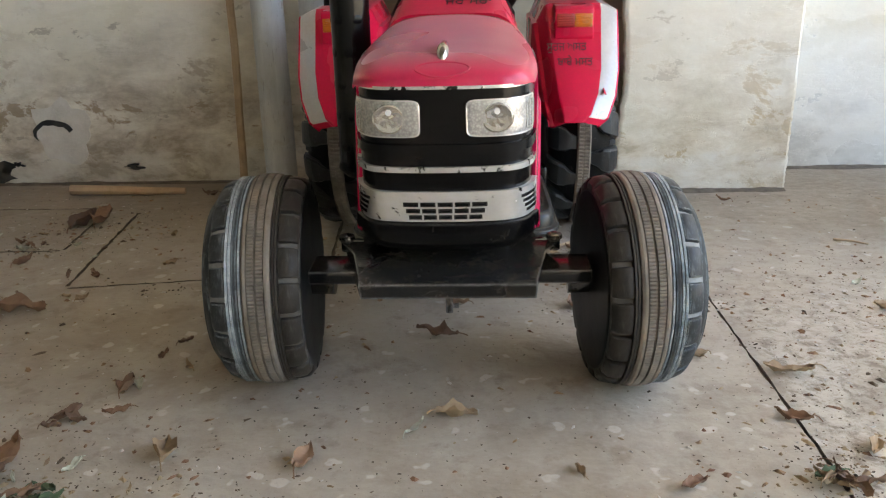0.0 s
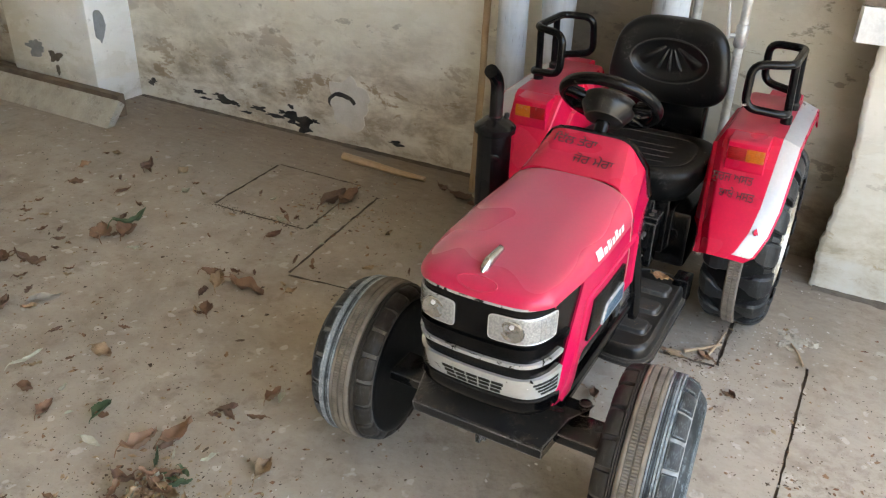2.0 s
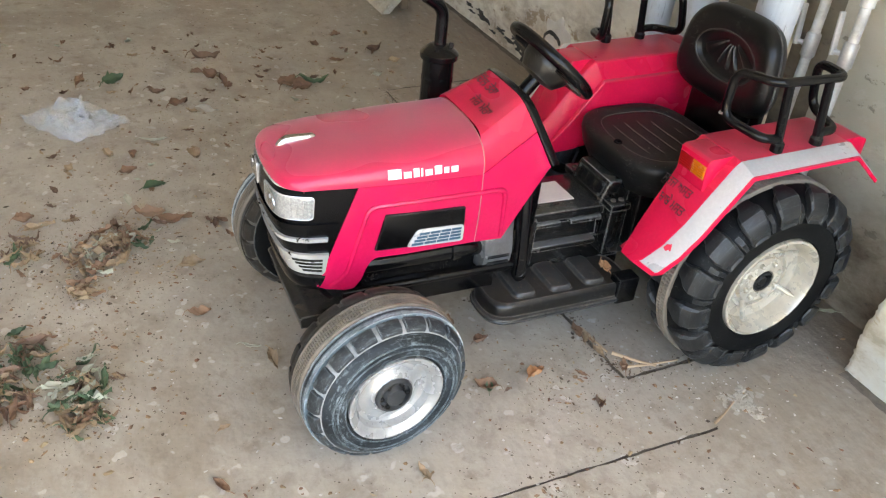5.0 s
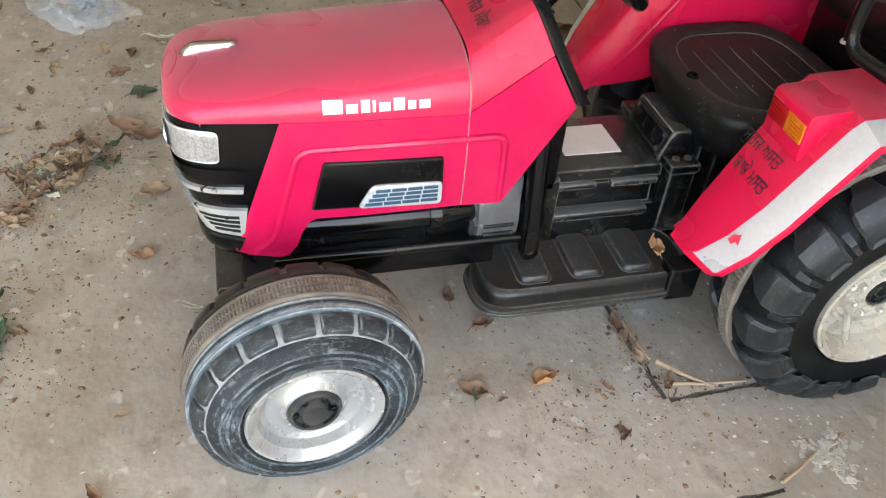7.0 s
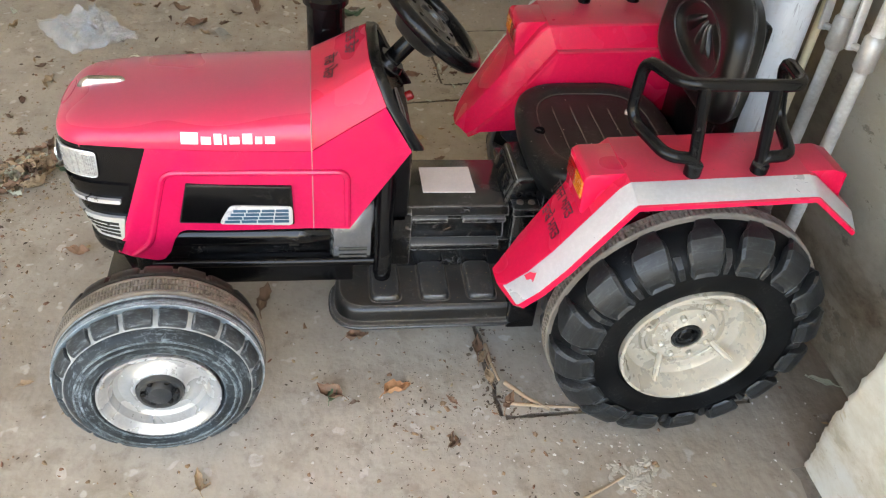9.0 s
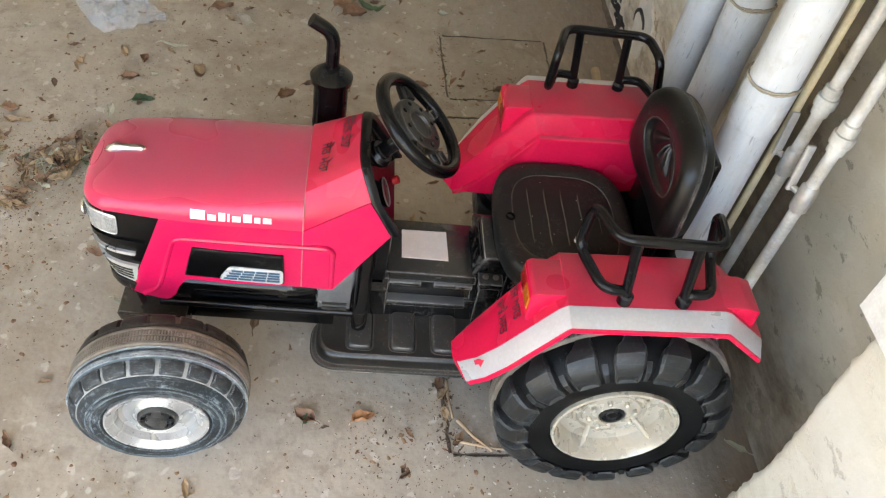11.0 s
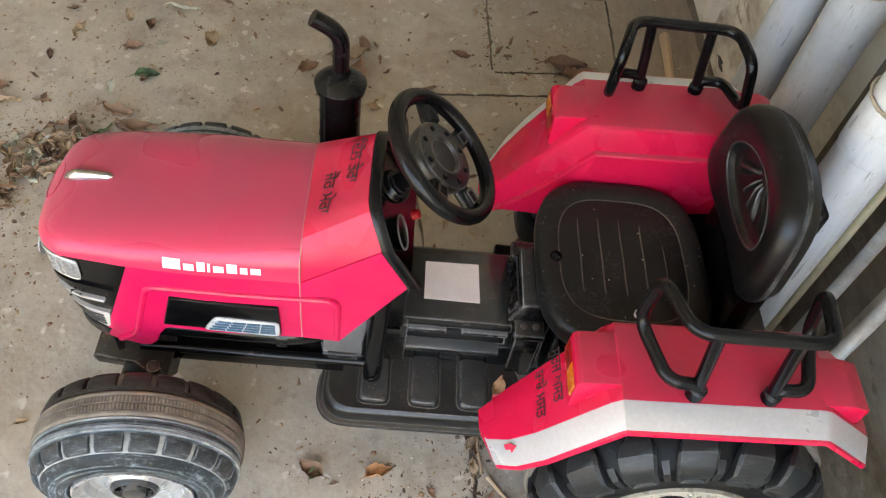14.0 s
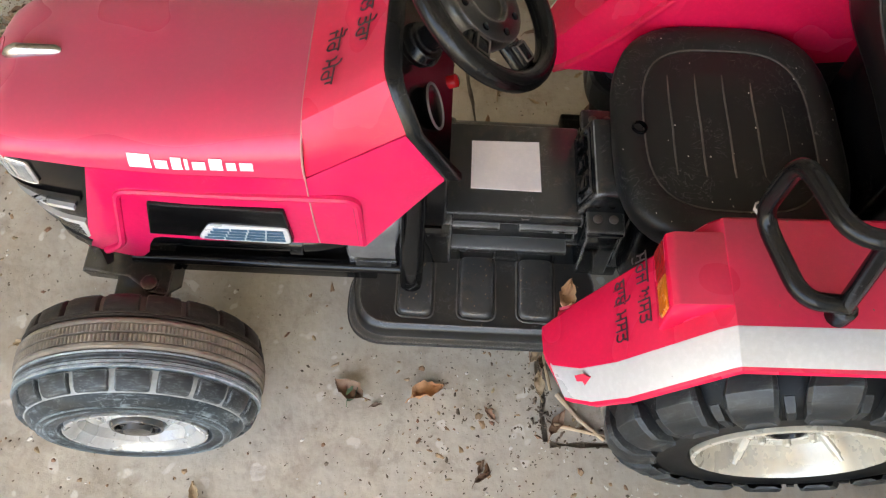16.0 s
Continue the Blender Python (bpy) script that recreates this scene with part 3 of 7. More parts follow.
def table(pairs, v):
    """Straight lines between (key, value) pairs."""
    if v <= pairs[0][0]:
        return pairs[0][1]
    for (a, x), (b, y) in zip(pairs, pairs[1:]):
        if v <= b:
            return lerp(x, y, (v - a) / (b - a))
    return pairs[-1][1]


# ---------------------------------------------------------------- the porch
def groove(a, b, w, seed):
    """The ragged outline of a joint between two points."""
    rng = random.Random(seed)
    a, b = Vector(a), Vector(b)
    d = (b - a)
    n = max(3, int(d.length / 0.022))
    side = Vector((-d.y, d.x)).normalized()
    left, right = [], []
    for i in range(n + 1):
        p = a + d * i / n
        left.append(p + side * (w / 2 * rng.uniform(0.3, 1.6)))
        right.append(p - side * (w / 2 * rng.uniform(0.3, 1.6)))
    return left + right[::-1]


GROOVES = [
    groove((0.492, -1.30), (0.472, 0.655), 0.0058, 1),
    groove((0.291, 0.56), (0.280, 1.02), 0.008, 2),
    groove((0.288, 0.553), (-0.02, 0.535), 0.010, 3),
    groove((-0.252, 0.32), (-0.300, 0.98), 0.007, 4),
    groove((-0.772, 0.364), (-0.270, 0.440), 0.006, 5),
    groove((-0.779, 0.375), (-0.842, 0.890), 0.007, 6),
    groove((-1.236, 0.580), (-0.905, 0.595), 0.007, 7),
    groove((-1.242, 0.590), (-1.275, 0.930), 0.008, 8),
    groove((-0.898, 0.602), (-0.935, 0.930), 0.007, 9),
    groove((-1.27, 0.938), (-0.940, 0.940), 0.006, 10),
]
X0, X1, Y0, Y1 = -5.0, 4.2, -3.6, 1.6


def build_floor():
    from mathutils.geometry import delaunay_2d_cdt
    verts, edges, faces = [], [], []

    def ring(pts):
        s = len(verts)
        verts.extend(Vector(p) for p in pts)
        faces.append(list(range(s, s + len(pts))))
    ring([(X0, Y0), (X1, Y0), (X1, Y1), (X0, Y1)])
    for g in GROOVES:
        ring(g)
    vo, eo, fo, _, _, of = delaunay_2d_cdt(verts, edges, faces, 0, 1e-6)
    bm = bmesh.new()
    top = [bm.verts.new((v.x, v.y, 0)) for v in vo]
    low = {}
    def inside(p, poly):
        hit = False
        for a, b in zip(poly, poly[1:] + poly[:1]):
            if (a.y > p.y) != (b.y > p.y) and p.x < (b.x - a.x) * (p.y - a.y) / (b.y - a.y) + a.x:
                hit = not hit
        return hit
    sunk = []
    for f in fo:
        c = sum((vo[i] for i in f), Vector((0, 0))) / len(f)
        sunk.append(any(inside(c, g) for g in GROOVES))
    count = {}
    for f, s in zip(fo, sunk):
        if s:
            for i in f:
                if i not in low:
                    low[i] = bm.verts.new((vo[i].x, vo[i].y, -0.007))
            bm.faces.new([low[i] for i in f]).material_index = 1
            for i, j in zip(f, f[1:] + f[:1]):
                count[(i, j)] = True
        else:
            bm.faces.new([top[i] for i in f])
    for (i, j) in count:
        if (j, i) not in count:
            bm.faces.new((top[i], top[j], low[j], low[i])).material_index = 1
    bmesh.ops.recalc_face_normals(bm, faces=bm.faces)
    if sum(f.normal.z for f in bm.faces) < 0:
        bmesh.ops.reverse_faces(bm, faces=bm.faces)
    me = bpy.data.meshes.new("floor")
    bm.to_mesh(me)
    bm.free()
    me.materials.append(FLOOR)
    me.materials.append(DIRT)
    ob = new("floor", me)
    return tagged(ob, "dusty grey concrete floor with dirt-filled joints", "floor", kind="structure")


build_floor()

bm = bmesh.new()
grid(bm, [[(-400, -400, -0.03), (400, -400, -0.03)], [(-400, 400, -0.03), (400, 400, -0.03)]])
tagged(mesh_object("ground", bm, GROUND), "dry bare earth outside the porch", "ground", kind="structure")


def wall(name, x0, x1, y0, y1, z0, z1, mat, label):
    bm = bmesh.new()
    box(bm, x0, x1, y0, y1, z0, z1)
    return tagged(mesh_object(name, bm, mat), label, "wall", kind="structure")


wall("wall_north", -5.0, -0.40, 1.215, 1.40, -0.01, 2.9, WALL, "old limewashed wall with brown damp stains")
wall("wall_north_mid", -0.40, -0.04, 1.215, 1.40, -0.01, 2.9, PIPE_SHADE, "grimy bare plaster, darkened to paint the shadow behind the pipes")
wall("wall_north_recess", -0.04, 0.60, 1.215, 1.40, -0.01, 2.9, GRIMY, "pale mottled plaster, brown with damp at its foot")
wall("wall_north_east", 0.60, 4.2, 1.305, 1.50, -0.01, 2.9, WALL_WHITE, "white limewashed wall with grey damp band at its foot")
# added behind the camera to cut the light from the front
wall("wall_south", -5.0, 1.5, -2.2, -2.0, -0.01, 2.9, WALL, "plain limewashed wall added out of view to hold back front light")
# added out of view, shuts off light from the west
wall("wall_west", -5.2, -5.0, -3.6, 1.40, -0.01, 2.9, WALL, "plain limewashed wall added out of view to keep the left darker")
# overhead slab, unseen, added so that light enters from the side
bm = bmesh.new()
box(bm, -5.2, 2.7, -2.0, 1.5, 2.9, 3.05)
tagged(mesh_object("ceiling", bm, CEILING), "plain plastered slab added out of view to block light from above", "ceiling", kind="structure")


def build_pier():
    """The pier beside the pipes: a rough core with a plaster coat, broken along its edge."""
    rng = random.Random(5)
    bm = bmesh.new()
    box(bm, 0.462, 0.86, 1.085, 1.32, -0.01, 2.9)
    core = mesh_object("wall_pier_east", bm, BRICK)
    tagged(core, "masonry pier with broken plaster edge", "wall", kind="structure")
    edge = [(0.0, 0.418), (0.13, 0.419), (0.22, 0.428), (0.30, 0.438), (0.36, 0.436), (0.43, 0.428), (0.50, 0.424), (0.56, 0.422), (0.65, 0.428), (0.9, 0.424), (2.9, 0.424)]
    bm = bmesh.new()
    rows = []
    n = 260
    for i in range(n + 1):
        z = 2.9 * (i / n) ** 1.6
        x = table(edge, z) + 0.004 * noise.noise(Vector((z * 13, 0.3, 0))) + 0.004 * noise.noise(Vector((z * 41, 7.1, 0))) + rng.uniform(-0.0012, 0.0012)
        rows.append([(x + 0.006, 1.088, z), (x, 1.078, z), (x + rng.uniform(0.0, 0.003), 1.060, z), (x + 0.010, 1.0545, z), (x + 0.016, 1.054, z), (0.860, 1.054, z), (0.876, 1.0545, z), (0.884 + rng.uniform(-0.002, 0.002), 1.062, z), (0.884, 1.31, z)])
    grid(bm, rows)
    part("plaster_coat", bm, PIER, core, "cream limewashed plaster, stained low down")
    # a fresh plaster patch on the corner, bare masonry above it
    bm = bmesh.new()
    slab(bm, [(0.368, 1.066), (0.376, 1.0515), (0.470, 1.0515), (0.470, 1.10), (0.368, 1.10)], 0.640, 0.722, 0.003)
    part("plaster_patch", bm, WHITE, core, "small white plaster patch on the corner")
    bm = bmesh.new()
    slab(bm, [(0.374, 1.050), (0.50, 1.050), (0.50, 1.10), (0.372, 1.10)], 0.724, 0.80, 0.004)
    part("brick", bm, BRICK, core)
    return core


build_pier()

bm = bmesh.new()
box(bm, -2.745, -2.241, 1.008, 1.25, -0.01, 2.9, 0.008)
tagged(mesh_object("wall_pier_west", bm, PIER_WEST), "limewashed masonry pier in the corner", "wall", kind="structure")

bm = bmesh.new()
box(bm, -3.60, -2.03, 0.0, 0.116, -0.03, 0.0, 0.003, m=pose(0, 0.852, 0.001, 48))
tagged(mesh_object("stone_slab", bm, STONE), "speckled grey stone slab leaning against the wall pier", "slab")
# low brown box that shows as a strip above the slab
bm = bmesh.new()
box(bm, -3.60, -2.085, 0.966, 1.000, 0.0, 0.088, 0.003)
tagged(mesh_object("wooden_batten", bm, surface("brown_strip_surface", (0.17, 0.125, 0.085), 0.8, col2=(0.12, 0.085, 0.058), scale=20, relief=0.4)), "low brown strip behind the slab", "batten")


def drain_pipe(x, y, r, collars, label, lean=0.0):
    t = thing("drain_pipe", label, "pipe", "drain pipes on the wall", m=pose(x, y, 0))
    bm = bmesh.new()
    lathe_z(bm, [(0.0, r), (2.9, r)], 40)
    part("pipe", bm, PVC, t)
    for z in collars:
        bm = bmesh.new()
        lathe_z(bm, [(z - 0.09, r + 0.0005), (z - 0.086, r + 0.0020), (z - 0.006, r + 0.0024), (z, r + 0.0018), (z + 0.001, r + 0.0005)], 40)
        part("socket", bm, PVC, t)
        bm = bmesh.new()
        rng = random.Random(int(z * 100))
        for k in range(2):
            path = [((r + 0.0035) * math.cos(a), (r + 0.0035) * math.sin(a), z + 0.003 + 0.0032 * k + 0.004 * math.sin(2 * a + 0.4 * k) + rng.uniform(-0.0008, 0.0008)) for a in (2 * math.pi * i / 60 for i in range(60))]
            tube(bm, path, lambda q, g=rng: 0.0019 * g.uniform(0.7, 1.35), 6, closed=True)
        part("binding", bm, ROPE, t, "frayed jute string binding")
    return t


drain_pipe(-0.494, 1.061, 0.0425, [], "pale blue-grey PVC drain pipe against the wall")
drain_pipe(-0.372, 1.092, 0.045, [0.700], "pale grey PVC drain pipe with string binding")
drain_pipe(-0.050, 1.020, 0.0440, [0.725], "pale grey PVC drain pipe beside the water pipes")


def water_pipe(x, y, r, valve_z, collar_z):
    t = thing("water_pipe", "whitewashed galvanised water pipe with a lever valve", "pipe", "water pipes", m=pose(x, y, 0))
    bm = bmesh.new()
    lathe_z(bm, [(0, r), (2.9, r)], 20)
    part("pipe", bm, GI, t)
    for z in collar_z:
        bm = bmesh.new()
        lathe_z(bm, [(z - 0.030, r), (z - 0.028, r + 0.004), (z - 0.012, r + 0.004), (z - 0.011, r + 0.008), (z + 0.009, r + 0.008), (z + 0.010, r + 0.004), (z + 0.028, r + 0.004), (z + 0.030, r)], 14)
        part("coupling", bm, GI, t)
    bm = bmesh.new()
    lathe_z(bm, [(valve_z - 0.03, r), (valve_z - 0.024, r + 0.005), (valve_z + 0.024, r + 0.005), (valve_z + 0.03, r)], 8)
    v = part("valve", bm, BRASS, t)
    bm = bmesh.new()
    tube(bm, [(-r, -0.004, valve_z), (-r - 0.018, -0.012, valve_z)], 0.006, 8)
    box(bm, -0.0035, 0.0035, -0.008, 0.008, -0.008, 0.082, 0.003, m=pose(-r - 0.018, -0.014, valve_z, -2, -8, 0))
    part("lever", bm, BRASS, v, "flat metal lever handle")
    return t


water_pipe(-0.001, 1.098, 0.0112, 0.592, [0.730])
water_pipe(0.121, 1.071, 0.0110, 0.614, [0.745])
t = thing("conduit_pipe", "thin yellowed plastic conduit on the wall", "pipe", m=pose(-0.055, 1.092, 0))
bm = bmesh.new()
lathe_z(bm, [(0, 0.0075), (2.9, 0.0075)], 14)
part("pipe", bm, YELLOW, t)

bm = bmesh.new()
rng = random.Random(3)
tube(bm, [(-0.614 + 0.003 * rng.uniform(-1, 1) + 0.012 * z, 1.10 + 0.055 * z, z) for z in [0.1 * i for i in range(0, 21)]], 0.011, 8)
tagged(mesh_object("bamboo_cane", bm, CANE), "thin dry cane leaning upright on the wall", "cane")
bm = bmesh.new()
tube(bm, [(-1.115, 1.09, 0.014), (-1.0, 1.085, 0.013), (-0.88, 1.075, 0.012), (-0.78, 1.08, 0.010)], lambda s: 0.015 - 0.006 * s, 8)
tagged(mesh_object("stick", bm, CANE), "pale dry stick lying on the floor", "stick")


# ---------------------------------------------------------------- the ride-on tractor
tractor = thing("ride_on_tractor", "red and black plastic ride-on toy tractor, dusty", "toy tractor", m=pose(0.010, 0, 0))

SIDE_W = [(-0.136, 0.105), (-0.11, 0.112), (0.0, 0.123), (0.10, 0.126), (0.237, 0.122), (0.293, 0.124), (0.387, 0.1075), (0.40, 0.107)]


def line_z(y):
    return table([(-0.14, 0.453), (0.0, 0.452), (0.237, 0.447)], y)


def top_z(y):
    return table([(-0.14, 0.480), (-0.09, 0.489), (-0.03, 0.496), (0.10, 0.507), (0.237, 0.517)], y)


def nose_y(a):
    return -0.136 + 0.011 * a * a + 0.034 * abs(a) ** 9


def hood_point(a, y):
    w = table(SIDE_W, y)
    d = min(1.0, max(0.0, y - nose_y(a)) / 0.055)
    q = (1 - (1 - d) ** 2.6) ** (1 / 2.6)
    p = max(0.0, 1 - abs(a) ** 2.9) ** (1 / 2.6)
    return (w * a, y, line_z(y) + (top_z(y) - line_z(y)) * p * q)


def build_hood():
    A = [math.sin(math.pi / 2 * (i / 16 - 1)) for i in range(33)]
    T = [(i / 30) ** 1.8 for i in range(31)]
    rows = [[hood_point(a, lerp(nose_y(a), 0.2355, t)) for a in A] for t in T]
    hood = part("hood", sheet(rows, 0.005), RED, tractor, "red bonnet, dusty and scuffed on top")
    # raised rear cowl: a dusty top between two broad chamfers
    rows = []
    for j in range(7):
        s = j / 6
        row = []
        for k in range(-11, 12):
            sg = -1 if k < 0 else 1
            if abs(k) <= 8:
                f = abs(k) / 8
                p = Vector((sg * 0.1035 * f, 0.2372, lerp(0.5180, 0.4925, f ** 7)))
                z = lerp(0.5665, 0.5445, f ** 7)
                q = Vector((sg * 0.0845 * f, 0.321 + (0.5665 - z) * 0.45, z))
            else:
                f = (abs(k) - 8) / 3
                bulge = 0.003 * math.sin(math.pi * f)
                p = Vector((sg * (lerp(0.1035, 0.1205, f) + bulge), 0.2372, lerp(0.4925, 0.4465, f)))
                q = Vector((sg * lerp(0.0845, 0.1035, f), lerp(0.331, 0.3455, f), lerp(0.5445, 0.5105, f)))
            row.append(p.lerp(q, s) + Vector((0, 0, 0.0012)))
        rows.append(row)
    part("cowl", sheet(rows, 0.005), RED_FENDER, tractor, "red rear cowl with handwritten lettering", sharp=22)
    bm = bmesh.new()
    tube(bm, [Vector(hood_point(a, 0.2364)) + Vector((0, 0, -0.0004)) for a in A], 0.0013, 6)
    part("seam", bm, SEAM_DUST, hood, "pale dust in the bonnet seam")
    for sx in (1, -1):
        cols = []
        ys = [-0.068 + 0.0085 * i for i in range(9)] + [0.012, 0.02, 0.03, 0.04, 0.06] + [0.08 + 0.0196 * i for i in range(9)] + [0.2545, 0.275, 0.293, 0.315, 0.332, 0.3455, 0.367, 0.3868]
        for y in ys:
            if y <= 0:
                top = lerp(0.258, 0.4515, (y + 0.068) / 0.068)
            else:
                top = table([(0, 0.4515), (0.237, 0.4465), (0.3455, 0.5105), (0.387, 0.437)], y)
            bot = table([(-0.068, 0.254), (-0.050, 0.246), (-0.012, 0.240), (0.004, 0.245), (0.014, 0.262), (0.022, 0.288), (0.034, 0.303), (0.293, 0.301), (0.387, 0.436)], y)
            w = table(SIDE_W, y)
            w1 = w if y <= 0.237 else table([(0.237, 0.1215), (0.3455, 0.1050), (0.387, 0.1075)], y)
            cols.append([(sx * (lerp(w, w1, k / 8) + 0.0025 * math.sin(math.pi * k / 8)), y, lerp(bot, max(top, bot + 0.001), k / 8)) for k in range(9)])
        side = part("side_panel", sheet(cols, 0.005), RED_SIDE, tractor, "glossy red side panel")
        bm = bmesh.new()
        tube(bm, [(sx * (table(SIDE_W, 0.2365) + 0.004 * math.sin(math.pi * k / 8) - 0.0004), 0.2365, lerp(0.302, 0.446, k / 8)) for k in range(9)], 0.0009, 6)
        part("seam", bm, SEAM_DUST, side)
        # raised bead round the vent
        bm = bmesh.new()
        X = 0.1262
        bead = rounded([(X - 0.006, -0.045, 0.252), (X - 0.004, -0.016, 0.275), (X - 0.002, 0.020, 0.411), (X - 0.0005, 0.16, 0.412), (X - 0.005, 0.289, 0.409), (X - 0.005, 0.290, 0.306)], 0.018)
        tube(bm, [(sx * p.x, p.y, p.z) for p in bead], 0.0055, 8)
        part("bead", bm, RED_SIDE, side)
        # black vent plate with a silver louvre
        bm = bmesh.new()
        prism(bm, [(0.033, 0.322), (0.207, 0.316), (0.205, 0.388), (0.050, 0.394)], sx * 0.1225, sx * 0.1315, 0.002)
        vent = part("vent_plate", bm, BLACK, side, "flat black vent plate")
        bm = bmesh.new()
        prism(bm, rounded_outline([(0.092, 0.3205), (0.205, 0.317), (0.205, 0.353), (0.112, 0.356)], 0.008), sx * 0.125, sx * 0.1342, 0.0012)
        part("louvre", bm, SILVER, side, "silver louvre frame")
        for k in range(4):
            z = 0.3235 + 0.0068 * k
            x0 = lerp(0.101, 0.115, k / 3)
            for c in range(4):
                a, b = lerp(x0, 0.200, c / 4) + 0.001, lerp(x0, 0.200, (c + 1) / 4) - 0.001
                bm = bmesh.new()
                prism(bm, [(a, z), (b, z), (b, z + 0.0048), (a, z + 0.0048)], sx * 0.130, sx * 0.1349)
                part("louvre_slot", bm, TEAL, side)
        # maker's name in plain white shapes
        spans = [(0.052, 0.076, 0.016), (0.080, 0.094, 0.011), (0.098, 0.109, 0.015), (0.112, 0.116, 0.014), (0.120, 0.134, 0.011), (0.138, 0.152, 0.015), (0.156, 0.166, 0.011), (0.170, 0.184, 0.011)]
        for a, b, h in spans:
            bm = bmesh.new()
            z0 = 0.4605
            row = []
            for k in range(3):
                z = z0 + h * k / 2
                r2 = []
                for y in (a, b):
                    aa = 0.80
                    lo, hi = 0.5, 1.0
                    for _ in range(30):
                        aa = (lo + hi) / 2
                        if hood_point(aa, y)[2] > z:
                            lo = aa
                        else:
                            hi = aa
                    px, py, pz = hood_point(aa, y)
                    r2.append((sx * (px + 0.0012), py, z + 0.0006))
                row.append(r2)
            grid(bm, row)
            part("name_mark", bm, WHITE, hood)
    # raised oval on the nose
    bm = bmesh.new()
    tube(bm, [Vector(hood_point(0.30 * math.cos(2 * math.pi * i / 40), -0.124 + 0.0095 * math.sin(2 * math.pi * i / 40))) - Vector((0, 0, 0.0006)) for i in range(40)], 0.0016, 6, closed=True)
    part("nose_oval", bm, RED, hood, "raised oval moulded into the red nose")
    # chrome ornament
    bm = bmesh.new()
    rings = []
    for i in range(13):
        s = i / 12
        y = lerp(-0.110, -0.040, s)
        w = table([(0.0, 0.002), (0.08, 0.0065), (0.25, 0.0082), (0.6, 0.0074), (0.94, 0.0064), (1.0, 0.003)], s)
        h = table([(0.0, 0.003), (0.08, 0.009), (0.25, 0.0125), (0.6, 0.0095), (0.94, 0.0065), (1.0, 0.002)], s)
        base = hood_point(0, y)[2] - 0.003
        rings.append([(w * math.cos(t), y, base + (h + 0.003) * max(0, math.sin(t)) ** 0.8) for t in (math.pi * k / 10 for k in range(11))])
    loft(bm, rings)
    part("ornament", bm, CHROME_BRIGHT, hood, "chrome bonnet ornament")
    return hood


def rounded_outline(pts, r, seg=3):
    out = []
    n = len(pts)
    for i in range(n):
        a, b, c = Vector(pts[i - 1]), Vector(pts[i]), Vector(pts[(i + 1) % n])
        u, w = a - b, c - b
        d = min(r, u.length * 0.45, w.length * 0.45)
        p, q = b + u.normalized() * d, b + w.normalized() * d
        for k in range(seg + 1):
            t = k / seg
            v = (1 - t) ** 2 * p + 2 * t * (1 - t) * b + t * t * q
            out.append((v.x, v.y))
    return out


hood = build_hood()

NOSE_BACK = [(0.228, 0.034), (0.278, 0.026), (0.321, 0.012), (0.355, 0.004), (0.40, 0.001), (0.46, 0.0)]


def grille_point(s, z, off=0.0):
    """s from -1 to 1 runs across the nose, beyond that along the side to the red panel."""
    def raw(s):
        sg = 1 if s >= 0 else -1
        a = min(1.0, abs(s))
        back = table(NOSE_BACK, z)
        w = 0.105 + 0.004 * (0.453 - z) / 0.2
        x, y = w * a, nose_y(a) + back
        if abs(s) > 1:
            f = abs(s) - 1
            yb = lerp(-0.068, 0.0, (z - 0.235) / 0.217) + 0.004
            x, y = lerp(w, table(SIDE_W, yb) - 0.0035, f ** 0.8), lerp(y, yb, f)
        return Vector((sg * x, y, z))
    p = raw(s)
    e = 0.01
    d = raw(min(2, s + e)) - raw(max(-2, s - e))
    nrm = Vector((d.y, -d.x, 0)).normalized()
    return p + nrm * off


def grille_band(s0, s1, z0, z1, off, th, ns=40, nz=2):
    rows = [[grille_point(lerp(s0, s1, i / ns), lerp(z0, z1, k / nz), off) for i in range(ns + 1)] for k in range(nz + 1)]
    bm = bmesh.new()
    inner = [[grille_point(lerp(s0, s1, i / ns), lerp(z0, z1, k / nz), off - th) for i in range(ns + 1)] for k in range(nz + 1)]
    vo, _ = grid(bm, rows)
    vi, _ = grid(bm, inner)
    for k in (0, nz):
        for i in range(ns):
            bm.faces.new((vo[k][i], vo[k][i + 1], vi[k][i + 1], vi[k][i]))
    for i in (0, ns):
        for k in range(nz):
            bm.faces.new((vo[k][i], vo[k + 1][i], vi[k + 1][i], vi[k][i]))
    return bm


def round_square(n):
    """n points evenly round a square of half width 1 with rounded corners."""
    out = []
    for i in range(n):
        k, f = divmod(4.0 * i / n, 1.0)
        u, v = ((2 * f - 1, -1), (1, 2 * f - 1), (1 - 2 * f, 1), (-1, 1 - 2 * f))[int(k)]
        d = (abs(u) ** 9 + abs(v) ** 9) ** (1 / 9)
        out.append((u / d, v / d))
    return out


LAMP_EDGE = round_square(96)


def lamp_shell(a, b, z0, z1):
    """A domed lens with rounded corners that follows the nose."""
    rows = []
    zm, zh = (z0 + z1) / 2, (z1 - z0) / 2
    for f, off in ((1.0, -0.004), (1.0, 0.0024), (0.95, 0.0036), (0.8, 0.0039), (0.6, 0.0041), (0.4, 0.0042), (0.2, 0.0043), (0.02, 0.0044)):
        ring = [grille_point(lerp(a, b, 0.5 + 0.5 * f * u), zm + zh * f * v, off) for u, v in LAMP_EDGE]
        rows.append(ring)
    bm = bmesh.new()
    loft(bm, rows)
    return bm


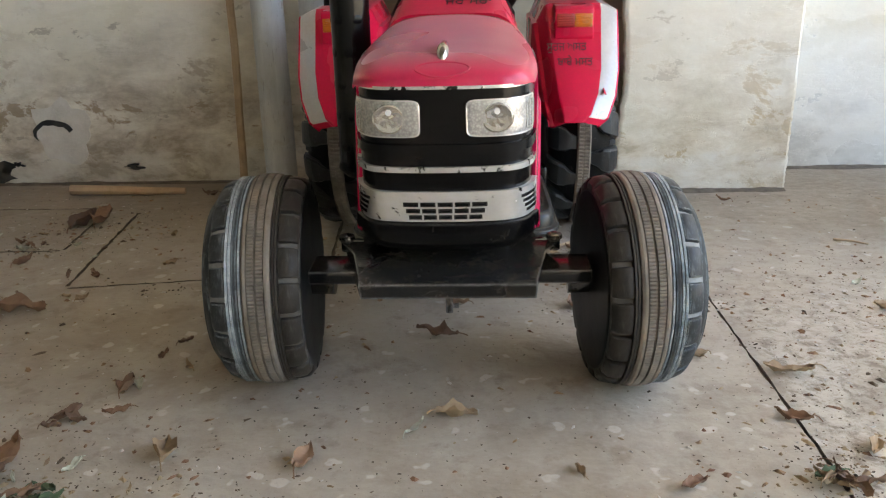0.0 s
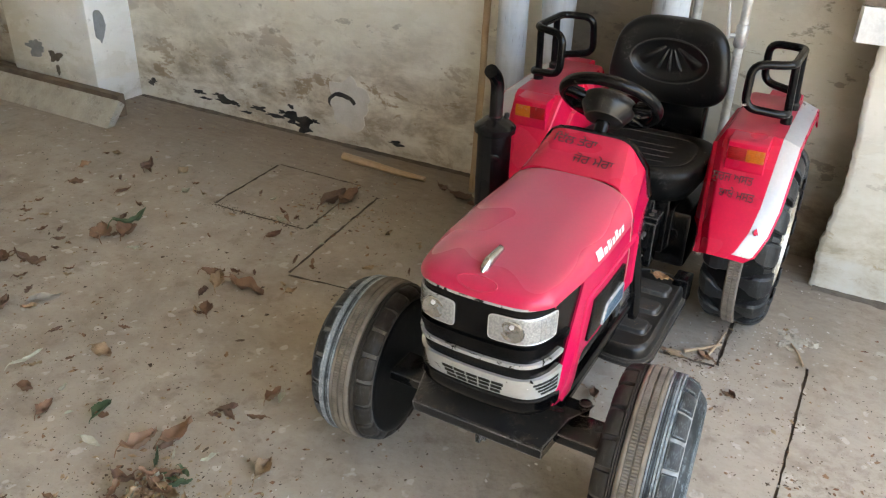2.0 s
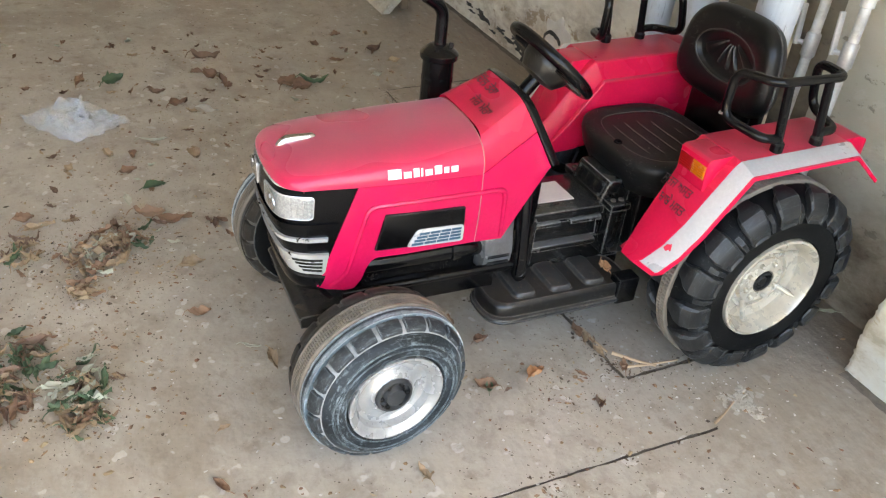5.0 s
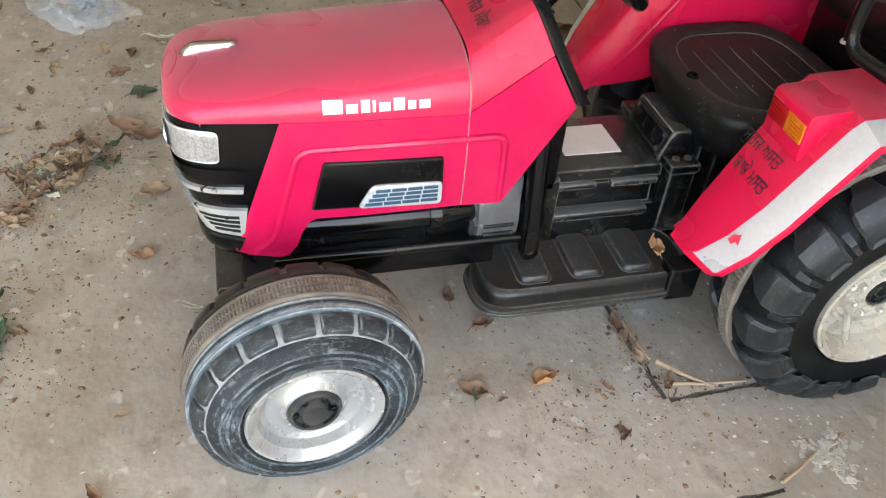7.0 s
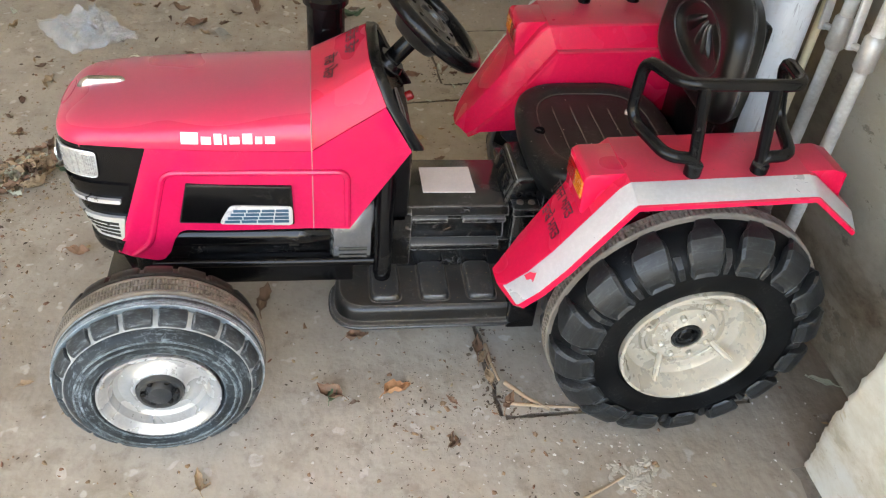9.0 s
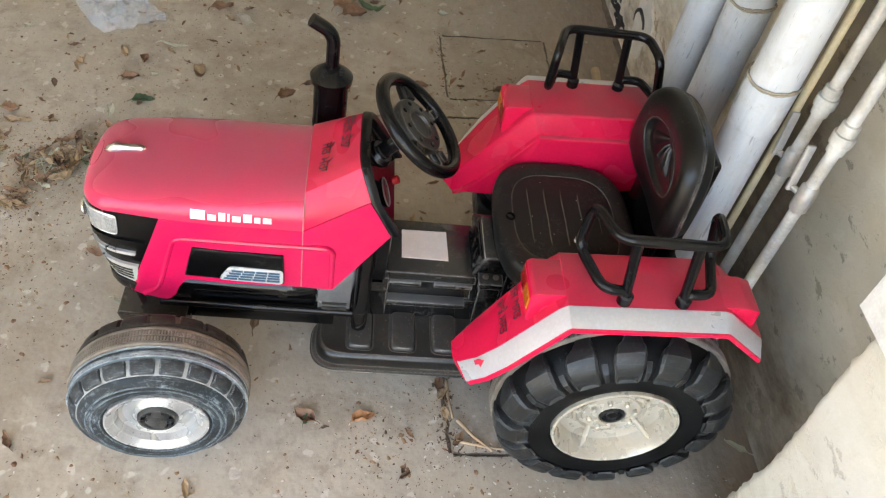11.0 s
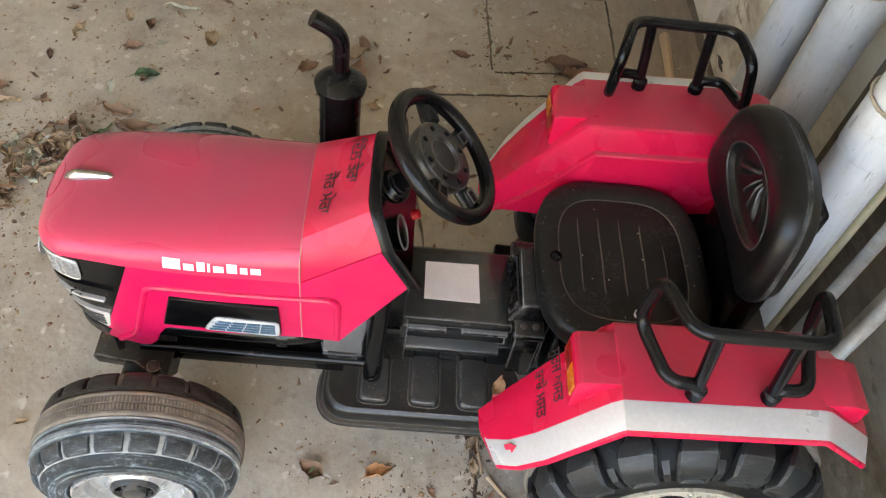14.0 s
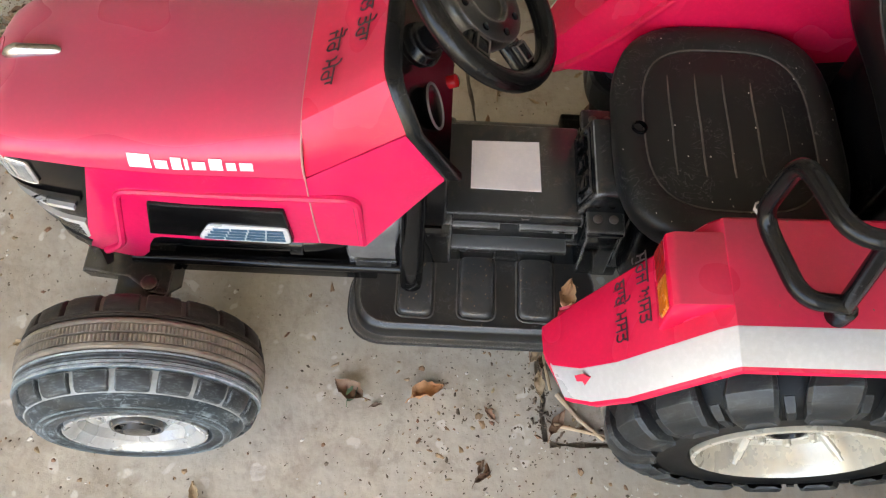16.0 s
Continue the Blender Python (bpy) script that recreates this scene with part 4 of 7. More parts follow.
grille = part("grille", grille_band(-2, 2, 0.246, 0.452, 0.0, 0.004, 64, 20), BLACK_GLOSS, tractor, "glossy black radiator grille")
part("trim", grille_band(-1.95, 1.95, 0.4510, 0.4548, 0.0012, 0.006, 64, 2), CHROME_CHIPPED, grille, "thin worn chrome trim line")
part("grille_bar", grille_band(-1.8, 1.8, 0.372, 0.384, 0.004, 0.006, 56, 3), BLACK_GLOSS, grille)
part("chrome_bar", grille_band(-1.62, 1.62, 0.3490, 0.3560, 0.0055, 0.008, 56, 3), CHROME_CHIPPED, grille, "worn chrome grille bar")
lower = part("lower_grille", grille_band(-1.75, 1.75, 0.280, 0.323, 0.006, 0.008, 60, 4), CHROME, grille, "wide worn chrome lower grille")
for c in range(5):
    for k in range(3):
        w0 = 0.50 - 0.03 * k
        a, b = lerp(-w0, w0, c / 5) + 0.012, lerp(-w0, w0, (c + 1) / 5) - 0.012
        part("slot", grille_band(a, b, 0.3020 - 0.0092 * k, 0.3085 - 0.0092 * k, 0.0068, 0.002, 4, 1), BLACK, lower)
for sg in (-1, 1):
    for k in range(4):
        a, b = sorted((sg * (0.86 + 0.02 * k), sg * 1.5))
        part("slot", grille_band(a, b, 0.309 - 0.0075 * k, 0.3135 - 0.0075 * k, 0.0068, 0.002, 14, 1), BLACK, lower)
bm = bmesh.new()
lip_rows = []
for z, off, reach in ((0.2785, -0.020, 1.9), (0.2790, 0.006, 1.9), (0.2770, 0.0095, 1.9), (0.2640, 0.0110, 1.9), (0.2530, 0.0090, 1.85), (0.2430, 0.0030, 1.75), (0.2360, -0.0080, 1.6), (0.2340, -0.0250, 1.4)):
    lip_rows.append([grille_point(lerp(-reach, reach, i / 60), z, off) for i in range(61)])
grid(bm, lip_rows)
part("bumper", bm, BLACK, tractor, "black plastic bumper lip")
for sg in (-1, 1):
    a, b = sorted((sg * 0.27, sg * 1.20))
    lamp = part("headlight", lamp_shell(a, b, 0.394, 0.438), LENS, grille, "clear headlight with silver reflector")
    bm = bmesh.new()
    c = grille_point(sg * 0.62, 0.417, 0.0003)
    # faceted bowl, its rim cut by the top of the glass, and a small bulb
    jit = random.Random(5)
    bowl = [(-0.0030, 0.0205), (-0.0056, 0.0200), (-0.0054, 0.0180), (-0.0047, 0.0130), (-0.0044, 0.0080), (-0.0042, 0.0010)]
    rings = [[(c.x + r * math.cos(2 * math.pi * (i + 0.5 * (k % 2)) / 13), c.y + d - (jit.uniform(0, 0.0012) if k > 1 else 0.0), c.z + min(0.0185, 0.90 * r * math.sin(2 * math.pi * (i + 0.5 * (k % 2)) / 13)) - 0.001) for i in range(13)] for k, (d, r) in enumerate(bowl)]
    loft(bm, rings)
    part("reflector_bowl", bm, REFLECTOR, lamp, sharp=6)
    bm = bmesh.new()
    tube(bm, [(c.x, c.y - 0.0035, c.z + 0.007), (c.x, c.y - 0.0068, c.z + 0.007)], 0.0036, 12)
    part("bulb", bm, WHITE, lamp)
    bm = bmesh.new()
    edge = [grille_point(lerp(a, b, 0.5 + 0.5 * u), 0.416 + 0.022 * v, 0.0026) for u, v in LAMP_EDGE]
    tube(bm, edge, 0.0011, 6, closed=True)
    part("lamp_frame", bm, CHROME, lamp, "thin silver frame round the lamp")
    for k in range(7):
        q = sg * (0.93 + 0.035 * k)
        bm = bmesh.new()
        tube(bm, [grille_point(q, 0.400, 0.0040), grille_point(q, 0.432, 0.0040)], 0.0010, 6)
        part("lens_flute", bm, LENS, lamp)


# chassis under the bonnet
def build_chassis():
    bm = bmesh.new()
    box(bm, -0.085, 0.085, -0.01, 0.40, 0.185, 0.30, 0.006)
    chassis = part("chassis", bm, CHASSIS, tractor, "black moulded plastic chassis")
    for x, y0, y1, z0, z1 in ((0.092, -0.055, -0.012, 0.240, 0.30), (0.064, 0.402, 0.64, 0.13, 0.163), (0.070, 0.622, 0.98, 0.17, 0.33), (0.09, 0.01, 0.26, 0.165, 0.183)):
        bm = bmesh.new()
        box(bm, -x, x, y0, y1, z0, z1, 0.004)
        part("frame_box", bm, CHASSIS, chassis)
    for sx in (1, -1):
        bm = bmesh.new()
        tube(bm, rounded([(sx * 0.100, 0.00, 0.276), (sx * 0.100, 0.222, 0.276), (sx * 0.086, 0.262, 0.268)], 0.02, 4), 0.0205, 18)
        tube(bm, [(sx * 0.100, 0.196, 0.276), (sx * 0.100, 0.212, 0.276)], 0.0245, 18)
        part("engine_cylinder", bm, GLOSS_PIPE, chassis)
        bm = bmesh.new()
        tube(bm, [(sx * 0.114, -0.02, 0.226), (sx * 0.114, 0.345, 0.226)], 0.0085, 14)
        box(bm, min(sx * 0.08, sx * 0.108), max(sx * 0.08, sx * 0.108), 0.03, 0.30, 0.175, 0.222, 0.003)
        part("side_rail", bm, BLACK_GLOSS, chassis)
        bm = bmesh.new()
        bell = [(0.070, 0.222), (0.108, 0.224), (0.114, 0.238), (0.116, 0.256), (0.114, 0.276), (0.108, 0.298), (0.096, 0.320), (0.070, 0.336)]
        rings = [[(sx * (x if 0 < q < 4 else min(x, 0.10)), y, z) for x, z in bell] for q, y in enumerate((0.262, 0.268, 0.295, 0.328, 0.334))]
        loft(bm, rings)
        bmesh.ops.recalc_face_normals(bm, faces=bm.faces)
        bell_part = part("gear_housing", bm, HOUSING, chassis, "glossy grey-black gear housing with slots", sharp=50)
        for q in range(2):
            z = 0.236 + 0.016 * q
            bm = bmesh.new()
            tube(bm, [(sx * 0.1140, 0.276, z), (sx * 0.1140, 0.322, z)], 0.0042, 8)
            part("slot", bm, BLACK, bell_part)
        bm = bmesh.new()
        tube(bm, [(sx * 0.121, 0.348, 0.206), (sx * 0.118, 0.349, 0.25), (sx * 0.108, 0.350, 0.32), (sx * 0.094, 0.352, 0.390)], 0.0155, 16)
        part("side_tube", bm, GLOSS_PIPE, chassis)
        bm = bmesh.new()
        lathe_x(bm, [(-0.008, 0.0135), (0.004, 0.0135), (0.007, 0.010), (0.0075, 0.004)], 14, sx * 0.126, 0.348, 0.204)
        part("bolt", bm, BLACK_GLOSS, chassis)
    return chassis


build_chassis()


def build_axle():
    # pressed beam: upright front lip and a dusty top that rises to the rear and flares to the king pins
    bm = bmesh.new()
    rows = []
    for x in (-1, 0, 1):
        rows.append([(0.119 * x, -0.098, 0.166), (0.121 * x, -0.102, 0.187), (0.120 * x, -0.097, 0.192), (0.136 * x, -0.030, 0.207), (0.160 * x, 0.004, 0.214), (0.160 * x, 0.028, 0.206), (0.130 * x, 0.030, 0.166)])
    loft(bm, rows)
    bmesh.ops.bevel(bm, geom=[e for e in bm.edges if len(e.link_faces) == 2 and e.calc_face_angle() > 0.3], offset=0.003, segments=2, affect='EDGES', profile=0.5)
    axle = part("front_axle", bm, CHASSIS, tractor, "black pressed front axle beam, dusty on top")
    for sx in (1, -1):
        bm = bmesh.new()
        box(bm, min(sx * 0.10, sx * 0.20), max(sx * 0.10, sx * 0.20), -0.052, 0.020, 0.168, 0.188, 0.004)
        tube(bm, [(sx * 0.17, 0.0, 0.15), (sx * 0.30, 0.0, 0.155)], 0.016, 12)
        part("stub_axle", bm, CHASSIS, axle)
        bm = bmesh.new()
        lathe_z(bm, [(0.200, 0.009), (0.215, 0.009), (0.217, 0.012), (0.223, 0.011), (0.225, 0.006)], 12, sx * 0.150, 0.006)
        part("king_pin", bm, CHASSIS, axle)
    bm = bmesh.new()
    box(bm, -0.004, 0.006, -0.09, -0.08, 0.140, 0.167, 0.002)
    tube(bm, [(0.004, -0.085, 0.150), (0.014, -0.085, 0.150)], 0.0035, 8)
    part("tow_pin", bm, CHASSIS, axle)


build_axle()


# wheels, built round their own hub with the outer face towards +x
def front_wheel(parent, m):
    bm = bmesh.new()
    prof = [(-0.112, 0.060), (-0.120, 0.075), (-0.126, 0.110), (-0.127, 0.128), (-0.124, 0.1370), (-0.118, 0.1405), (-0.092, 0.1425), (-0.0885, 0.147), (-0.046, 0.147), (-0.042, 0.149),
            (-0.030, 0.147), (-0.026, 0.1425), (-0.008, 0.138), (0.006, 0.130), (0.014, 0.122), (0.018, 0.114), (0.0185, 0.106), (0.0170, 0.094), (0.010, 0.089), (-0.060, 0.075)]
    lathe_x(bm, prof, 72)
    w = part("front_wheel", bm, RUBBER, parent, "black plastic front wheel with chunky tread", m=m)
    bm = bmesh.new()
    lathe_x(bm, [(-0.1115, 0.040), (-0.1128, 0.060), (-0.1208, 0.075), (-0.1268, 0.110), (-0.1278, 0.127), (-0.1270, 0.1285)], 72)
    part("inner_wall", bm, RUBBER_REAR, w, "plain black inner side of the tyre")
    bm = bmesh.new()
    n = 570

    def notch(px, pr, i):
        return -0.0026 if (i % 3 == 0 and pr > 0.1549) else 0.0
    lathe_x(bm, [(-0.0885, 0.143), (-0.088, 0.1525), (-0.084, 0.1547), (-0.0802, 0.1548), (-0.0798, 0.1518), (-0.0786, 0.1518), (-0.0782, 0.1556), (-0.0690, 0.1558), (-0.0686, 0.1518), (-0.0654, 0.1518), (-0.0650, 0.1558), (-0.0558, 0.1556), (-0.0554, 0.1518), (-0.0542, 0.1518), (-0.0538, 0.1548), (-0.050, 0.1547), (-0.047, 0.1525), (-0.0465, 0.143)], n, wave=notch)
    part("tread_rib", bm, RIB_FRONT, w, "dusty brown centre rib of the tread", sharp=18)
    for x0, x1, mt in ((-0.0452, -0.0425, SCUFF), (-0.0405, -0.0340, RUBBER), (-0.0325, -0.0290, SCUFF), (-0.0275, -0.0240, SCUFF), (-0.0972, -0.0946, TREAD_DUSTY), (-0.0931, -0.0908, TREAD_DUSTY)):
        bm = bmesh.new()
        lathe_x(bm, [(x0 - 0.001, 0.140), (x0, 0.1525), (x1, 0.1525), (x1 + 0.001, 0.140)], 72)
        part("tread_ring", bm, mt, w)
    bm = bmesh.new()
    lathe_x(bm, [(-0.024, 0.138), (-0.0235, 0.1440), (-0.010, 0.1408), (0.000, 0.1352), (0.003, 0.1325), (0.004, 0.125)], 72, cap=False)
    part("groove_ring", bm, RIB, w, "tan dust in the tread grooves")
    bm = bmesh.new()
    lathe_x(bm, [(-0.0970, 0.139), (-0.0980, 0.1432), (-0.117, 0.1418), (-0.1245, 0.1375), (-0.1268, 0.130)], 72, cap=False)
    part("groove_ring", bm, GROOVE, w)
    cnt = 19
    for side in (0, 1):
        bm = bmesh.new()
        da = 2 * math.pi / cnt * 0.446
        rings = []
        prof = [(-0.0220, 0.138, 0.1496), (-0.013, 0.136, 0.1478), (-0.003, 0.131, 0.1440), (0.0020, 0.127, 0.1385)] if side == 0 else [(-0.0980, 0.138, 0.1500), (-0.107, 0.138, 0.1500), (-0.119, 0.135, 0.1475), (-0.1265, 0.130, 0.1400)]
        for px, r0, r1 in prof:
            ring = []
            for r, sc in ((r0, 1.0), (r1, 0.93)):
                order = (-1, -0.33, 0.33, 1) if sc == 1.0 else (1, 0.33, -0.33, -1)
                for q in order:
                    ring.append((px, r * math.cos(da * q * sc), r * math.sin(da * q * sc)))
            rings.append(ring)
        loft(bm, rings)
        bmesh.ops.recalc_face_normals(bm, faces=bm.faces)
        crisp = [e for e in bm.edges if len(e.link_faces) == 2 and e.calc_face_angle() > 0.9]
        bmesh.ops.bevel(bm, geom=crisp, offset=0.0022, segments=2, affect='EDGES', profile=0.5)
        me = bpy.data.meshes.new("tread_block")
        bm.to_mesh(me)
        bm.free()
        me.materials.append(TREAD_DUSTY if side else BLACKISH)
        for p in me.polygons:
            p.use_smooth = True
        me.set_sharp_from_angle(angle=radians(40))
        for k in range(cnt):
            ob = new("tread_block", me)
            ob.parent = w
            ob.matrix_basis = pose(0, 0, 0, 360 * (k + 0.5 * side) / cnt)
    # moulded ridges round the outer shoulder
    for x0, r0 in ((0.0165, 0.1165), (0.0182, 0.1085)):
        bm = bmesh.new()
        lathe_x(bm, [(x0 - 0.003, r0 + 0.0026), (x0 + 0.0006, r0 + 0.0016), (x0 + 0.0012, r0), (x0 + 0.0006, r0 - 0.0016), (x0 - 0.003, r0 - 0.0026)], 72, cap=False)
        part("shoulder_ring", bm, RUBBER, w)
    bm = bmesh.new()
    lathe_x(bm, [(-0.030, 0.076), (0.012, 0.0885), (0.0175, 0.0880), (0.0180, 0.0850), (0.0150, 0.0800), (0.0080, 0.0750), (0.0070, 0.0720), (-0.006, 0.067), (-0.010, 0.060), (-0.008, 0.048), (-0.002, 0.042), (0.003, 0.038), (0.003, 0.0355), (-0.010, 0.0345), (-0.018, 0.010)], 64)
    part("rim", bm, RIM_WHITE, w, "scratched white wheel rim")
    bm = bmesh.new()
    lathe_x(bm, [(-0.02, 0.035), (0.006, 0.0345), (0.010, 0.0320), (0.010, 0.0285), (0.004, 0.0265), (0.003, 0.0215), (0.009, 0.0190), (0.014, 0.0170), (0.015, 0.009)], 32)
    cap = part("hub_cap", bm, FIN, w, "black hub cap")
    for k in range(6):
        a = 2 * math.pi * k / 6
        bm = bmesh.new()
        lathe_x(bm, [(0.0, 0.004), (0.009, 0.004), (0.010, 0.003)], 8, 0, 0.0240 * math.cos(a), 0.0240 * math.sin(a))
        part("cap_bolt", bm, BLACK_GLOSS, cap)
    return w


BLACKISH = tyre_material("worn_tread", (0.010, 0.0118, 0.0132), (0.036, 0.042, 0.046), (0.36, 0.41, 0.43), 0.32, 0.25, edge=0.95, brown=0.12)
# the front wheels are steered a little to one side
front_wheel(tractor, pose(0.318, 0.008, 0.1555, 0, 0, 5) @ Matrix.Diagonal((0.93, 1, 1, 1)))
front_wheel(tractor, pose(-0.324, 0.008, 0.1555, 0, 0, 184) @ Matrix.Diagonal((0.93, 1, 1, 1)))


def rear_wheel(parent, m):
    bm = bmesh.new()
    prof = [(-0.105, 0.10), (-0.112, 0.12), (-0.114, 0.150), (-0.110, 0.176), (-0.100, 0.194), (-0.085, 0.202), (-0.064, 0.2135), (-0.043, 0.2140), (-0.022, 0.2135), (-0.002, 0.202), (0.012, 0.194), (0.022, 0.182), (0.0265, 0.168), (0.0275, 0.160), (0.0285, 0.158), (0.0285, 0.155), (0.0272, 0.153), (0.0270, 0.130), (0.025, 0.120), (0.018, 0.116), (-0.06, 0.100)]
    lathe_x(bm, prof, 80)
    w = part("rear_wheel", bm, RUBBER_REAR, parent, "large black plastic rear wheel with chunky lugs", m=m)
    bm = bmesh.new()
    n = 510

    def notch(px, pr, i):
        return -0.0030 if (i % 3 == 0 and pr > 0.2219) else 0.0
    lathe_x(bm, [(-0.0580, 0.2110), (-0.0575, 0.2190), (-0.0550, 0.2212), (-0.0535, 0.2214), (-0.0530, 0.2222), (-0.0450, 0.2222), (-0.0445, 0.2205), (-0.0415, 0.2205), (-0.0410, 0.2222), (-0.0330, 0.2222), (-0.0325, 0.2214), (-0.0310, 0.2212), (-0.0285, 0.2190), (-0.0280, 0.2110)], n, wave=notch)
    part("tread_rib", bm, RIB_REAR, w, "dusty brown centre rib of the tread", sharp=18)
    cnt = 16
    # width across x, foot radius, top radius, skew and half angle at stations from the rib to the shoulder
    LUG = [(-0.0275, 0.190, 0.2165, -0.020, 0.070), (-0.0120, 0.190, 0.2185, -0.004, 0.086), (-0.0020, 0.188, 0.2185, 0.012, 0.122), (0.0120, 0.182, 0.2150, 0.026, 0.136), (0.0240, 0.172, 0.2050, 0.036, 0.138), (0.0325, 0.164, 0.1905, 0.042, 0.128), (0.0345, 0.160, 0.1780, 0.044, 0.106), (0.0315, 0.157, 0.1680, 0.044, 0.070)]
    BAR = [(0.0100, 0.178, 0.1920, 0.012, 0.026), (0.0140, 0.176, 0.1930, 0.012, 0.034), (0.0200, 0.172, 0.1890, 0.012, 0.034), (0.0280, 0.164, 0.1800, 0.012, 0.030), (0.0300, 0.158, 0.1680, 0.012, 0.022)]
    for side, base, turn in ((0, LUG, 0.0), (1, LUG, 0.5), (0, BAR, 0.585)):
        bm = bmesh.new()
        stations = [(-0.085 - x, a, b, -c, d) for x, a, b, c, d in base] if side else base
        rings = []
        for px, r0, r1, ac, aw in stations:
            ring = []
            for r, sc in ((r0, 1.0), (r1 - 0.0050, 0.97), (r1, 0.80)):
                qs = (-1, -0.3, 0.3, 1) if sc == 1.0 else ((1,) if sc == 0.97 else (1, 0.3, -0.3, -1))
                for q in qs:
                    t = ac + aw * q * sc
                    ring.append((px, r * math.cos(t), r * math.sin(t)))
            t = ac - aw * 0.97
            ring.append((px, (r1 - 0.0050) * math.cos(t), (r1 - 0.0050) * math.sin(t)))
            rings.append(ring)
        loft(bm, rings)
        bmesh.ops.recalc_face_normals(bm, faces=bm.faces)
        me = bpy.data.meshes.new("lug")
        bm.to_mesh(me)
        bm.free()
        me.materials.append(LUG_BLACK)
        for p in me.polygons:
            p.use_smooth = True
        me.set_sharp_from_angle(angle=radians(22))
        for k in range(cnt):
            ob = new("lug", me)
            ob.parent = w
            ob.matrix_basis = pose(0, 0, 0, 360 * (k + turn) / cnt)
    bm = bmesh.new()
    lathe_x(bm, [(-0.06, 0.100), (0.022, 0.1165), (0.029, 0.1155), (0.030, 0.111), (0.024, 0.107), (0.012, 0.104), (-0.002, 0.0985), (-0.009, 0.0960), (-0.0145, 0.086), (-0.0150, 0.0735), (-0.0080, 0.0705), (-0.0075, 0.0655), (-0.0135, 0.0625), (-0.0140, 0.0575), (-0.0050, 0.0535), (-0.0040, 0.045), (-0.001, 0.030), (0.001, 0.026), (-0.01, 0.024), (-0.012, 0.01)], 64)
    rim = part("rim", bm, RIM_CREAM, w, "dusty cream wheel rim with bolts")
    for k in range(8):
        a = 2 * math.pi * (k + 0.3) / 8
        bm = bmesh.new()
        lathe_x(bm, [(-0.010, 0.0055), (0.004, 0.005), (0.006, 0.003)], 8, 0, 0.042 * math.cos(a), 0.042 * math.sin(a))
        part("wheel_bolt", bm, RIM_CREAM, rim)
    for k in range(4):
        a = 2 * math.pi * (k + 0.62) / 4
        bm = bmesh.new()
        tube(bm, [(-0.012, 0.058 * math.cos(a), 0.058 * math.sin(a)), (0.014, 0.084 * math.cos(a), 0.084 * math.sin(a))], 0.0055, 8)
        tube(bm, [(0.012, 0.0825 * math.cos(a), 0.0825 * math.sin(a)), (0.021, 0.090 * math.cos(a), 0.090 * math.sin(a))], 0.0032, 8)
        part("rim_stud", bm, RIM_CREAM, rim)
    bm = bmesh.new()
    lathe_x(bm, [(-0.02, 0.024), (0.001, 0.0235), (0.003, 0.019), (-0.004, 0.016), (-0.002, 0.012), (0.0, 0.010)], 24)
    part("hub_cap", bm, BLACK, w, "black hub cap")
    return w


for sx in (1, -1):
    rear_wheel(tractor, pose(sx * 0.311, 0.818, 0.2225, 8, 0, 0 if sx > 0 else 180))


# ---------------------------------------------------------------- fenders
FEND = [(0.513, 0.290), (0.5205, 0.304), (0.545, 0.344), (0.575, 0.391), (0.6455, 0.502), (0.659, 0.5135), (0.915, 0.5255), (0.927, 0.522), (1.005, 0.462)]
# inner edge, upper stripe line, outer edge at each station
FEND_X = [(0.188, 0.252, 0.284), (0.186, 0.268, 0.303), (0.178, 0.285, 0.320), (0.172, 0.293, 0.3285), (0.160, 0.298, 0.3325), (0.159, 0.298, 0.3325), (0.159, 0.298, 0.3325), (0.160, 0.298, 0.3325), (0.164, 0.298, 0.3325)]


def fender_frame(i):
    p = Vector(FEND[i])
    a = Vector(FEND[max(0, i - 1)])
    b = Vector(FEND[min(len(FEND) - 1, i + 1)])
    d1 = (p - a).normalized() if i else (b - p).normalized()
    d2 = (b - p).normalized() if i < len(FEND) - 1 else d1
    d = (d1 + d2).normalized()
    return p, Vector((-d.y, d.x))


def fender_point(i, x, n):
    p, nrm = fender_frame(i)
    if i in (4, 5, 6, 7) and n < -0.005:
        # well inside a bend its two ends run together
        p2, nrm2 = fender_frame(i + 1 if i % 2 == 0 else i - 1)
        f = min(1.0, (-n - 0.005) / 0.03) * 0.5
        p, nrm = p.lerp(p2, f), nrm.lerp(nrm2, f).normalized()
    q = p + nrm * n
    return (x, q.x, q.y)


def slope_pose(sx, x, s):
    """A pose on the front slope of a fender, s from its foot (0) to its top (1)."""
    a, b = Vector((0.5455, 0.345)), Vector((0.641, 0.495))
    p = a.lerp(b, s)
    return pose(sx * x, p.x, p.y, math.degrees(math.atan2(b.y - a.y, b.x - a.x)))


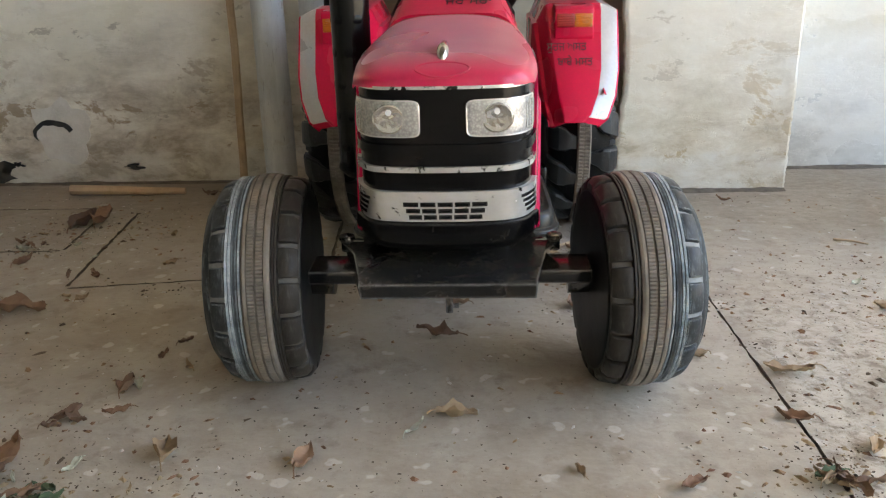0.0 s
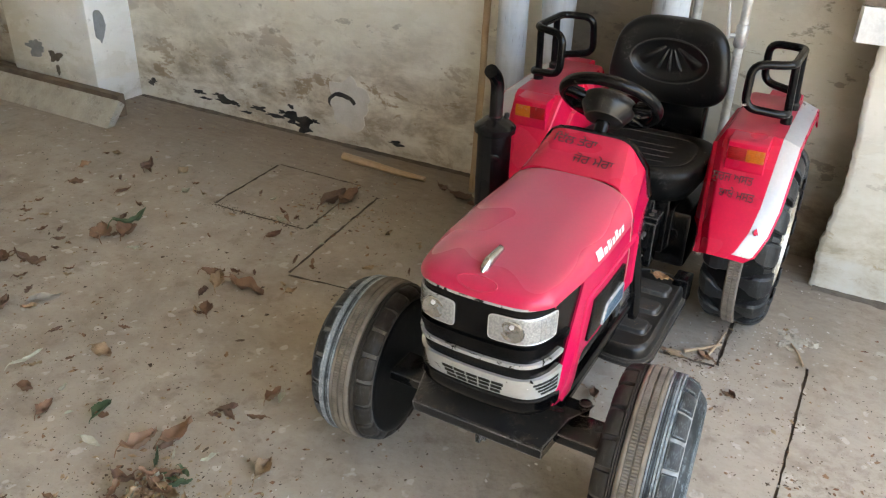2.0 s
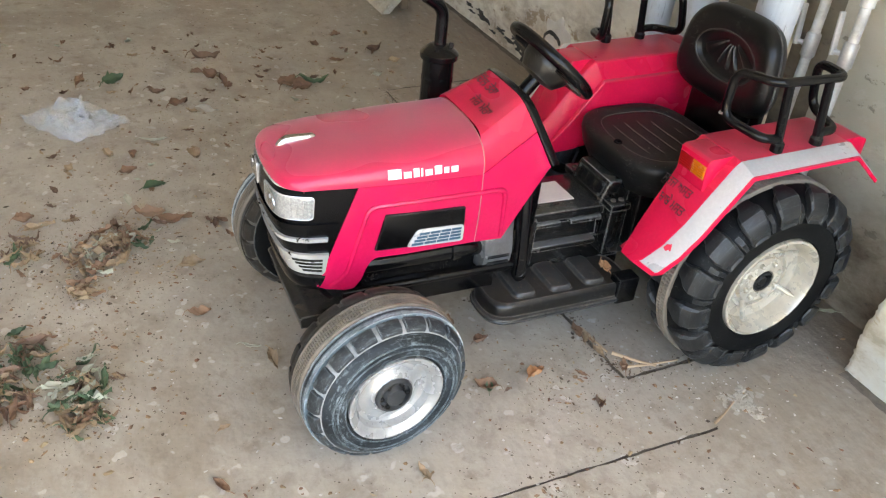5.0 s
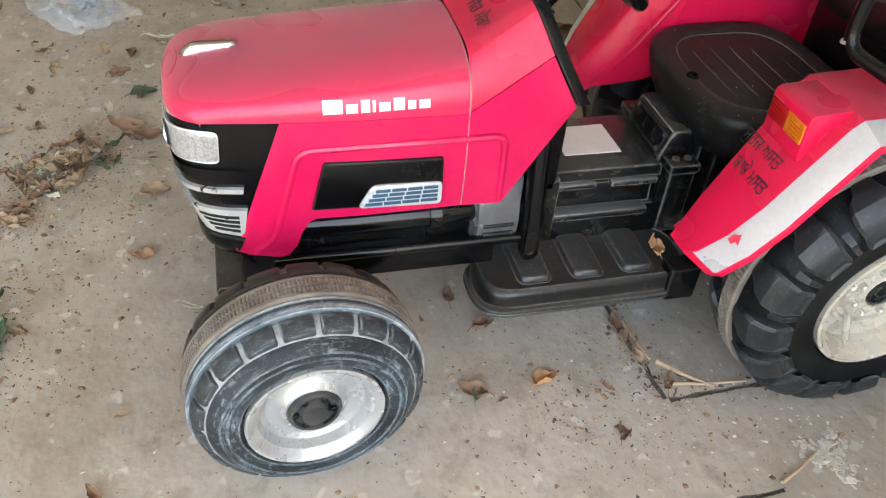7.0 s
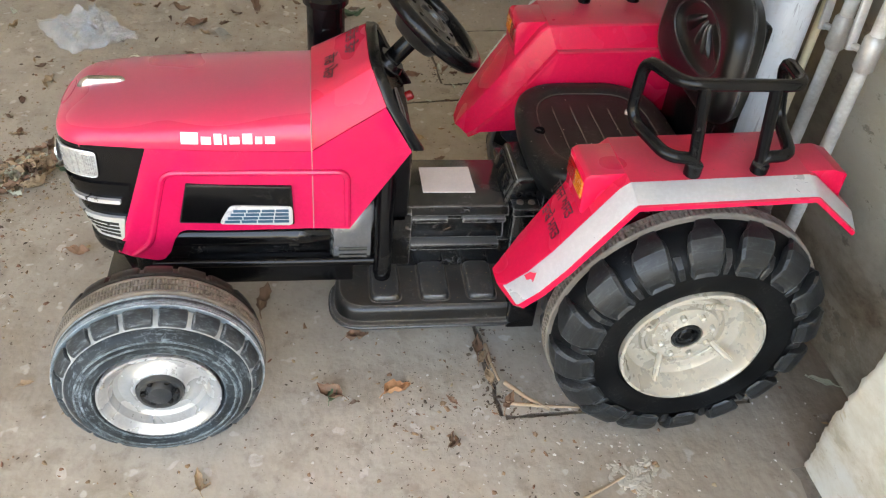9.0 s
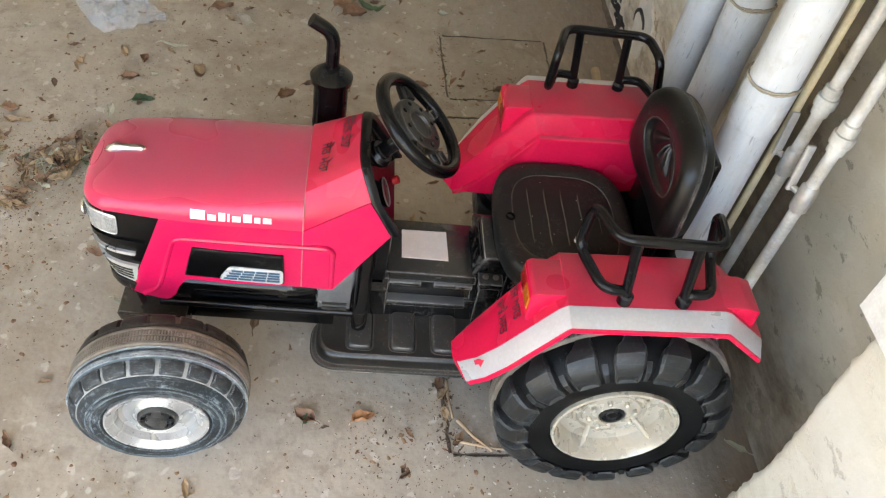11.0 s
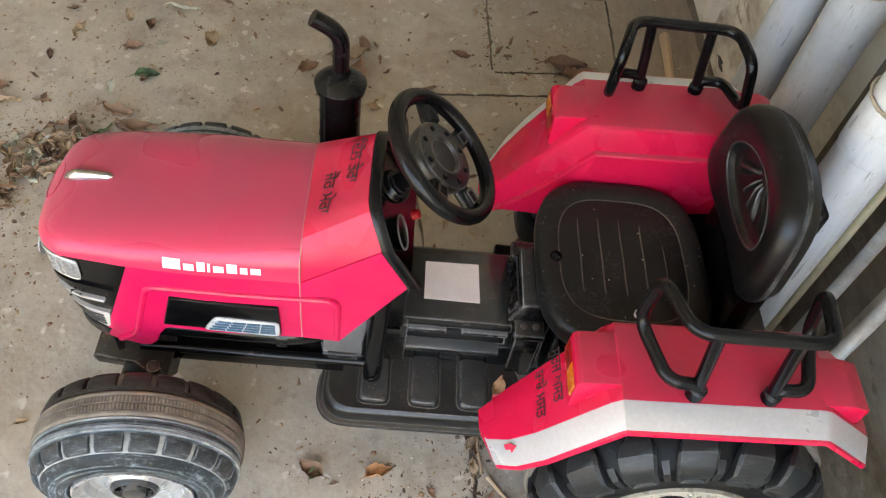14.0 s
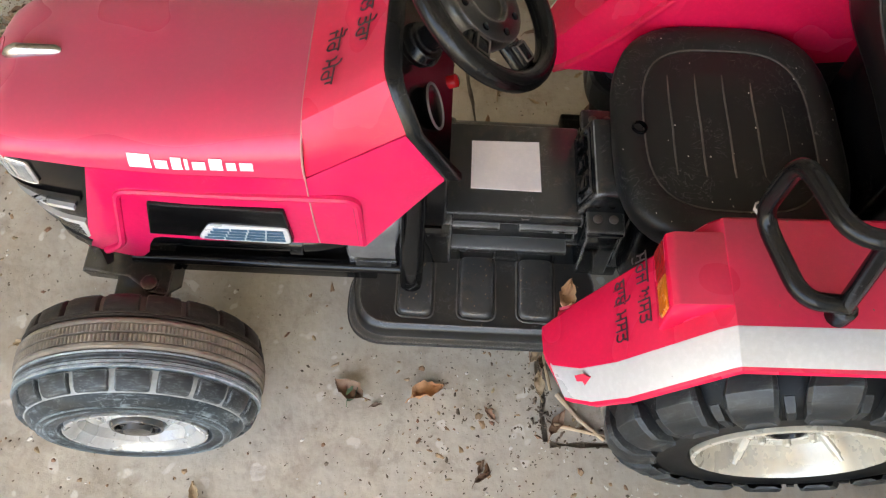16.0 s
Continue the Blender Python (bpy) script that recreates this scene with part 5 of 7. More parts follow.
def build_fender(sx):
    k = len(FEND)
    top = [(0.159, -0.048), (0.1595, -0.0445), (0.1615, -0.0420), (0.1680, -0.0395), (0.1685, -0.0370), (0.1835, -0.0035), (0.1870, -0.0005), (0.1930, 0.001), (0.235, 0.001), (0.290, 0.0), (0.2965, -0.0008), (0.298, -0.001)]
    stripe = [(0.298, -0.001), (0.3005, -0.001), (0.3325, -0.0135)]
    lip = [(0.3325, -0.0135), (0.3360, -0.0152), (0.3368, -0.0205), (0.3345, -0.022)]

    def taper(i, x, n):
        # the foot is narrower than the top and its outer corner is rounded back
        a, b, c = FEND_X[i]
        x = table([(0.159, a), (0.184, a + 0.025), (0.298, b), (0.3325, c), (0.3425, c + 0.01)], x)
        n *= (0.55, 0.75, 0.9, 1.0)[min(i, 3)] if n < -0.03 else (1.5, 1.25, 1.1, 1.0)[min(i, 3)]
        return fender_point(i, sx * x, n)
    core = (sx * 0.24, 0.78, 0.25)
    f = part("fender", sheet([[taper(i, x, n) for x, n in top] for i in range(k)], 0.004, core), RED_FENDER, tractor, "red rear fender, dusty on top", sharp=20)
    foot = [[tuple(Vector(taper(0, x, n)).lerp(Vector(taper(1, x, n)), q)) for x, n in stripe] for q in (0.0, 0.3, 0.7)]
    part("foot_band", sheet(foot, 0.004, core), RED_FENDER, f, sharp=28)
    part("stripe", sheet([foot[2]] + [[taper(i, x, n) for x, n in stripe] for i in range(1, k)], 0.004, core), SILVER, f, "silver-grey edge stripe, chipped at its foot", sharp=28)
    part("edge_lip", sheet([[taper(i, x, n) for x, n in lip] for i in range(k)], 0.004, core), RED_FENDER, f, sharp=28)
    low = ((0.545, 0.285), (0.556, 0.290), (0.580, 0.296), (0.605, 0.302), (0.625, 0.312), (0.640, 0.316), (0.915, 0.360), (0.925, 0.362), (0.985, 0.410))
    rows = []
    for q in range(k):
        p = Vector(taper(q, 0.159, -0.048))
        end = Vector((p.x, low[q][0], low[q][1]))
        rows.append([p, p.lerp(end, 0.5), end])
    part("inner_wall", sheet(rows, 0.004, (sx * 0.4, 0.78, 0.35)), RED_FENDER, f)
    # lamp housing: its top runs on from the fender, its front stands almost upright
    xc, hw = 0.240, 0.039
    bm = bmesh.new()
    prism(bm, [(0.668, 0.5140), (0.6100, 0.5110), (0.6030, 0.5050), (0.6050, 0.4490), (0.6120, 0.4420), (0.660, 0.500)], sx * (xc - hw), sx * (xc + hw), 0.0025)
    lamp = part("side_lamp", bm, RED_FENDER, f, "red lamp housing")
    for x0, x1, mt, nm in ((xc - hw + 0.003, xc - 0.0005, RED_LENS, "red_lens"), (xc, xc + hw - 0.003, AMBER, "amber_lens")):
        bm = bmesh.new()
        prism(bm, [(0.6016, 0.4960), (0.6020, 0.4690), (0.6100, 0.4690), (0.6100, 0.4960)], sx * x0, sx * x1, 0.0012)
        for q in range(5):
            prism(bm, [(0.6008, 0.4720 + 0.0046 * q), (0.6008, 0.4736 + 0.0046 * q), (0.6030, 0.4744 + 0.0046 * q), (0.6030, 0.4712 + 0.0046 * q)], sx * (x0 + 0.002), sx * (x1 - 0.002))
        part(nm, bm, mt, lamp)
    bm = bmesh.new()
    prism(bm, [(0.900, 0.5245), (0.955, 0.5275), (0.978, 0.5200), (0.980, 0.4790), (0.930, 0.5160)], sx * 0.222, sx * 0.292, 0.0025)
    part("tail_lamp", bm, RED_FENDER, f, "red tail lamp housing")
    # tubular grab rail: two loops and a top bar
    bm = bmesh.new()
    xi, xo = 0.206, 0.286
    front = rounded([(sx * xo, 0.749, 0.524), (sx * xo, 0.747, 0.542), (sx * xo, 0.706, 0.546), (sx * xi, 0.676, 0.558), (sx * xi, 0.678, 0.648), (sx * (xo - 0.004), 0.702, 0.651), (sx * (xo - 0.004), 0.868, 0.651), (sx * xi, 0.876, 0.651), (sx * xi, 0.898, 0.560), (sx * xo, 0.884, 0.547), (sx * xo, 0.847, 0.545), (sx * xo, 0.845, 0.526)], 0.026, 6)
    tube(bm, front, 0.0088, 10)
    rail = part("grab_rail", bm, BLACK, f, "black tubular grab rail")
    if sx > 0:
        bm = bmesh.new()
        for q in range(3):
            tube(bm, [(xi + 0.0092 * math.cos(a * 0.785), 0.677 + 0.0092 * math.sin(a * 0.785), 0.5640 + 0.0016 * q + 0.0015 * math.sin(a)) for a in range(8)], 0.0006, 5, closed=True)
        part("tie_string", bm, STRING, rail, "thin pale string tied round the rail")
    for yb, yt in ((0.749, 0.731), (0.845, 0.828)):
        bm = bmesh.new()
        tube(bm, [(sx * xo, yb, 0.522), (sx * (xo - 0.004), yt, 0.650)], 0.0085, 10)
        lathe_z(bm, [(0.514, 0.012), (0.534, 0.012), (0.537, 0.009)], 12, sx * xo, yb)
        part("post", bm, BLACK, rail)
    return f


fenders = {sx: build_fender(sx) for sx in (1, -1)}


# ---------------------------------------------------------------- seat, console, steering
def super_ring(cx, cy, z, rx, ry, n=3.2, cnt=40):
    out = []
    for i in range(cnt):
        a = 2 * math.pi * i / cnt
        c, s = math.cos(a), math.sin(a)
        out.append((cx + rx * math.copysign(abs(c) ** (2 / n), c), cy + ry * math.copysign(abs(s) ** (2 / n), s), z))
    return out


def build_seat():
    bm = bmesh.new()
    cy = 0.722
    def pan(z, rx, ry, rise, n=3.2):
        # the sides stand higher than the front edge
        return [(x, y, z + rise * (x / rx) ** 2 + 0.4 * rise * max(0.0, (y - cy) / ry)) for x, y, _ in super_ring(0, cy, z, rx, ry, n)]
    loft(bm, [pan(0.335, 0.130, 0.115, 0), pan(0.365, 0.150, 0.130, 0.004), pan(0.392, 0.158, 0.1365, 0.008), pan(0.404, 0.157, 0.1355, 0.010), pan(0.4095, 0.151, 0.130, 0.009), pan(0.4120, 0.142, 0.121, 0.008), pan(0.4125, 0.132, 0.112, 0.007), pan(0.4112, 0.1225, 0.1045, 0.006), pan(0.4085, 0.1175, 0.1005, 0.005), pan(0.4100, 0.1125, 0.0965, 0.005), pan(0.4085, 0.05, 0.05, 0.001)])
    seat = part("seat", bm, SEAT, tractor, "black moulded seat pan, dusty", sharp=60)
    bm = bmesh.new()
    tube(bm, [Vector(p) + Vector((0, 0, 0.0005)) for p in pan(0.4088, 0.1175, 0.1005, 0.0055, 3.3)], 0.0012, 6, closed=True)
    part("seam", bm, SEAT_LINE, seat, "dusty groove round the seat")
    for k in range(5):
        y = 0.655 + 0.034 * k
        bm = bmesh.new()
        tube(bm, [(-0.084, y, 0.4112), (-0.04, y, 0.4098), (0, y + 0.001, 0.4092), (0.04, y, 0.4098), (0.070, y, 0.4106)], 0.0013, 6)
        part("seat_rib", bm, SEAT_LINE, seat)
    bm = bmesh.new()
    lathe_z(bm, [(0.398, 0.009), (0.4145, 0.0095), (0.4160, 0.0075), (0.408, 0.006), (0.402, 0.004)], 16, 0.006, 0.615)
    part("drain_plug", bm, BLACK_GLOSS, seat)
    bm = bmesh.new()
    box(bm, -0.105, 0.105, 0.625, 0.90, 0.20, 0.345, 0.012)
    box(bm, -0.150, 0.150, 0.66, 0.94, 0.16, 0.30, 0.012)
    part("seat_base", bm, BLACK, seat)
    # backrest, leaning back
    mb = pose(-0.004, 0.879, 0.5776, 0)
    bm = bmesh.new()
    rings = []

    def back_ring(y, rx, rz, n=3.4):
        # squarer towards the top, and wrapped a little forwards at the sides
        out = []
        for p in super_ring(0, 0, 0, rx, rz, n, 52):
            x = p[0] * (1 - 0.12 * p[1] / 0.12)
            out.append((x, y - 0.020 * (x / 0.15) ** 2, p[1]))
        return out
    for y, rx, rz in ((0.030, 0.085, 0.060), (0.029, 0.118, 0.090), (0.022, 0.135, 0.109), (0.0085, 0.1425, 0.1165), (0.0075, 0.1395, 0.1135), (0.0055, 0.1395, 0.1135), (0.0045, 0.1440, 0.1180), (-0.006, 0.1440, 0.1175), (-0.016, 0.1385, 0.1115), (-0.0215, 0.1260, 0.0975), (-0.0215, 0.105, 0.070)):
        rings.append(back_ring(1.2 * y, 0.955 * rx, 0.862 * rz))
    # oval dish with rounded edge
    for y, f in ((-0.0250, 1.06), (-0.0238, 1.0), (-0.0180, 0.95), (-0.0150, 0.88), (-0.0144, 0.45), (-0.0142, 0.05)):
        rings.append([(0.090 * f * math.cos(2 * math.pi * i / 52), y - 0.020 * (0.090 * f * math.cos(2 * math.pi * i / 52) / 0.15) ** 2, 0.004 + 0.050 * f * math.sin(2 * math.pi * i / 52)) for i in range(52)])
    loft(bm, rings)
    bmesh.ops.transform(bm, matrix=mb, verts=bm.verts)
    back = part("backrest", bm, BACK, tractor, "black moulded backrest with an oval recess", sharp=50)

    def on_dish(x, z, y):
        return (x, y - 0.020 * (x / 0.15) ** 2, z)
    # a fan in the dish: two broad petals and narrow blades that spring from the top
    bm = bmesh.new()
    for a0, a1, width in ((-64, -40, 0.0), (40, 64, 0.0), (-26, -17, 0.0), (-5, 5, 0.0), (17, 26, 0.0)):
        rows = []
        for q in range(9):
            f = q / 8
            row = []
            for k in range(7):
                a = radians(lerp(a0, a1, k / 6))
                r = lerp(0.016, 0.088 if abs(a0) + abs(a1) > 60 else 0.076, f)
                x, z = 1.02 * r * math.sin(a), 0.048 - r * math.cos(a)
                lift = math.sin(math.pi * k / 6) * (1 - (2 * f - 1) ** 6)
                row.append(on_dish(x, 0.92 * z, -0.0138 - 0.0070 * lift))
            rows.append(row)
        grid(bm, rows)
    bmesh.ops.transform(bm, matrix=mb, verts=bm.verts)
    part("back_rib", bm, BACK, back, sharp=60)
    bm = bmesh.new()
    tube(bm, [on_dish(0.0915 * math.cos(2 * math.pi * i / 60), 0.004 + 0.0515 * math.sin(2 * math.pi * i / 60), -0.0244) for i in range(60)], 0.0019, 8, closed=True)
    bmesh.ops.transform(bm, matrix=mb, verts=bm.verts)
    part("oval_ring", bm, SEAT_EDGE, back)
    # bracket cover behind the backrest
    bm = bmesh.new()
    box(bm, -0.080, 0.080, 0.028, 0.050, -0.060, 0.060, 0.010, 3, m=mb)
    part("back_cover", bm, BLACK, back)
    bm = bmesh.new()
    box(bm, -0.098, 0.098, 0.868, 0.912, 0.30, 0.52, 0.01)
    part("back_support", bm, BLACK, back)


build_seat()


def build_console():
    bm = bmesh.new()
    rings = []
    for z, w, y0, y1 in ((0.165, 0.068, 0.355, 0.62), (0.222, 0.067, 0.358, 0.615), (0.226, 0.066, 0.362, 0.612), (0.227, 0.060, 0.37, 0.565), (0.270, 0.060, 0.372, 0.562), (0.284, 0.072, 0.366, 0.566), (0.296, 0.072, 0.366, 0.566), (0.303, 0.070, 0.368, 0.564), (0.3055, 0.064, 0.374, 0.558)):
        rings.append([(-w, y0, z), (w, y0, z), (w, y1, z), (-w, y1, z)])
    loft(bm, rings)
    crisp = [e for e in bm.edges if len(e.link_faces) == 2 and e.calc_face_angle() > 0.7]
    bmesh.ops.bevel(bm, geom=crisp, offset=0.0032, segments=2, affect='EDGES', profile=0.5)
    con = part("console", bm, CHASSIS, tractor, "black battery box between the footboards")
    bm = bmesh.new()
    slab(bm, [(-0.040, 0.421), (0.034, 0.421), (0.035, 0.512), (-0.042, 0.510)], 0.3050, 0.3068)
    part("label_plate", bm, PAPER, con, "faded pinkish paper label")
    bm = bmesh.new()
    prism(bm, [(0.556, 0.300), (0.557, 0.311), (0.571, 0.350), (0.577, 0.355), (0.622, 0.356), (0.628, 0.30)], -0.052, 0.066, 0.005, 3)
    sw = part("switch_box", bm, CHASSIS, con, "black switch box with rocker switches")
    mp = pose(0.004, 0.5640, 0.3305, 70.2)
    bm = bmesh.new()
    box(bm, -0.046, 0.054, -0.017, 0.017, 0.0, 0.0022, 0.001, m=mp)
    part("switch_panel", bm, BLACK, sw)
    for x in (-0.026, 0.004, 0.034):
        bm = bmesh.new()
        box(bm, x - 0.009, x + 0.009, -0.011, 0.011, 0.0, 0.0075, 0.002, m=mp)
        part("switch", bm, BLACK_GLOSS, sw)
    for x, y in ((-0.041, 0.012), (-0.041, -0.012), (0.049, 0.012), (0.049, -0.012)):
        bm = bmesh.new()
        lathe_z(bm, [(0.001, 0.0042), (0.004, 0.004), (0.0045, 0.002)], 10, x, y)
        bmesh.ops.transform(bm, matrix=mp, verts=bm.verts)
        part("screw", bm, FIN, sw)
    for sx in (1, -1):
        bm = bmesh.new()
        box(bm, min(sx * 0.058, sx * 0.092), max(sx * 0.058, sx * 0.092), 0.570, 0.612, 0.19, 0.300, 0.003)
        box(bm, min(sx * 0.056, sx * 0.096), max(sx * 0.056, sx * 0.096), 0.566, 0.616, 0.298, 0.314, 0.004)
        post = part("side_bracket", bm, CHASSIS, con)
        for y in (0.581, 0.601):
            bm = bmesh.new()
            lathe_z(bm, [(0.312, 0.006), (0.3165, 0.006), (0.318, 0.003)], 10, sx * 0.077, y)
            part("screw", bm, RUST, post)
        for a, b in ((0.378, 0.462), (0.486, 0.562)):
            bm = bmesh.new()
            prism(bm, [(a, 0.271), (b, 0.271), (b, 0.281), (a, 0.281)], sx * 0.058, sx * 0.0765, 0.0025)
            part("clip", bm, LEDGE, con)
        bm = bmesh.new()
        box(bm, min(sx * 0.056, sx * 0.080), max(sx * 0.056, sx * 0.080), 0.372, 0.556, 0.214, 0.228, 0.004)
        part("ledge", bm, LEDGE, con)


build_console()


def build_footboard(sx):
    def ring(grow, z, trim=0.0):
        pts = rounded_outline([(0.062, 0.271 - grow), (0.1765 + grow, 0.271 - grow), (0.1765 + grow, 0.600), (0.062, 0.600)], 0.080, 9)
        return [(sx * (x - trim), y + trim, z) for x, y in pts]
    bm = bmesh.new()
    loft(bm, [ring(0.010, 0.132), ring(0.012, 0.137), ring(0.010, 0.143), ring(0.003, 0.145), ring(0.002, 0.164), ring(0.001, 0.170, 0.002), ring(-0.004, 0.1730, 0.002), ring(-0.008, 0.1705, 0.002)])
    fb = part("footboard", bm, BLACK_DUSTY, tractor, "dusty black footboard with raised pads")
    for y in (0.329, 0.413, 0.495):
        bm = bmesh.new()
        rings = []
        for z, g in ((0.168, 0.0), (0.1755, -0.0015), (0.1785, -0.0035), (0.1795, -0.007)):
            rings.append([(sx * px, py, z) for px, py in rounded_outline([(0.063 - g, y - g), (0.158 + g, y - g), (0.159 + g, y + 0.050 + g), (0.063 - g, y + 0.050 + g)], 0.013, 4)])
        loft(bm, rings)
        pad = part("pad", bm, PAD, fb)
        bm = bmesh.new()
        tube(bm, [(sx * px, py, 0.1708) for px, py in rounded_outline([(0.062, y - 0.0015), (0.1600, y - 0.0015), (0.1608, y + 0.0515), (0.062, y + 0.0515)], 0.014, 5)], 0.0014, 6, closed=True)
        part("dust_line", bm, SEAT_LINE, pad, "pale dust gathered round the pad")
    bm = bmesh.new()
    box(bm, min(sx * 0.15, sx * 0.186), max(sx * 0.15, sx * 0.186), 0.560, 0.610, 0.125, 0.187, 0.004)
    part("bracket", bm, BLACK, fb)
    # thin paler tube that draws the highlight line along the scuffed flange
    bm = bmesh.new()
    tube(bm, ring(0.0115, 0.1385)[1:-1], 0.0016, 6, closed=False)
    part("edge_trim", bm, FIN, fb)
    return fb


for sx in (1, -1):
    build_footboard(sx)


def build_dash():
    bm = bmesh.new()
    def rim(off, grow):
        half = [(0.107, 0.388, 0.440), (0.1035, 0.3455, 0.5105), (0.0845, 0.331, 0.5445)]
        half += [(0.0845 * f, 0.321 + (0.5665 - z) * 0.45, z) for f, z in ((f, lerp(0.5665, 0.5445, f ** 7)) for f in (0.9, 0.75, 0.4))]
        pts = [(-x, y, z) for x, y, z in half] + [(0.0, 0.321, 0.5665)] + half[::-1]
        return [(x * (1 + grow / 0.1), y + off, z + (grow if z > 0.5 else 0.0)) for x, y, z in pts]
    rows = [rim(0.0, -0.004), rim(0.001, 0.0035), rim(0.014, 0.0035), rim(0.018, 0.0015), rim(0.018, -0.006), rim(0.004, -0.010)]
    grid(bm, rows)
    inner = rim(0.004, -0.010)
    c = bm.verts.new((0, 0.362, 0.490))
    vs = [v for v in bm.verts][-len(inner) - 1:-1]
    for a, b in zip(vs, vs[1:]):
        bm.faces.new((a, b, c))
    bm.faces.new((vs[-1], vs[0], c))
    dash = part("dashboard", bm, BLACK, tractor, "black dashboard panel behind the bonnet")
    bm = bmesh.new()
    box(bm, -0.085, 0.085, 0.30, 0.392, 0.28, 0.44, 0.006)
    part("dash_column", bm, BLACK, dash)
    md = Matrix.Translation((0.042, 0.3725, 0.481)) @ Matrix.Rotation(radians(-70), 4, 'X') @ Matrix.Diagonal((1.15, 1.25, 1.0, 1.0))
    bm = bmesh.new()
    tube(bm, [(0.021 * math.cos(2 * math.pi * i / 32), 0.021 * math.sin(2 * math.pi * i / 32), 0.001) for i in range(32)], 0.0013, 6, closed=True)
    part("gauge_ring", bm, STEEL, dash, "dull silver gauge ring", m=md)
    bm = bmesh.new()
    lathe_z(bm, [(-0.004, 0.0205), (0.0005, 0.0205), (0.001, 0.018)], 24)
    part("gauge_face", bm, BLACK_GLOSS, dash, m=md)
    bm = bmesh.new()
    lathe_z(bm, [(-0.004, 0.008), (0.006, 0.0078), (0.008, 0.005)], 14)
    part("knob", bm, RED_LENS, dash, "red switch knob", m=Matrix.Translation((0.0, 0.390, 0.473)) @ Matrix.Rotation(radians(-63), 4, 'X'))
    # steering
    ms = Matrix.Translation((0.0, 0.418, 0.602)) @ Matrix.Rotation(radians(-41), 4, 'X')
    bm = bmesh.new()
    tube(bm, [(0.091 * math.cos(2 * math.pi * i / 56), 0.091 * math.sin(2 * math.pi * i / 56), 0.0) for i in range(56)], 0.0115, 14, closed=True)
    sw = part("steering_wheel", bm, BLACK, tractor, "black moulded steering wheel", m=ms)
    bm = bmesh.new()
    lathe_z(bm, [(-0.045, 0.020), (-0.040, 0.038), (-0.020, 0.050), (-0.004, 0.053), (0.002, 0.050), (0.003, 0.031), (0.0045, 0.029), (0.0040, 0.0265), (-0.001, 0.025), (-0.0015, 0.008)], 36)
    part("hub", bm, BLACK_DUSTY, sw, "dusty black steering hub")
    for k in range(8):
        a = 2 * math.pi * k / 8
        bm = bmesh.new()
        lathe_z(bm, [(0.000, 0.0042), (0.0045, 0.004), (0.005, 0.002)], 8, 0.040 * math.cos(a), 0.040 * math.sin(a))
        part("hub_screw", bm, BLACK_GLOSS, sw)
    for ang in (205, 150, 55, 357):
        m2 = pose(0, 0, 0, 0, 0, ang)
        bm = bmesh.new()
        box(bm, 0.044, 0.086, -0.014, 0.014, -0.014, -0.001, 0.004)
        box(bm, 0.054, 0.078, -0.010, 0.010, -0.003, 0.004, 0.002)
        bmesh.ops.transform(bm, matrix=m2, verts=bm.verts)
        spoke = part("spoke", bm, BLACK, sw)
        if ang != 205:
            bm = bmesh.new()
            tube(bm, [(x, y, 0.0042) for x, y in ((0.057, -0.0075), (0.075, -0.0075), (0.075, 0.0075), (0.057, 0.0075))], 0.0013, 6, closed=True)
            bmesh.ops.transform(bm, matrix=m2, verts=bm.verts)
            part("button_rim", bm, SEAT_LINE, spoke, "pale worn rim of a button")
    bm = bmesh.new()
    tube(bm, [(0, 0, -0.12), (0, 0, -0.04)], 0.014, 14)
    lathe_z(bm, [(-0.105, 0.022), (-0.095, 0.026), (-0.085, 0.022)], 16)
    part("steering_column", bm, BLACK, sw)


build_dash()


def build_exhaust():
    x, y = -0.166, 0.262
    bm = bmesh.new()
    lathe_z(bm, [(0.25, 0.020), (0.262, 0.033), (0.270, 0.0345), (0.280, 0.0320), (0.552, 0.0320), (0.556, 0.0385), (0.566, 0.0395), (0.570, 0.036), (0.582, 0.021), (0.584, 0.013)], 28, x, y)
    ex = part("exhaust_pipe", bm, GLOSS_PIPE, tractor, "black upright exhaust stack with bent tip")
    bm = bmesh.new()
    tube(bm, rounded([(x, y, 0.575), (x, y, 0.655), (x + 0.004, y - 0.040, 0.680)], 0.03, 8), 0.0125, 14)
    part("exhaust_tip", bm, GLOSS_PIPE, ex)
    bm = bmesh.new()
    lathe_z(bm, [(0.580, 0.005), (0.588, 0.005), (0.589, 0.003)], 10, x + 0.014, y + 0.018)
    part("cap_screw", bm, BLACK, ex)
    for r in range(5):
        for k in range(6):
            bm = bmesh.new()
            a = 2 * math.pi * (k + 0.5 * (r % 2)) / 6
            m2 = Matrix.Translation((x, y, 0.305 + 0.052 * r)) @ Matrix.Rotation(a, 4, 'Z') @ Matrix.Translation((0.0313, 0, 0)) @ Matrix.Diagonal((0.0011, 0.0085, 0.0085, 1))
            bmesh.ops.create_uvsphere(bm, u_segments=12, v_segments=6, radius=1.0, matrix=m2)
            part("guard_dimple", bm, BLACK_GLOSS, ex)
    bm = bmesh.new()
    tube(bm, [(x, y, 0.275), (-0.09, y + 0.01, 0.275)], 0.012, 10)
    part("bracket", bm, BLACK, ex)


build_exhaust()


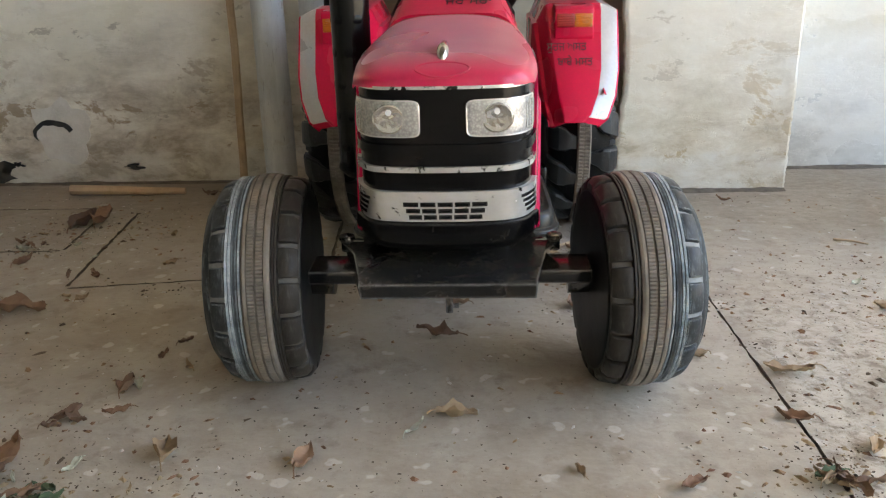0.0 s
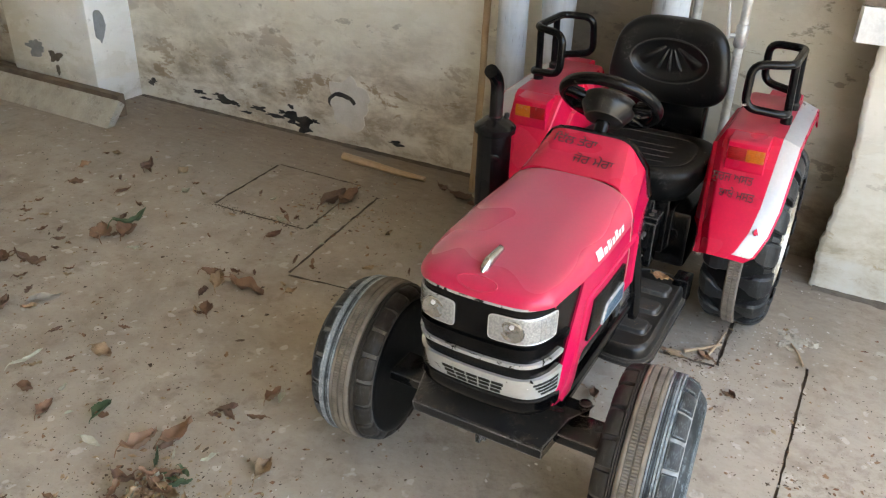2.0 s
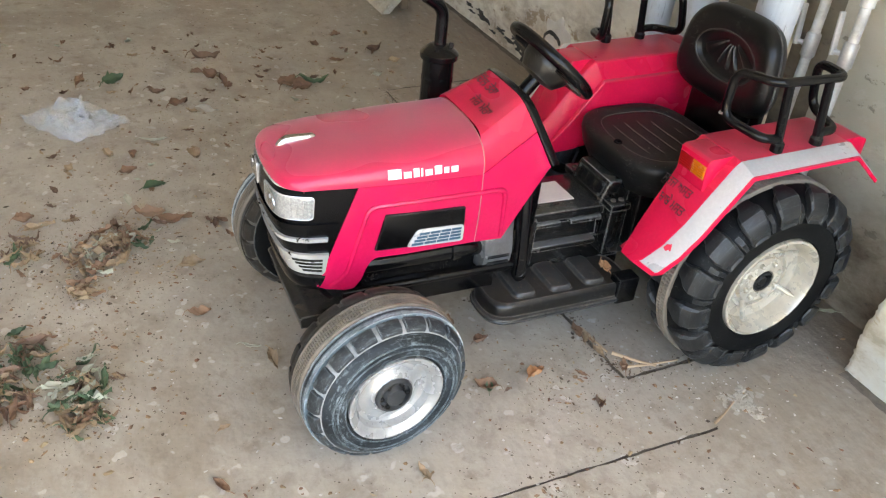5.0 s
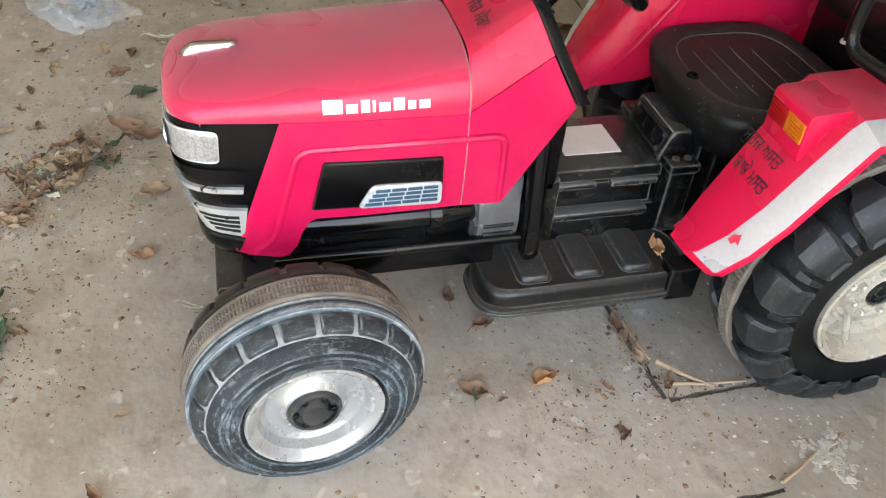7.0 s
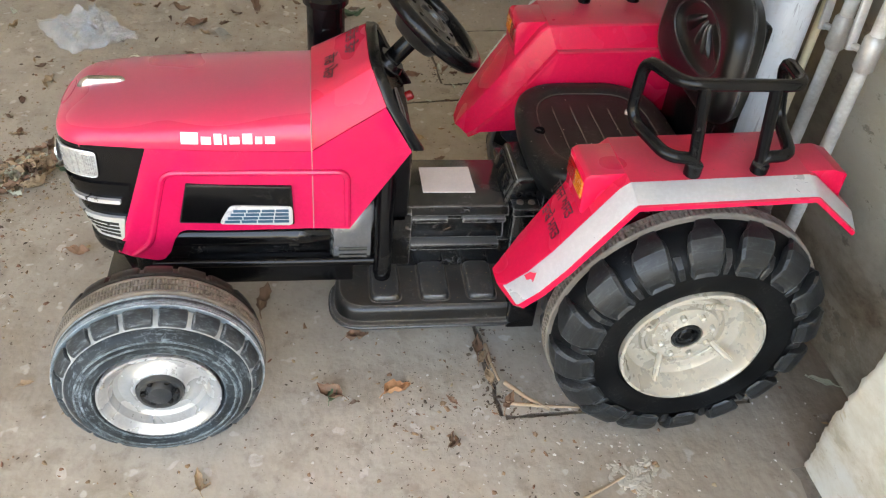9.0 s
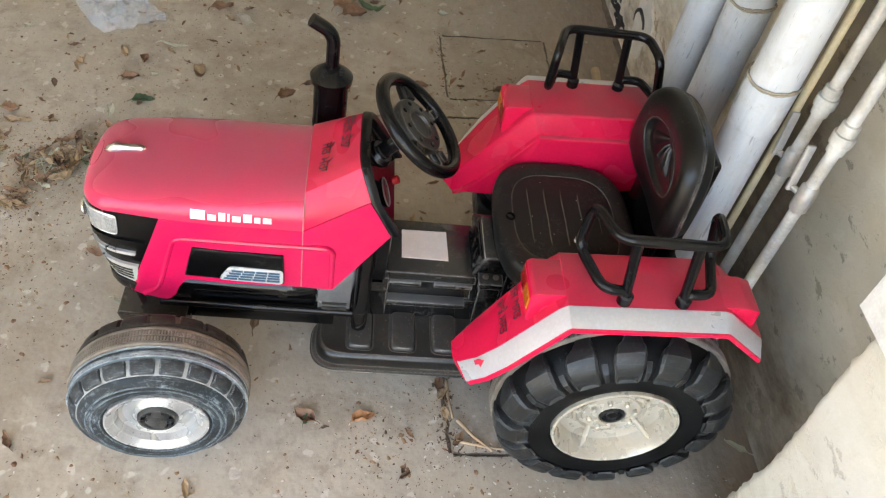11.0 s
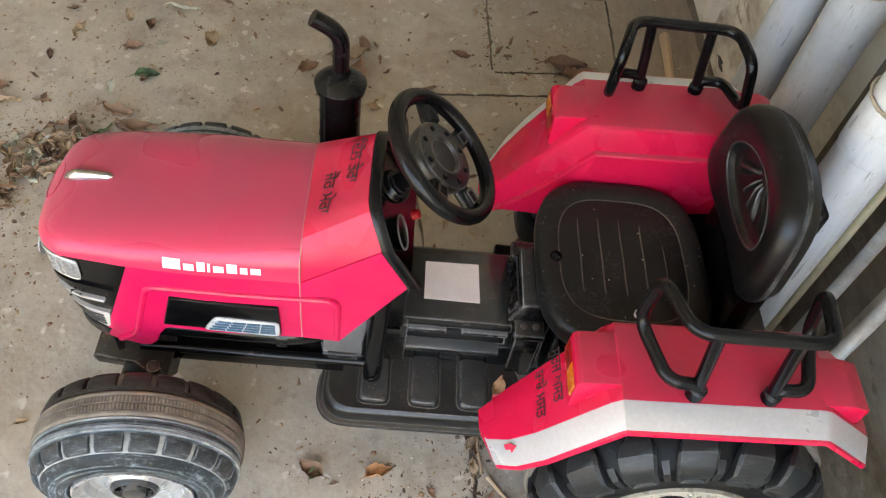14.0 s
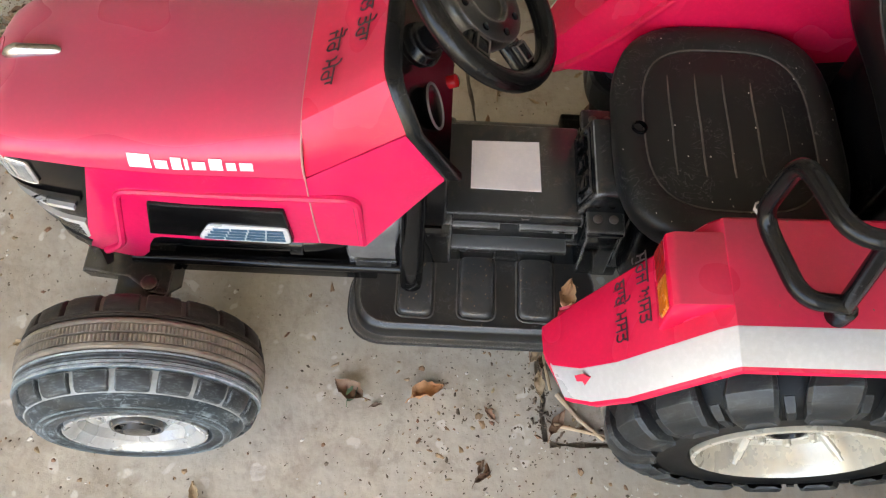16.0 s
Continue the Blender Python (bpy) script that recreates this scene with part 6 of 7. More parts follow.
# ---------------------------------------------------------------- lettering
def lettering(body, size, m, parent, name="lettering"):
    cu = bpy.data.curves.new(name, 'FONT')
    cu.body = body
    cu.size = size
    cu.extrude = 0.00025
    tmp = new("tmp_text", cu)
    me = bpy.data.meshes.new_from_object(tmp.evaluated_get(bpy.context.evaluated_depsgraph_get()))
    bpy.data.objects.remove(tmp)
    bpy.data.curves.remove(cu)
    me.materials.clear()
    me.materials.append(INK)
    ob = new(name, me)
    ob.parent = parent
    ob.matrix_basis = m
    return tagged(ob, "black handwritten Gurmukhi lettering")


cowl = [o for o in tractor.children if o.name == "cowl"][0]
tilt = math.degrees(math.atan2(0.0485, 0.0838))
lettering("\u0a3f\u0a26\u0a71\u0a32 \u0a24\u0a47\u0a30\u0a3e", 0.0265, pose(-0.062, 0.2920, 0.5517, tilt, 0, -3), cowl)
lettering("\u0a1c\u0a4b\u0a30 \u0a2e\u0a47\u0a30\u0a3e", 0.0265, pose(-0.010, 0.2585, 0.5327, tilt, 0, -3), cowl)
for body, x, s, size in (("\u0a38\u0a41\u0a30\u0a1c \u0a05\u0a38\u0a24", 0.184, 0.52, 0.0205), ("\u0a2c\u0a3e\u0a2c\u0a47 \u0a2e\u0a38\u0a24", 0.205, 0.33, 0.0205)):
    lettering(body, size, slope_pose(1, x, s) @ pose(0, 0, 0.0016) @ Matrix.Diagonal((1.0, 1.3, 1.0, 1.0)), fenders[1])

# chipped paint at the foot of the stripe
for sx in (1,):
    bm = bmesh.new()
    pts = [(-0.013, -0.007), (-0.009, 0.002), (-0.003, 0.004), (0.002, 0.010), (0.012, 0.013), (0.009, 0.006), (0.013, 0.001), (0.005, -0.002), (0.004, -0.009), (-0.002, -0.006), (-0.006, -0.011)]
    slab(bm, pts, 0.0, 0.0008)
    a, b = Vector((0.556, 0.345)), Vector((0.640, 0.503))
    part("paint_chip", bm, RED_BARE, fenders[sx], m=pose(sx * 0.2985, 0.5530, 0.3470, math.degrees(math.atan2(b.y - a.y, b.x - a.x)), 22 * sx, 60))


# ---------------------------------------------------------------- fallen leaves and litter
def leaf_material(name, c1, c2, c3):
    m, nt, bsdf = nodes_of(name)
    co = nt.nodes.new("ShaderNodeTexCoord").outputs["Object"]
    info = nt.nodes.new("ShaderNodeObjectInfo").outputs["Random"]
    c = mix(nt, ramp(nt, noise_tex(nt, co, 70, 5, 0.7), 0.35, 0.7), c1, c2)
    c = mix(nt, ramp(nt, info, 0, 1, 0.0, 0.7), c, c3)
    nt.links.new(c, bsdf.inputs["Base Color"])
    bsdf.inputs["Roughness"].default_value = 0.75
    bump(nt, bsdf, noise_tex(nt, co, 180, 3, 0.6), 0.4, 0.001)
    return m


BROWN = leaf_material("brown_leaf", (0.24, 0.135, 0.08), (0.135, 0.07, 0.042), (0.31, 0.19, 0.115))
TAN = leaf_material("tan_leaf", (0.37, 0.26, 0.155), (0.23, 0.15, 0.085), (0.43, 0.32, 0.20))
DARKL = leaf_material("dark_leaf", (0.17, 0.10, 0.065), (0.095, 0.055, 0.038), (0.24, 0.15, 0.095))
GREENL = leaf_material("green_leaf", (0.055, 0.10, 0.045), (0.035, 0.065, 0.03), (0.12, 0.17, 0.09))
ORANGEL = leaf_material("orange_leaf", (0.52, 0.27, 0.13), (0.36, 0.16, 0.07), (0.58, 0.36, 0.20))
PALEL = leaf_material("pale_leaf", (0.50, 0.49, 0.40), (0.38, 0.38, 0.28), (0.45, 0.46, 0.33))
LEAF_LABEL = {"brown_leaf": "curled dry brown leaf", "tan_leaf": "dry tan leaf, curled", "dark_leaf": "dark rotten leaf", "green_leaf": "small wilted green leaf", "pale_leaf": "pale faded leaf", "orange_leaf": "dry orange-brown leaf, cupped"}


def leaf(x, y, length, turn, mat, seed, z=0.0, wide=0.36, curl=1.15, where="lying on the concrete floor", tilt=0.0, store=None):
    """One fallen leaf: a pointed blade, cupped along its rib and curled along its length, with a stalk."""
    rng = random.Random(seed)
    n, k = 11, 7
    bend = rng.uniform(0.4, 1.7) * curl
    cup = rng.uniform(0.4, 1.6) * curl
    twist = rng.uniform(-0.7, 0.7) * curl
    rows = []
    for i in range(n):
        s = i / (n - 1)
        w = length * wide * 0.5 * (math.sin(math.pi * s ** 0.85) ** 0.8 if 0 < s < 1 else 0.02) * rng.uniform(0.80, 1.15)
        yy = length * (s - 0.5)
        zz = length * 0.16 * bend * (2 * s - 1) ** 2
        row = []
        for j in range(k):
            q = 2 * j / (k - 1) - 1
            a = twist * (s - 0.5)
            px, pz = w * q, w * cup * q * q * 0.9 + rng.uniform(-1, 1) * length * 0.012
            row.append((px * math.cos(a) - pz * math.sin(a) + rng.uniform(-1, 1) * length * 0.02, yy + rng.uniform(-1, 1) * length * 0.02, zz + px * math.sin(a) + pz * math.cos(a) + length * 0.16 * curl * noise.noise(Vector((seed * 1.7 + q * 1.6, s * 5.0, 0.5)))))
        rows.append(row)
    bm = bmesh.new()
    up, _ = grid(bm, rows)
    dn, _ = grid(bm, [[(px, py, pz - 0.0007) for px, py, pz in row] for row in rows])
    for i in range(n - 1):
        for j in (0, k - 1):
            bm.faces.new((up[i][j], up[i + 1][j], dn[i + 1][j], dn[i][j]))
    st = [(0, -length * 0.5, length * 0.16 * bend), (length * 0.03, -length * 0.62, length * 0.12 * bend), (length * 0.08, -length * 0.72, length * 0.02)]
    tube(bm, st, length * 0.012 + 0.0003, 5)
    m = pose(0, 0, 0, rng.uniform(-8, 8) + tilt, rng.uniform(-14, 14), turn)
    bmesh.ops.transform(bm, matrix=m, verts=bm.verts)
    low = min(v.co.z for v in bm.verts)
    bmesh.ops.translate(bm, vec=(0, 0, -low + 0.0004), verts=bm.verts)
    if store is not None:
        bm.verts.index_update()
        base = len(store[0])
        store[0].extend((v.co.x + x, v.co.y + y, v.co.z + z) for v in bm.verts)
        store[1].extend([base + v.index for v in f.verts] for f in bm.faces)
        store[2].extend([mat] * len(bm.faces))
        bm.free()
        return None
    ob = mesh_object("fallen_leaf", bm, mat, 60)
    ob.matrix_basis = pose(x, y, z)
    return tagged(ob, LEAF_LABEL[mat.name] + " " + where, "leaf", "fallen leaves")


FAR_WEST_LEAVES = [
    (-1.799, 0.569, 0.046, 341, BROWN, 0.50), (-1.705, 0.458, 0.062, 290, DARKL, 0.40), (-1.635, 0.032, 0.113, 338, DARKL, 0.36), (-1.612, 0.669, 0.093, 29, DARKL, 0.50), (-1.533, 0.494, 0.059, 354, BROWN, 0.35), (-1.504, -0.023, 0.047, 4, DARKL, 0.50),
    (-1.493, 0.707, 0.058, 11, TAN, 0.60), (-1.462, 0.019, 0.079, 290, BROWN, 0.60), (-1.380, 0.050, 0.106, 284, DARKL, 0.30), (-1.360, 0.262, 0.100, 44, BROWN, 0.70), (-1.356, -0.176, 0.064, 340, DARKL, 0.50), (-1.342, 0.352, 0.112, 343, GREENL, 0.30),
    (-1.340, -0.007, 0.039, 343, DARKL, 0.40), (-1.295, 0.295, 0.100, 29, BROWN, 0.60), (-1.253, -0.122, 0.081, 32, BROWN, 0.50), (-1.059, -0.121, 0.035, 334, DARKL, 0.40),
]
WEST_LEAVES = [
    (-1.017, -0.226, 0.084, 356, PALEL, 0.15), (-0.952, -0.354, 0.055, 294, TAN, 0.40), (-0.943, 0.512, 0.057, 340, BROWN, 0.40), (-0.942, 0.794, 0.125, 352, DARKL, 0.45), (-0.928, 0.257, 0.071, 290, BROWN, 0.40), (-0.927, -0.296, 0.049, 277, BROWN, 0.50),
    (-0.906, 0.827, 0.104, 0, BROWN, 0.50), (-0.892, 0.180, 0.043, 14, DARKL, 0.50), (-0.891, 0.229, 0.088, 32, TAN, 0.50), (-0.889, -0.131, 0.069, 266, TAN, 0.60), (-0.889, -0.464, 0.048, 250, TAN, 0.50), (-0.839, -0.316, 0.054, 15, BROWN, 0.50),
    (-0.826, 0.120, 0.070, 41, BROWN, 0.50), (-0.813, 0.250, 0.125, 268, BROWN, 0.35), (-0.781, -0.503, 0.046, 285, DARKL, 0.40), (-0.742, -0.259, 0.067, 12, GREENL, 0.40),
]
MID_WEST_LEAVES = [
    (-0.733, -0.268, 0.047, 275, BROWN, 0.40), (-0.711, 0.298, 0.039, 344, TAN, 0.50), (-0.686, -0.333, 0.054, 275, PALEL, 0.40), (-0.647, -0.574, 0.052, 357, BROWN, 0.60), (-0.603, -0.539, 0.079, 354, TAN, 0.30), (-0.600, -0.291, 0.082, 346, BROWN, 0.40),
    (-0.573, -0.646, 0.051, 26, TAN, 0.60), (-0.561, -0.235, 0.094, 2, BROWN, 0.45), (-0.533, -0.567, 0.057, 342, TAN, 0.45), (-0.532, -0.126, 0.050, 314, DARKL, 0.40), (-0.478, -0.047, 0.051, 357, BROWN, 0.50), (-0.356, -0.225, 0.066, 10, TAN, 0.50),
    (-0.172, -0.239, 0.055, 348, BROWN, 0.45), (-0.036, -0.159, 0.047, 328, PALEL, 0.30), (0.019, -0.126, 0.064, 273, TAN, 0.35),
]
MIDDLE_LEAVES = [
    (-1.49, -0.40, 0.09, 70, BROWN, 0.36), (-1.46, -0.30, 0.10, 40, GREENL, 0.36), (-0.70, 1.06, 0.07, 60, DARKL, 0.36), (-0.62, 1.03, 0.09, 85, DARKL, 0.36), (-0.55, 1.00, 0.06, 100, BROWN, 0.36), (-0.02, 0.135, 0.08, 80, DARKL, 0.36),
    (0.16, 0.55, 0.04, 80, BROWN, 0.36), (0.173, -0.255, 0.030, 20, TAN, 0.36), (0.20, 1.12, 0.05, 40, DARKL, 0.36), (0.20, 0.545, 0.045, 95, TAN, 0.36), 
    (0.245, 0.30, 0.02, 10, DARKL, 0.36), (0.246, 1.178, 0.06, 140, PALEL, 0.36),
]
UNDER_LEAVES = [
    (0.090, 0.310, 0.052, 20, BROWN, 0.45), (0.012, 0.269, 0.045, 80, DARKL, 0.50), (0.222, 0.376, 0.058, 25, ORANGEL, 0.55), (0.223, 0.257, 0.055, 150, BROWN, 0.60),
    (0.228, 0.264, 0.034, 60, GREENL, 0.50), (0.127, 0.534, 0.055, 80, BROWN, 0.40), (0.346, 0.462, 0.034, 40, DARKL, 0.35), (0.150, 0.540, 0.040, 60, TAN, 0.45),
]
EAST_LEAVES = [
    (0.25, 0.47, 0.03, 130, BROWN, 0.36), (0.26, 0.57, 0.05, 60, BROWN, 0.36), (0.303, -0.284, 0.045, 120, BROWN, 0.36), (0.33, 0.46, 0.025, 70, DARKL, 0.36), (0.389, 0.054, 0.045, 100, TAN, 0.36), (0.398, 0.060, 0.028, 20, TAN, 0.36),
    (0.469, -0.265, 0.05, 110, GREENL, 0.36), (0.475, -0.131, 0.055, 60, BROWN, 0.36), (0.515, -0.002, 0.08, 75, TAN, 0.36), (0.550, -0.204, 0.055, 150, TAN, 0.36), (0.685, 0.945, 0.04, 60, BROWN, 0.36), (0.768, 0.241, 0.05, 100, TAN, 0.36),
    (0.772, 0.363, 0.045, 135, PALEL, 0.36),
]
SINGLE = UNDER_LEAVES + FAR_WEST_LEAVES + WEST_LEAVES + MID_WEST_LEAVES + MIDDLE_LEAVES + EAST_LEAVES
for i, (x, y, ln, turn, mt, wide) in enumerate(SINGLE):
    leaf(x, y, ln * 0.9, turn, mt, 100 + i, wide=wide, curl=0.5 if mt is PALEL else 1.0)
leaf(0.130, 0.563, 0.046, 75, ORANGEL, 90, wide=0.5, z=0.1745, where="resting on the black footboard")

LOOSE = ([], [], [])
# small leaves blown all over that side of the porch
rng = random.Random(321)
for k in range(150):
    x, y = rng.uniform(-1.9, -0.28), rng.uniform(-0.75, 0.75)
    leaf(x, y, rng.uniform(0.016, 0.040), rng.uniform(0, 360), (BROWN, TAN, DARKL, TAN, PALEL, BROWN, DARKL)[k % 7], 3000 + k, wide=rng.uniform(0.2, 0.45), store=LOOSE)

HEAPS = [(-0.46, -0.405, 0.10, 26, (TAN, PALEL, TAN, DARKL, TAN, BROWN)), (-0.02, -0.475, 0.08, 20, (PALEL, GREENL, TAN, PALEL, DARKL)), (-0.115, -0.595, 0.09, 20, (GREENL, DARKL, GREENL, TAN)), (0.075, -0.48, 0.06, 12, (TAN, BROWN, GREENL)),
         (-0.03, -0.625, 0.08, 14, (BROWN, DARKL, TAN)), (-0.50, -0.33, 0.05, 5, (GREENL, BROWN, PALEL)), (-0.50, -0.575, 0.06, 7, (TAN, DARKL, TAN, GREENL)), (-0.32, -0.465, 0.035, 5, (BROWN, TAN)), (0.50, -0.27, 0.05, 2, (TAN, DARKL))]
for h, (cx, cy, rad, cnt, mats) in enumerate(HEAPS):
    rng = random.Random(500 + h)
    for k in range(int(cnt * 2)):
        a, r = rng.uniform(0, 6.283), rad * rng.uniform(0, 1) ** 0.7
        leaf(cx + r * math.cos(a), cy + 0.8 * r * math.sin(a), rng.uniform(0.025, 0.065), rng.uniform(0, 360), mats[k % len(mats)], 1000 + 100 * h + k, z=rng.uniform(0, 0.008), wide=rng.uniform(0.14, 0.34), where="in a swept heap on the floor", store=LOOSE if k >= cnt else None)

me = bpy.data.meshes.new("leaf_litter")
me.from_pydata(LOOSE[0], [], LOOSE[1])
for mt in (BROWN, TAN, DARKL, GREENL, PALEL):
    me.materials.append(mt)
order = [BROWN, TAN, DARKL, GREENL, PALEL]
for p, mt in zip(me.polygons, LOOSE[2]):
    p.material_index = order.index(mt)
    p.use_smooth = True
tagged(new("leaf_litter", me), "small dry leaves and leaf scraps blown over the floor", "leaves", kind="stuff")


def litter(name, mat, count, seed, size, label, spots, gather=0.55):
    """Crumbs of soil, straw and leaf strewn over the floor."""
    rng = random.Random(seed)
    verts, faces = [], []
    made = 0
    while made < count:
        if rng.random() < gather:
            cx, cy, rad = spots[int(rng.random() * len(spots))]
            x, y = rng.gauss(cx, rad), rng.gauss(cy, rad)
        else:
            x, y = rng.uniform(-2.2, 1.3), rng.uniform(-0.95, 1.15)
        if y > 1.02 and x > 0.4 or y > 1.17:
            continue
        made += 1
        s = size * rng.uniform(0.3, 1.0) ** 1.5
        a = rng.uniform(0, 6.283)
        l, w, h = s * rng.uniform(0.7, 1.7), s * rng.uniform(0.5, 1.0), s * rng.uniform(0.25, 0.7)
        b = len(verts)
        c, d = math.cos(a), math.sin(a)
        ring = []
        for k in range(6):
            q = k * math.pi / 3 + rng.uniform(-0.35, 0.35)
            f = rng.uniform(0.45, 1.15)
            ring.append((l * f * math.cos(q), w * f * math.sin(q), 0.0))
        for px, py, pz in ring + [(rng.uniform(-0.3, 0.3) * l, rng.uniform(-0.3, 0.3) * w, h)]:
            verts.append((x + px * c - py * d, y + px * d + py * c, pz + 0.0002))
        faces += [(b + k, b + (k + 1) % 6, b + 6) for k in range(6)]
    me = bpy.data.meshes.new(name)
    me.from_pydata(verts, [], faces)
    me.materials.append(mat)
    return tagged(new(name, me), label, "litter", kind="stuff")


def crumb_material(name, c1, c2, c3):
    m, nt, bsdf = nodes_of(name)
    isl = nt.nodes.new("ShaderNodeNewGeometry").outputs["Random Per Island"]
    c = mix(nt, isl, c1, c2)
    co = nt.nodes.new("ShaderNodeTexCoord").outputs["Object"]
    c = mix(nt, ramp(nt, noise_tex(nt, co, 90, 2), 0.5, 0.7), c, c3)
    nt.links.new(c, bsdf.inputs["Base Color"])
    bsdf.inputs["Roughness"].default_value = 0.9
    return m


CRUMB = crumb_material("soil_crumbs", (0.06, 0.045, 0.03), (0.17, 0.12, 0.08), (0.10, 0.07, 0.045))
STRAW = crumb_material("straw_bits", (0.40, 0.30, 0.18), (0.22, 0.14, 0.08), (0.30, 0.25, 0.15))
CHIP = crumb_material("plaster_chips", (0.62, 0.58, 0.52), (0.48, 0.44, 0.38), (0.55, 0.52, 0.47))
SPOTS = [(0.70, 0.05, 0.16), (0.62, -0.25, 0.12), (-0.45, -0.42, 0.13), (-0.05, -0.52, 0.14), (-0.75, -0.25, 0.20), (-1.2, -0.1, 0.25), (0.75, 0.35, 0.15), (-0.25, -0.55, 0.2), (0.28, 0.45, 0.10), (-0.9, 0.75, 0.12), (0.56, -0.5, 0.15)]
litter("soil_crumbs", CRUMB, 11500, 11, 0.0025, "dark crumbs of soil strewn on the floor", SPOTS)
litter("soil_clods", CRUMB, 420, 12, 0.0072, "small dark clods and leaf scraps on the floor", SPOTS)
litter("straw_bits", STRAW, 650, 13, 0.0065, "bits of straw and leaf stalk on the floor", SPOTS)
SCRAP = crumb_material("leaf_scraps", (0.20, 0.10, 0.06), (0.34, 0.22, 0.12), (0.11, 0.06, 0.04))
litter("leaf_scraps", SCRAP, 1100, 16, 0.0078, "small torn scraps of dry leaf on the floor", SPOTS)
litter("plaster_chips", CHIP, 1300, 14, 0.0044, "pale plaster chips on the floor", SPOTS + [(0.70, -0.1, 0.12), (0.75, 0.1, 0.14), (0.66, -0.35, 0.12)] + [(0.43, 0.76, 0.05), (0.35, 1.1, 0.08), (0.32, 0.70, 0.10)])
HSPOTS = [(cx, cy, 0.8 * rad) for cx, cy, rad, cnt, mats in HEAPS]
litter("heap_soil", CRUMB, 1300, 17, 0.0030, "dark soil crumbs swept together with the leaves", HSPOTS, 1.0)
litter("heap_straw", STRAW, 420, 18, 0.0075, "straw and stalks swept together with the leaves", HSPOTS, 1.0)
GSPOTS = [(lerp(0.490, 0.474, k / 9), lerp(-0.9, 0.6, k / 9), 0.02) for k in range(10)] + [(-0.05 - 0.07 * k, 0.35, 0.015) for k in range(9)] + [(0.29, 0.58 + 0.04 * k, 0.012) for k in range(6)] + [(0.05 + 0.03 * k, 0.548, 0.012) for k in range(8)] + [(-1.24 + 0.04 * k, 0.585, 0.012) for k in range(9)]
litter("joint_dirt", CRUMB, 900, 15, 0.0045, "dirt and straw caught in the floor joints", GSPOTS, 0.85)


def bag_material():
    m, nt, bsdf = nodes_of("clear_plastic_bag")
    bsdf.inputs["Base Color"].default_value = (0.78, 0.83, 0.88, 1)
    bsdf.inputs["Roughness"].default_value = 0.18
    bsdf.inputs["Alpha"].default_value = 0.26
    bsdf.inputs["Specular IOR Level"].default_value = 0.8
    return m


def build_bag():
    rows = []
    for i in range(34):
        row = []
        for j in range(26):
            u, v = i / 33 - 0.5, j / 25 - 0.5
            p = Vector((u * 7, v * 7, 3.3))
            edge = max(0.0, 1 - (2 * max(abs(u), abs(v))) ** 3)
            h = abs(noise.noise(p)) * 0.075 + abs(noise.noise(p * 2.2)) * 0.028
            row.append((u * 0.25 + 0.03 * noise.noise(p * 0.9 + Vector((5, 1, 0))), v * 0.20 + 0.03 * noise.noise(p * 0.9 + Vector((1, 7, 0))), 0.003 + h * (0.25 + 0.75 * edge)))
        rows.append(row)
    bm = bmesh.new()
    grid(bm, rows)
    grid(bm, [[(x * 0.96, y * 0.96, 0.0015 + z * 0.25) for x, y, z in r] for r in rows])
    ob = mesh_object("plastic_bag", bm, bag_material(), 55)
    ob.matrix_basis = pose(-1.19, -0.43, 0, 0, 0, 35)
    return tagged(ob, "crumpled clear plastic bag on the floor", "plastic bag")


build_bag()
bm = bmesh.new()
grid(bm, [[(-0.032, -0.02, 0.002), (-0.01, -0.021, 0.010), (0.012, -0.02, 0.004), (0.034, -0.018, 0.012)], [(-0.030, 0.004, 0.006), (-0.008, 0.004, 0.016), (0.012, 0.004, 0.007), (0.034, 0.006, 0.016)], [(-0.028, 0.022, 0.001), (-0.006, 0.024, 0.009), (0.014, 0.023, 0.003), (0.032, 0.026, 0.006)]])
bmesh.ops.solidify(bm, geom=bm.faces[:], thickness=0.0008)
ob = mesh_object("paper_scrap", bm, surface("grubby_paper", (0.62, 0.60, 0.54), 0.8, dust=0.4))
ob.matrix_basis = pose(-1.20, -0.044, 0, 0, 0, 32) @ Matrix.Diagonal((1.22, 0.75, 1.0, 1.0))
tagged(ob, "folded grubby white paper scrap on the floor", "paper")


# marks on the wall
def patch_outline(cx, cz, rx, rz, seed, n=26, rough=0.25):
    rng = random.Random(seed)
    out = []
    for i in range(n):
        a = 2 * math.pi * i / n
        k = 1 + rough * (noise.noise(Vector((1.7 * math.cos(a), 1.7 * math.sin(a), seed))) * 1.6 + rng.uniform(-0.12, 0.12))
        out.append((cx + rx * k * math.cos(a), cz + rz * k * math.sin(a)))
    return out


def wall_patch(name, outline, y, depth, mat, label):
    bm = bmesh.new()
    a = [bm.verts.new((x, y, z)) for x, z in outline]
    b = [bm.verts.new((x, y - depth, z)) for x, z in outline]
    bm.faces.new(a)
    bm.faces.new(b[::-1])
    for i in range(len(a)):
        j = (i + 1) % len(a)
        bm.faces.new((a[i], a[j], b[j], b[i]))
    return tagged(mesh_object(name, bm, mat), label, "wall patch", kind="structure")


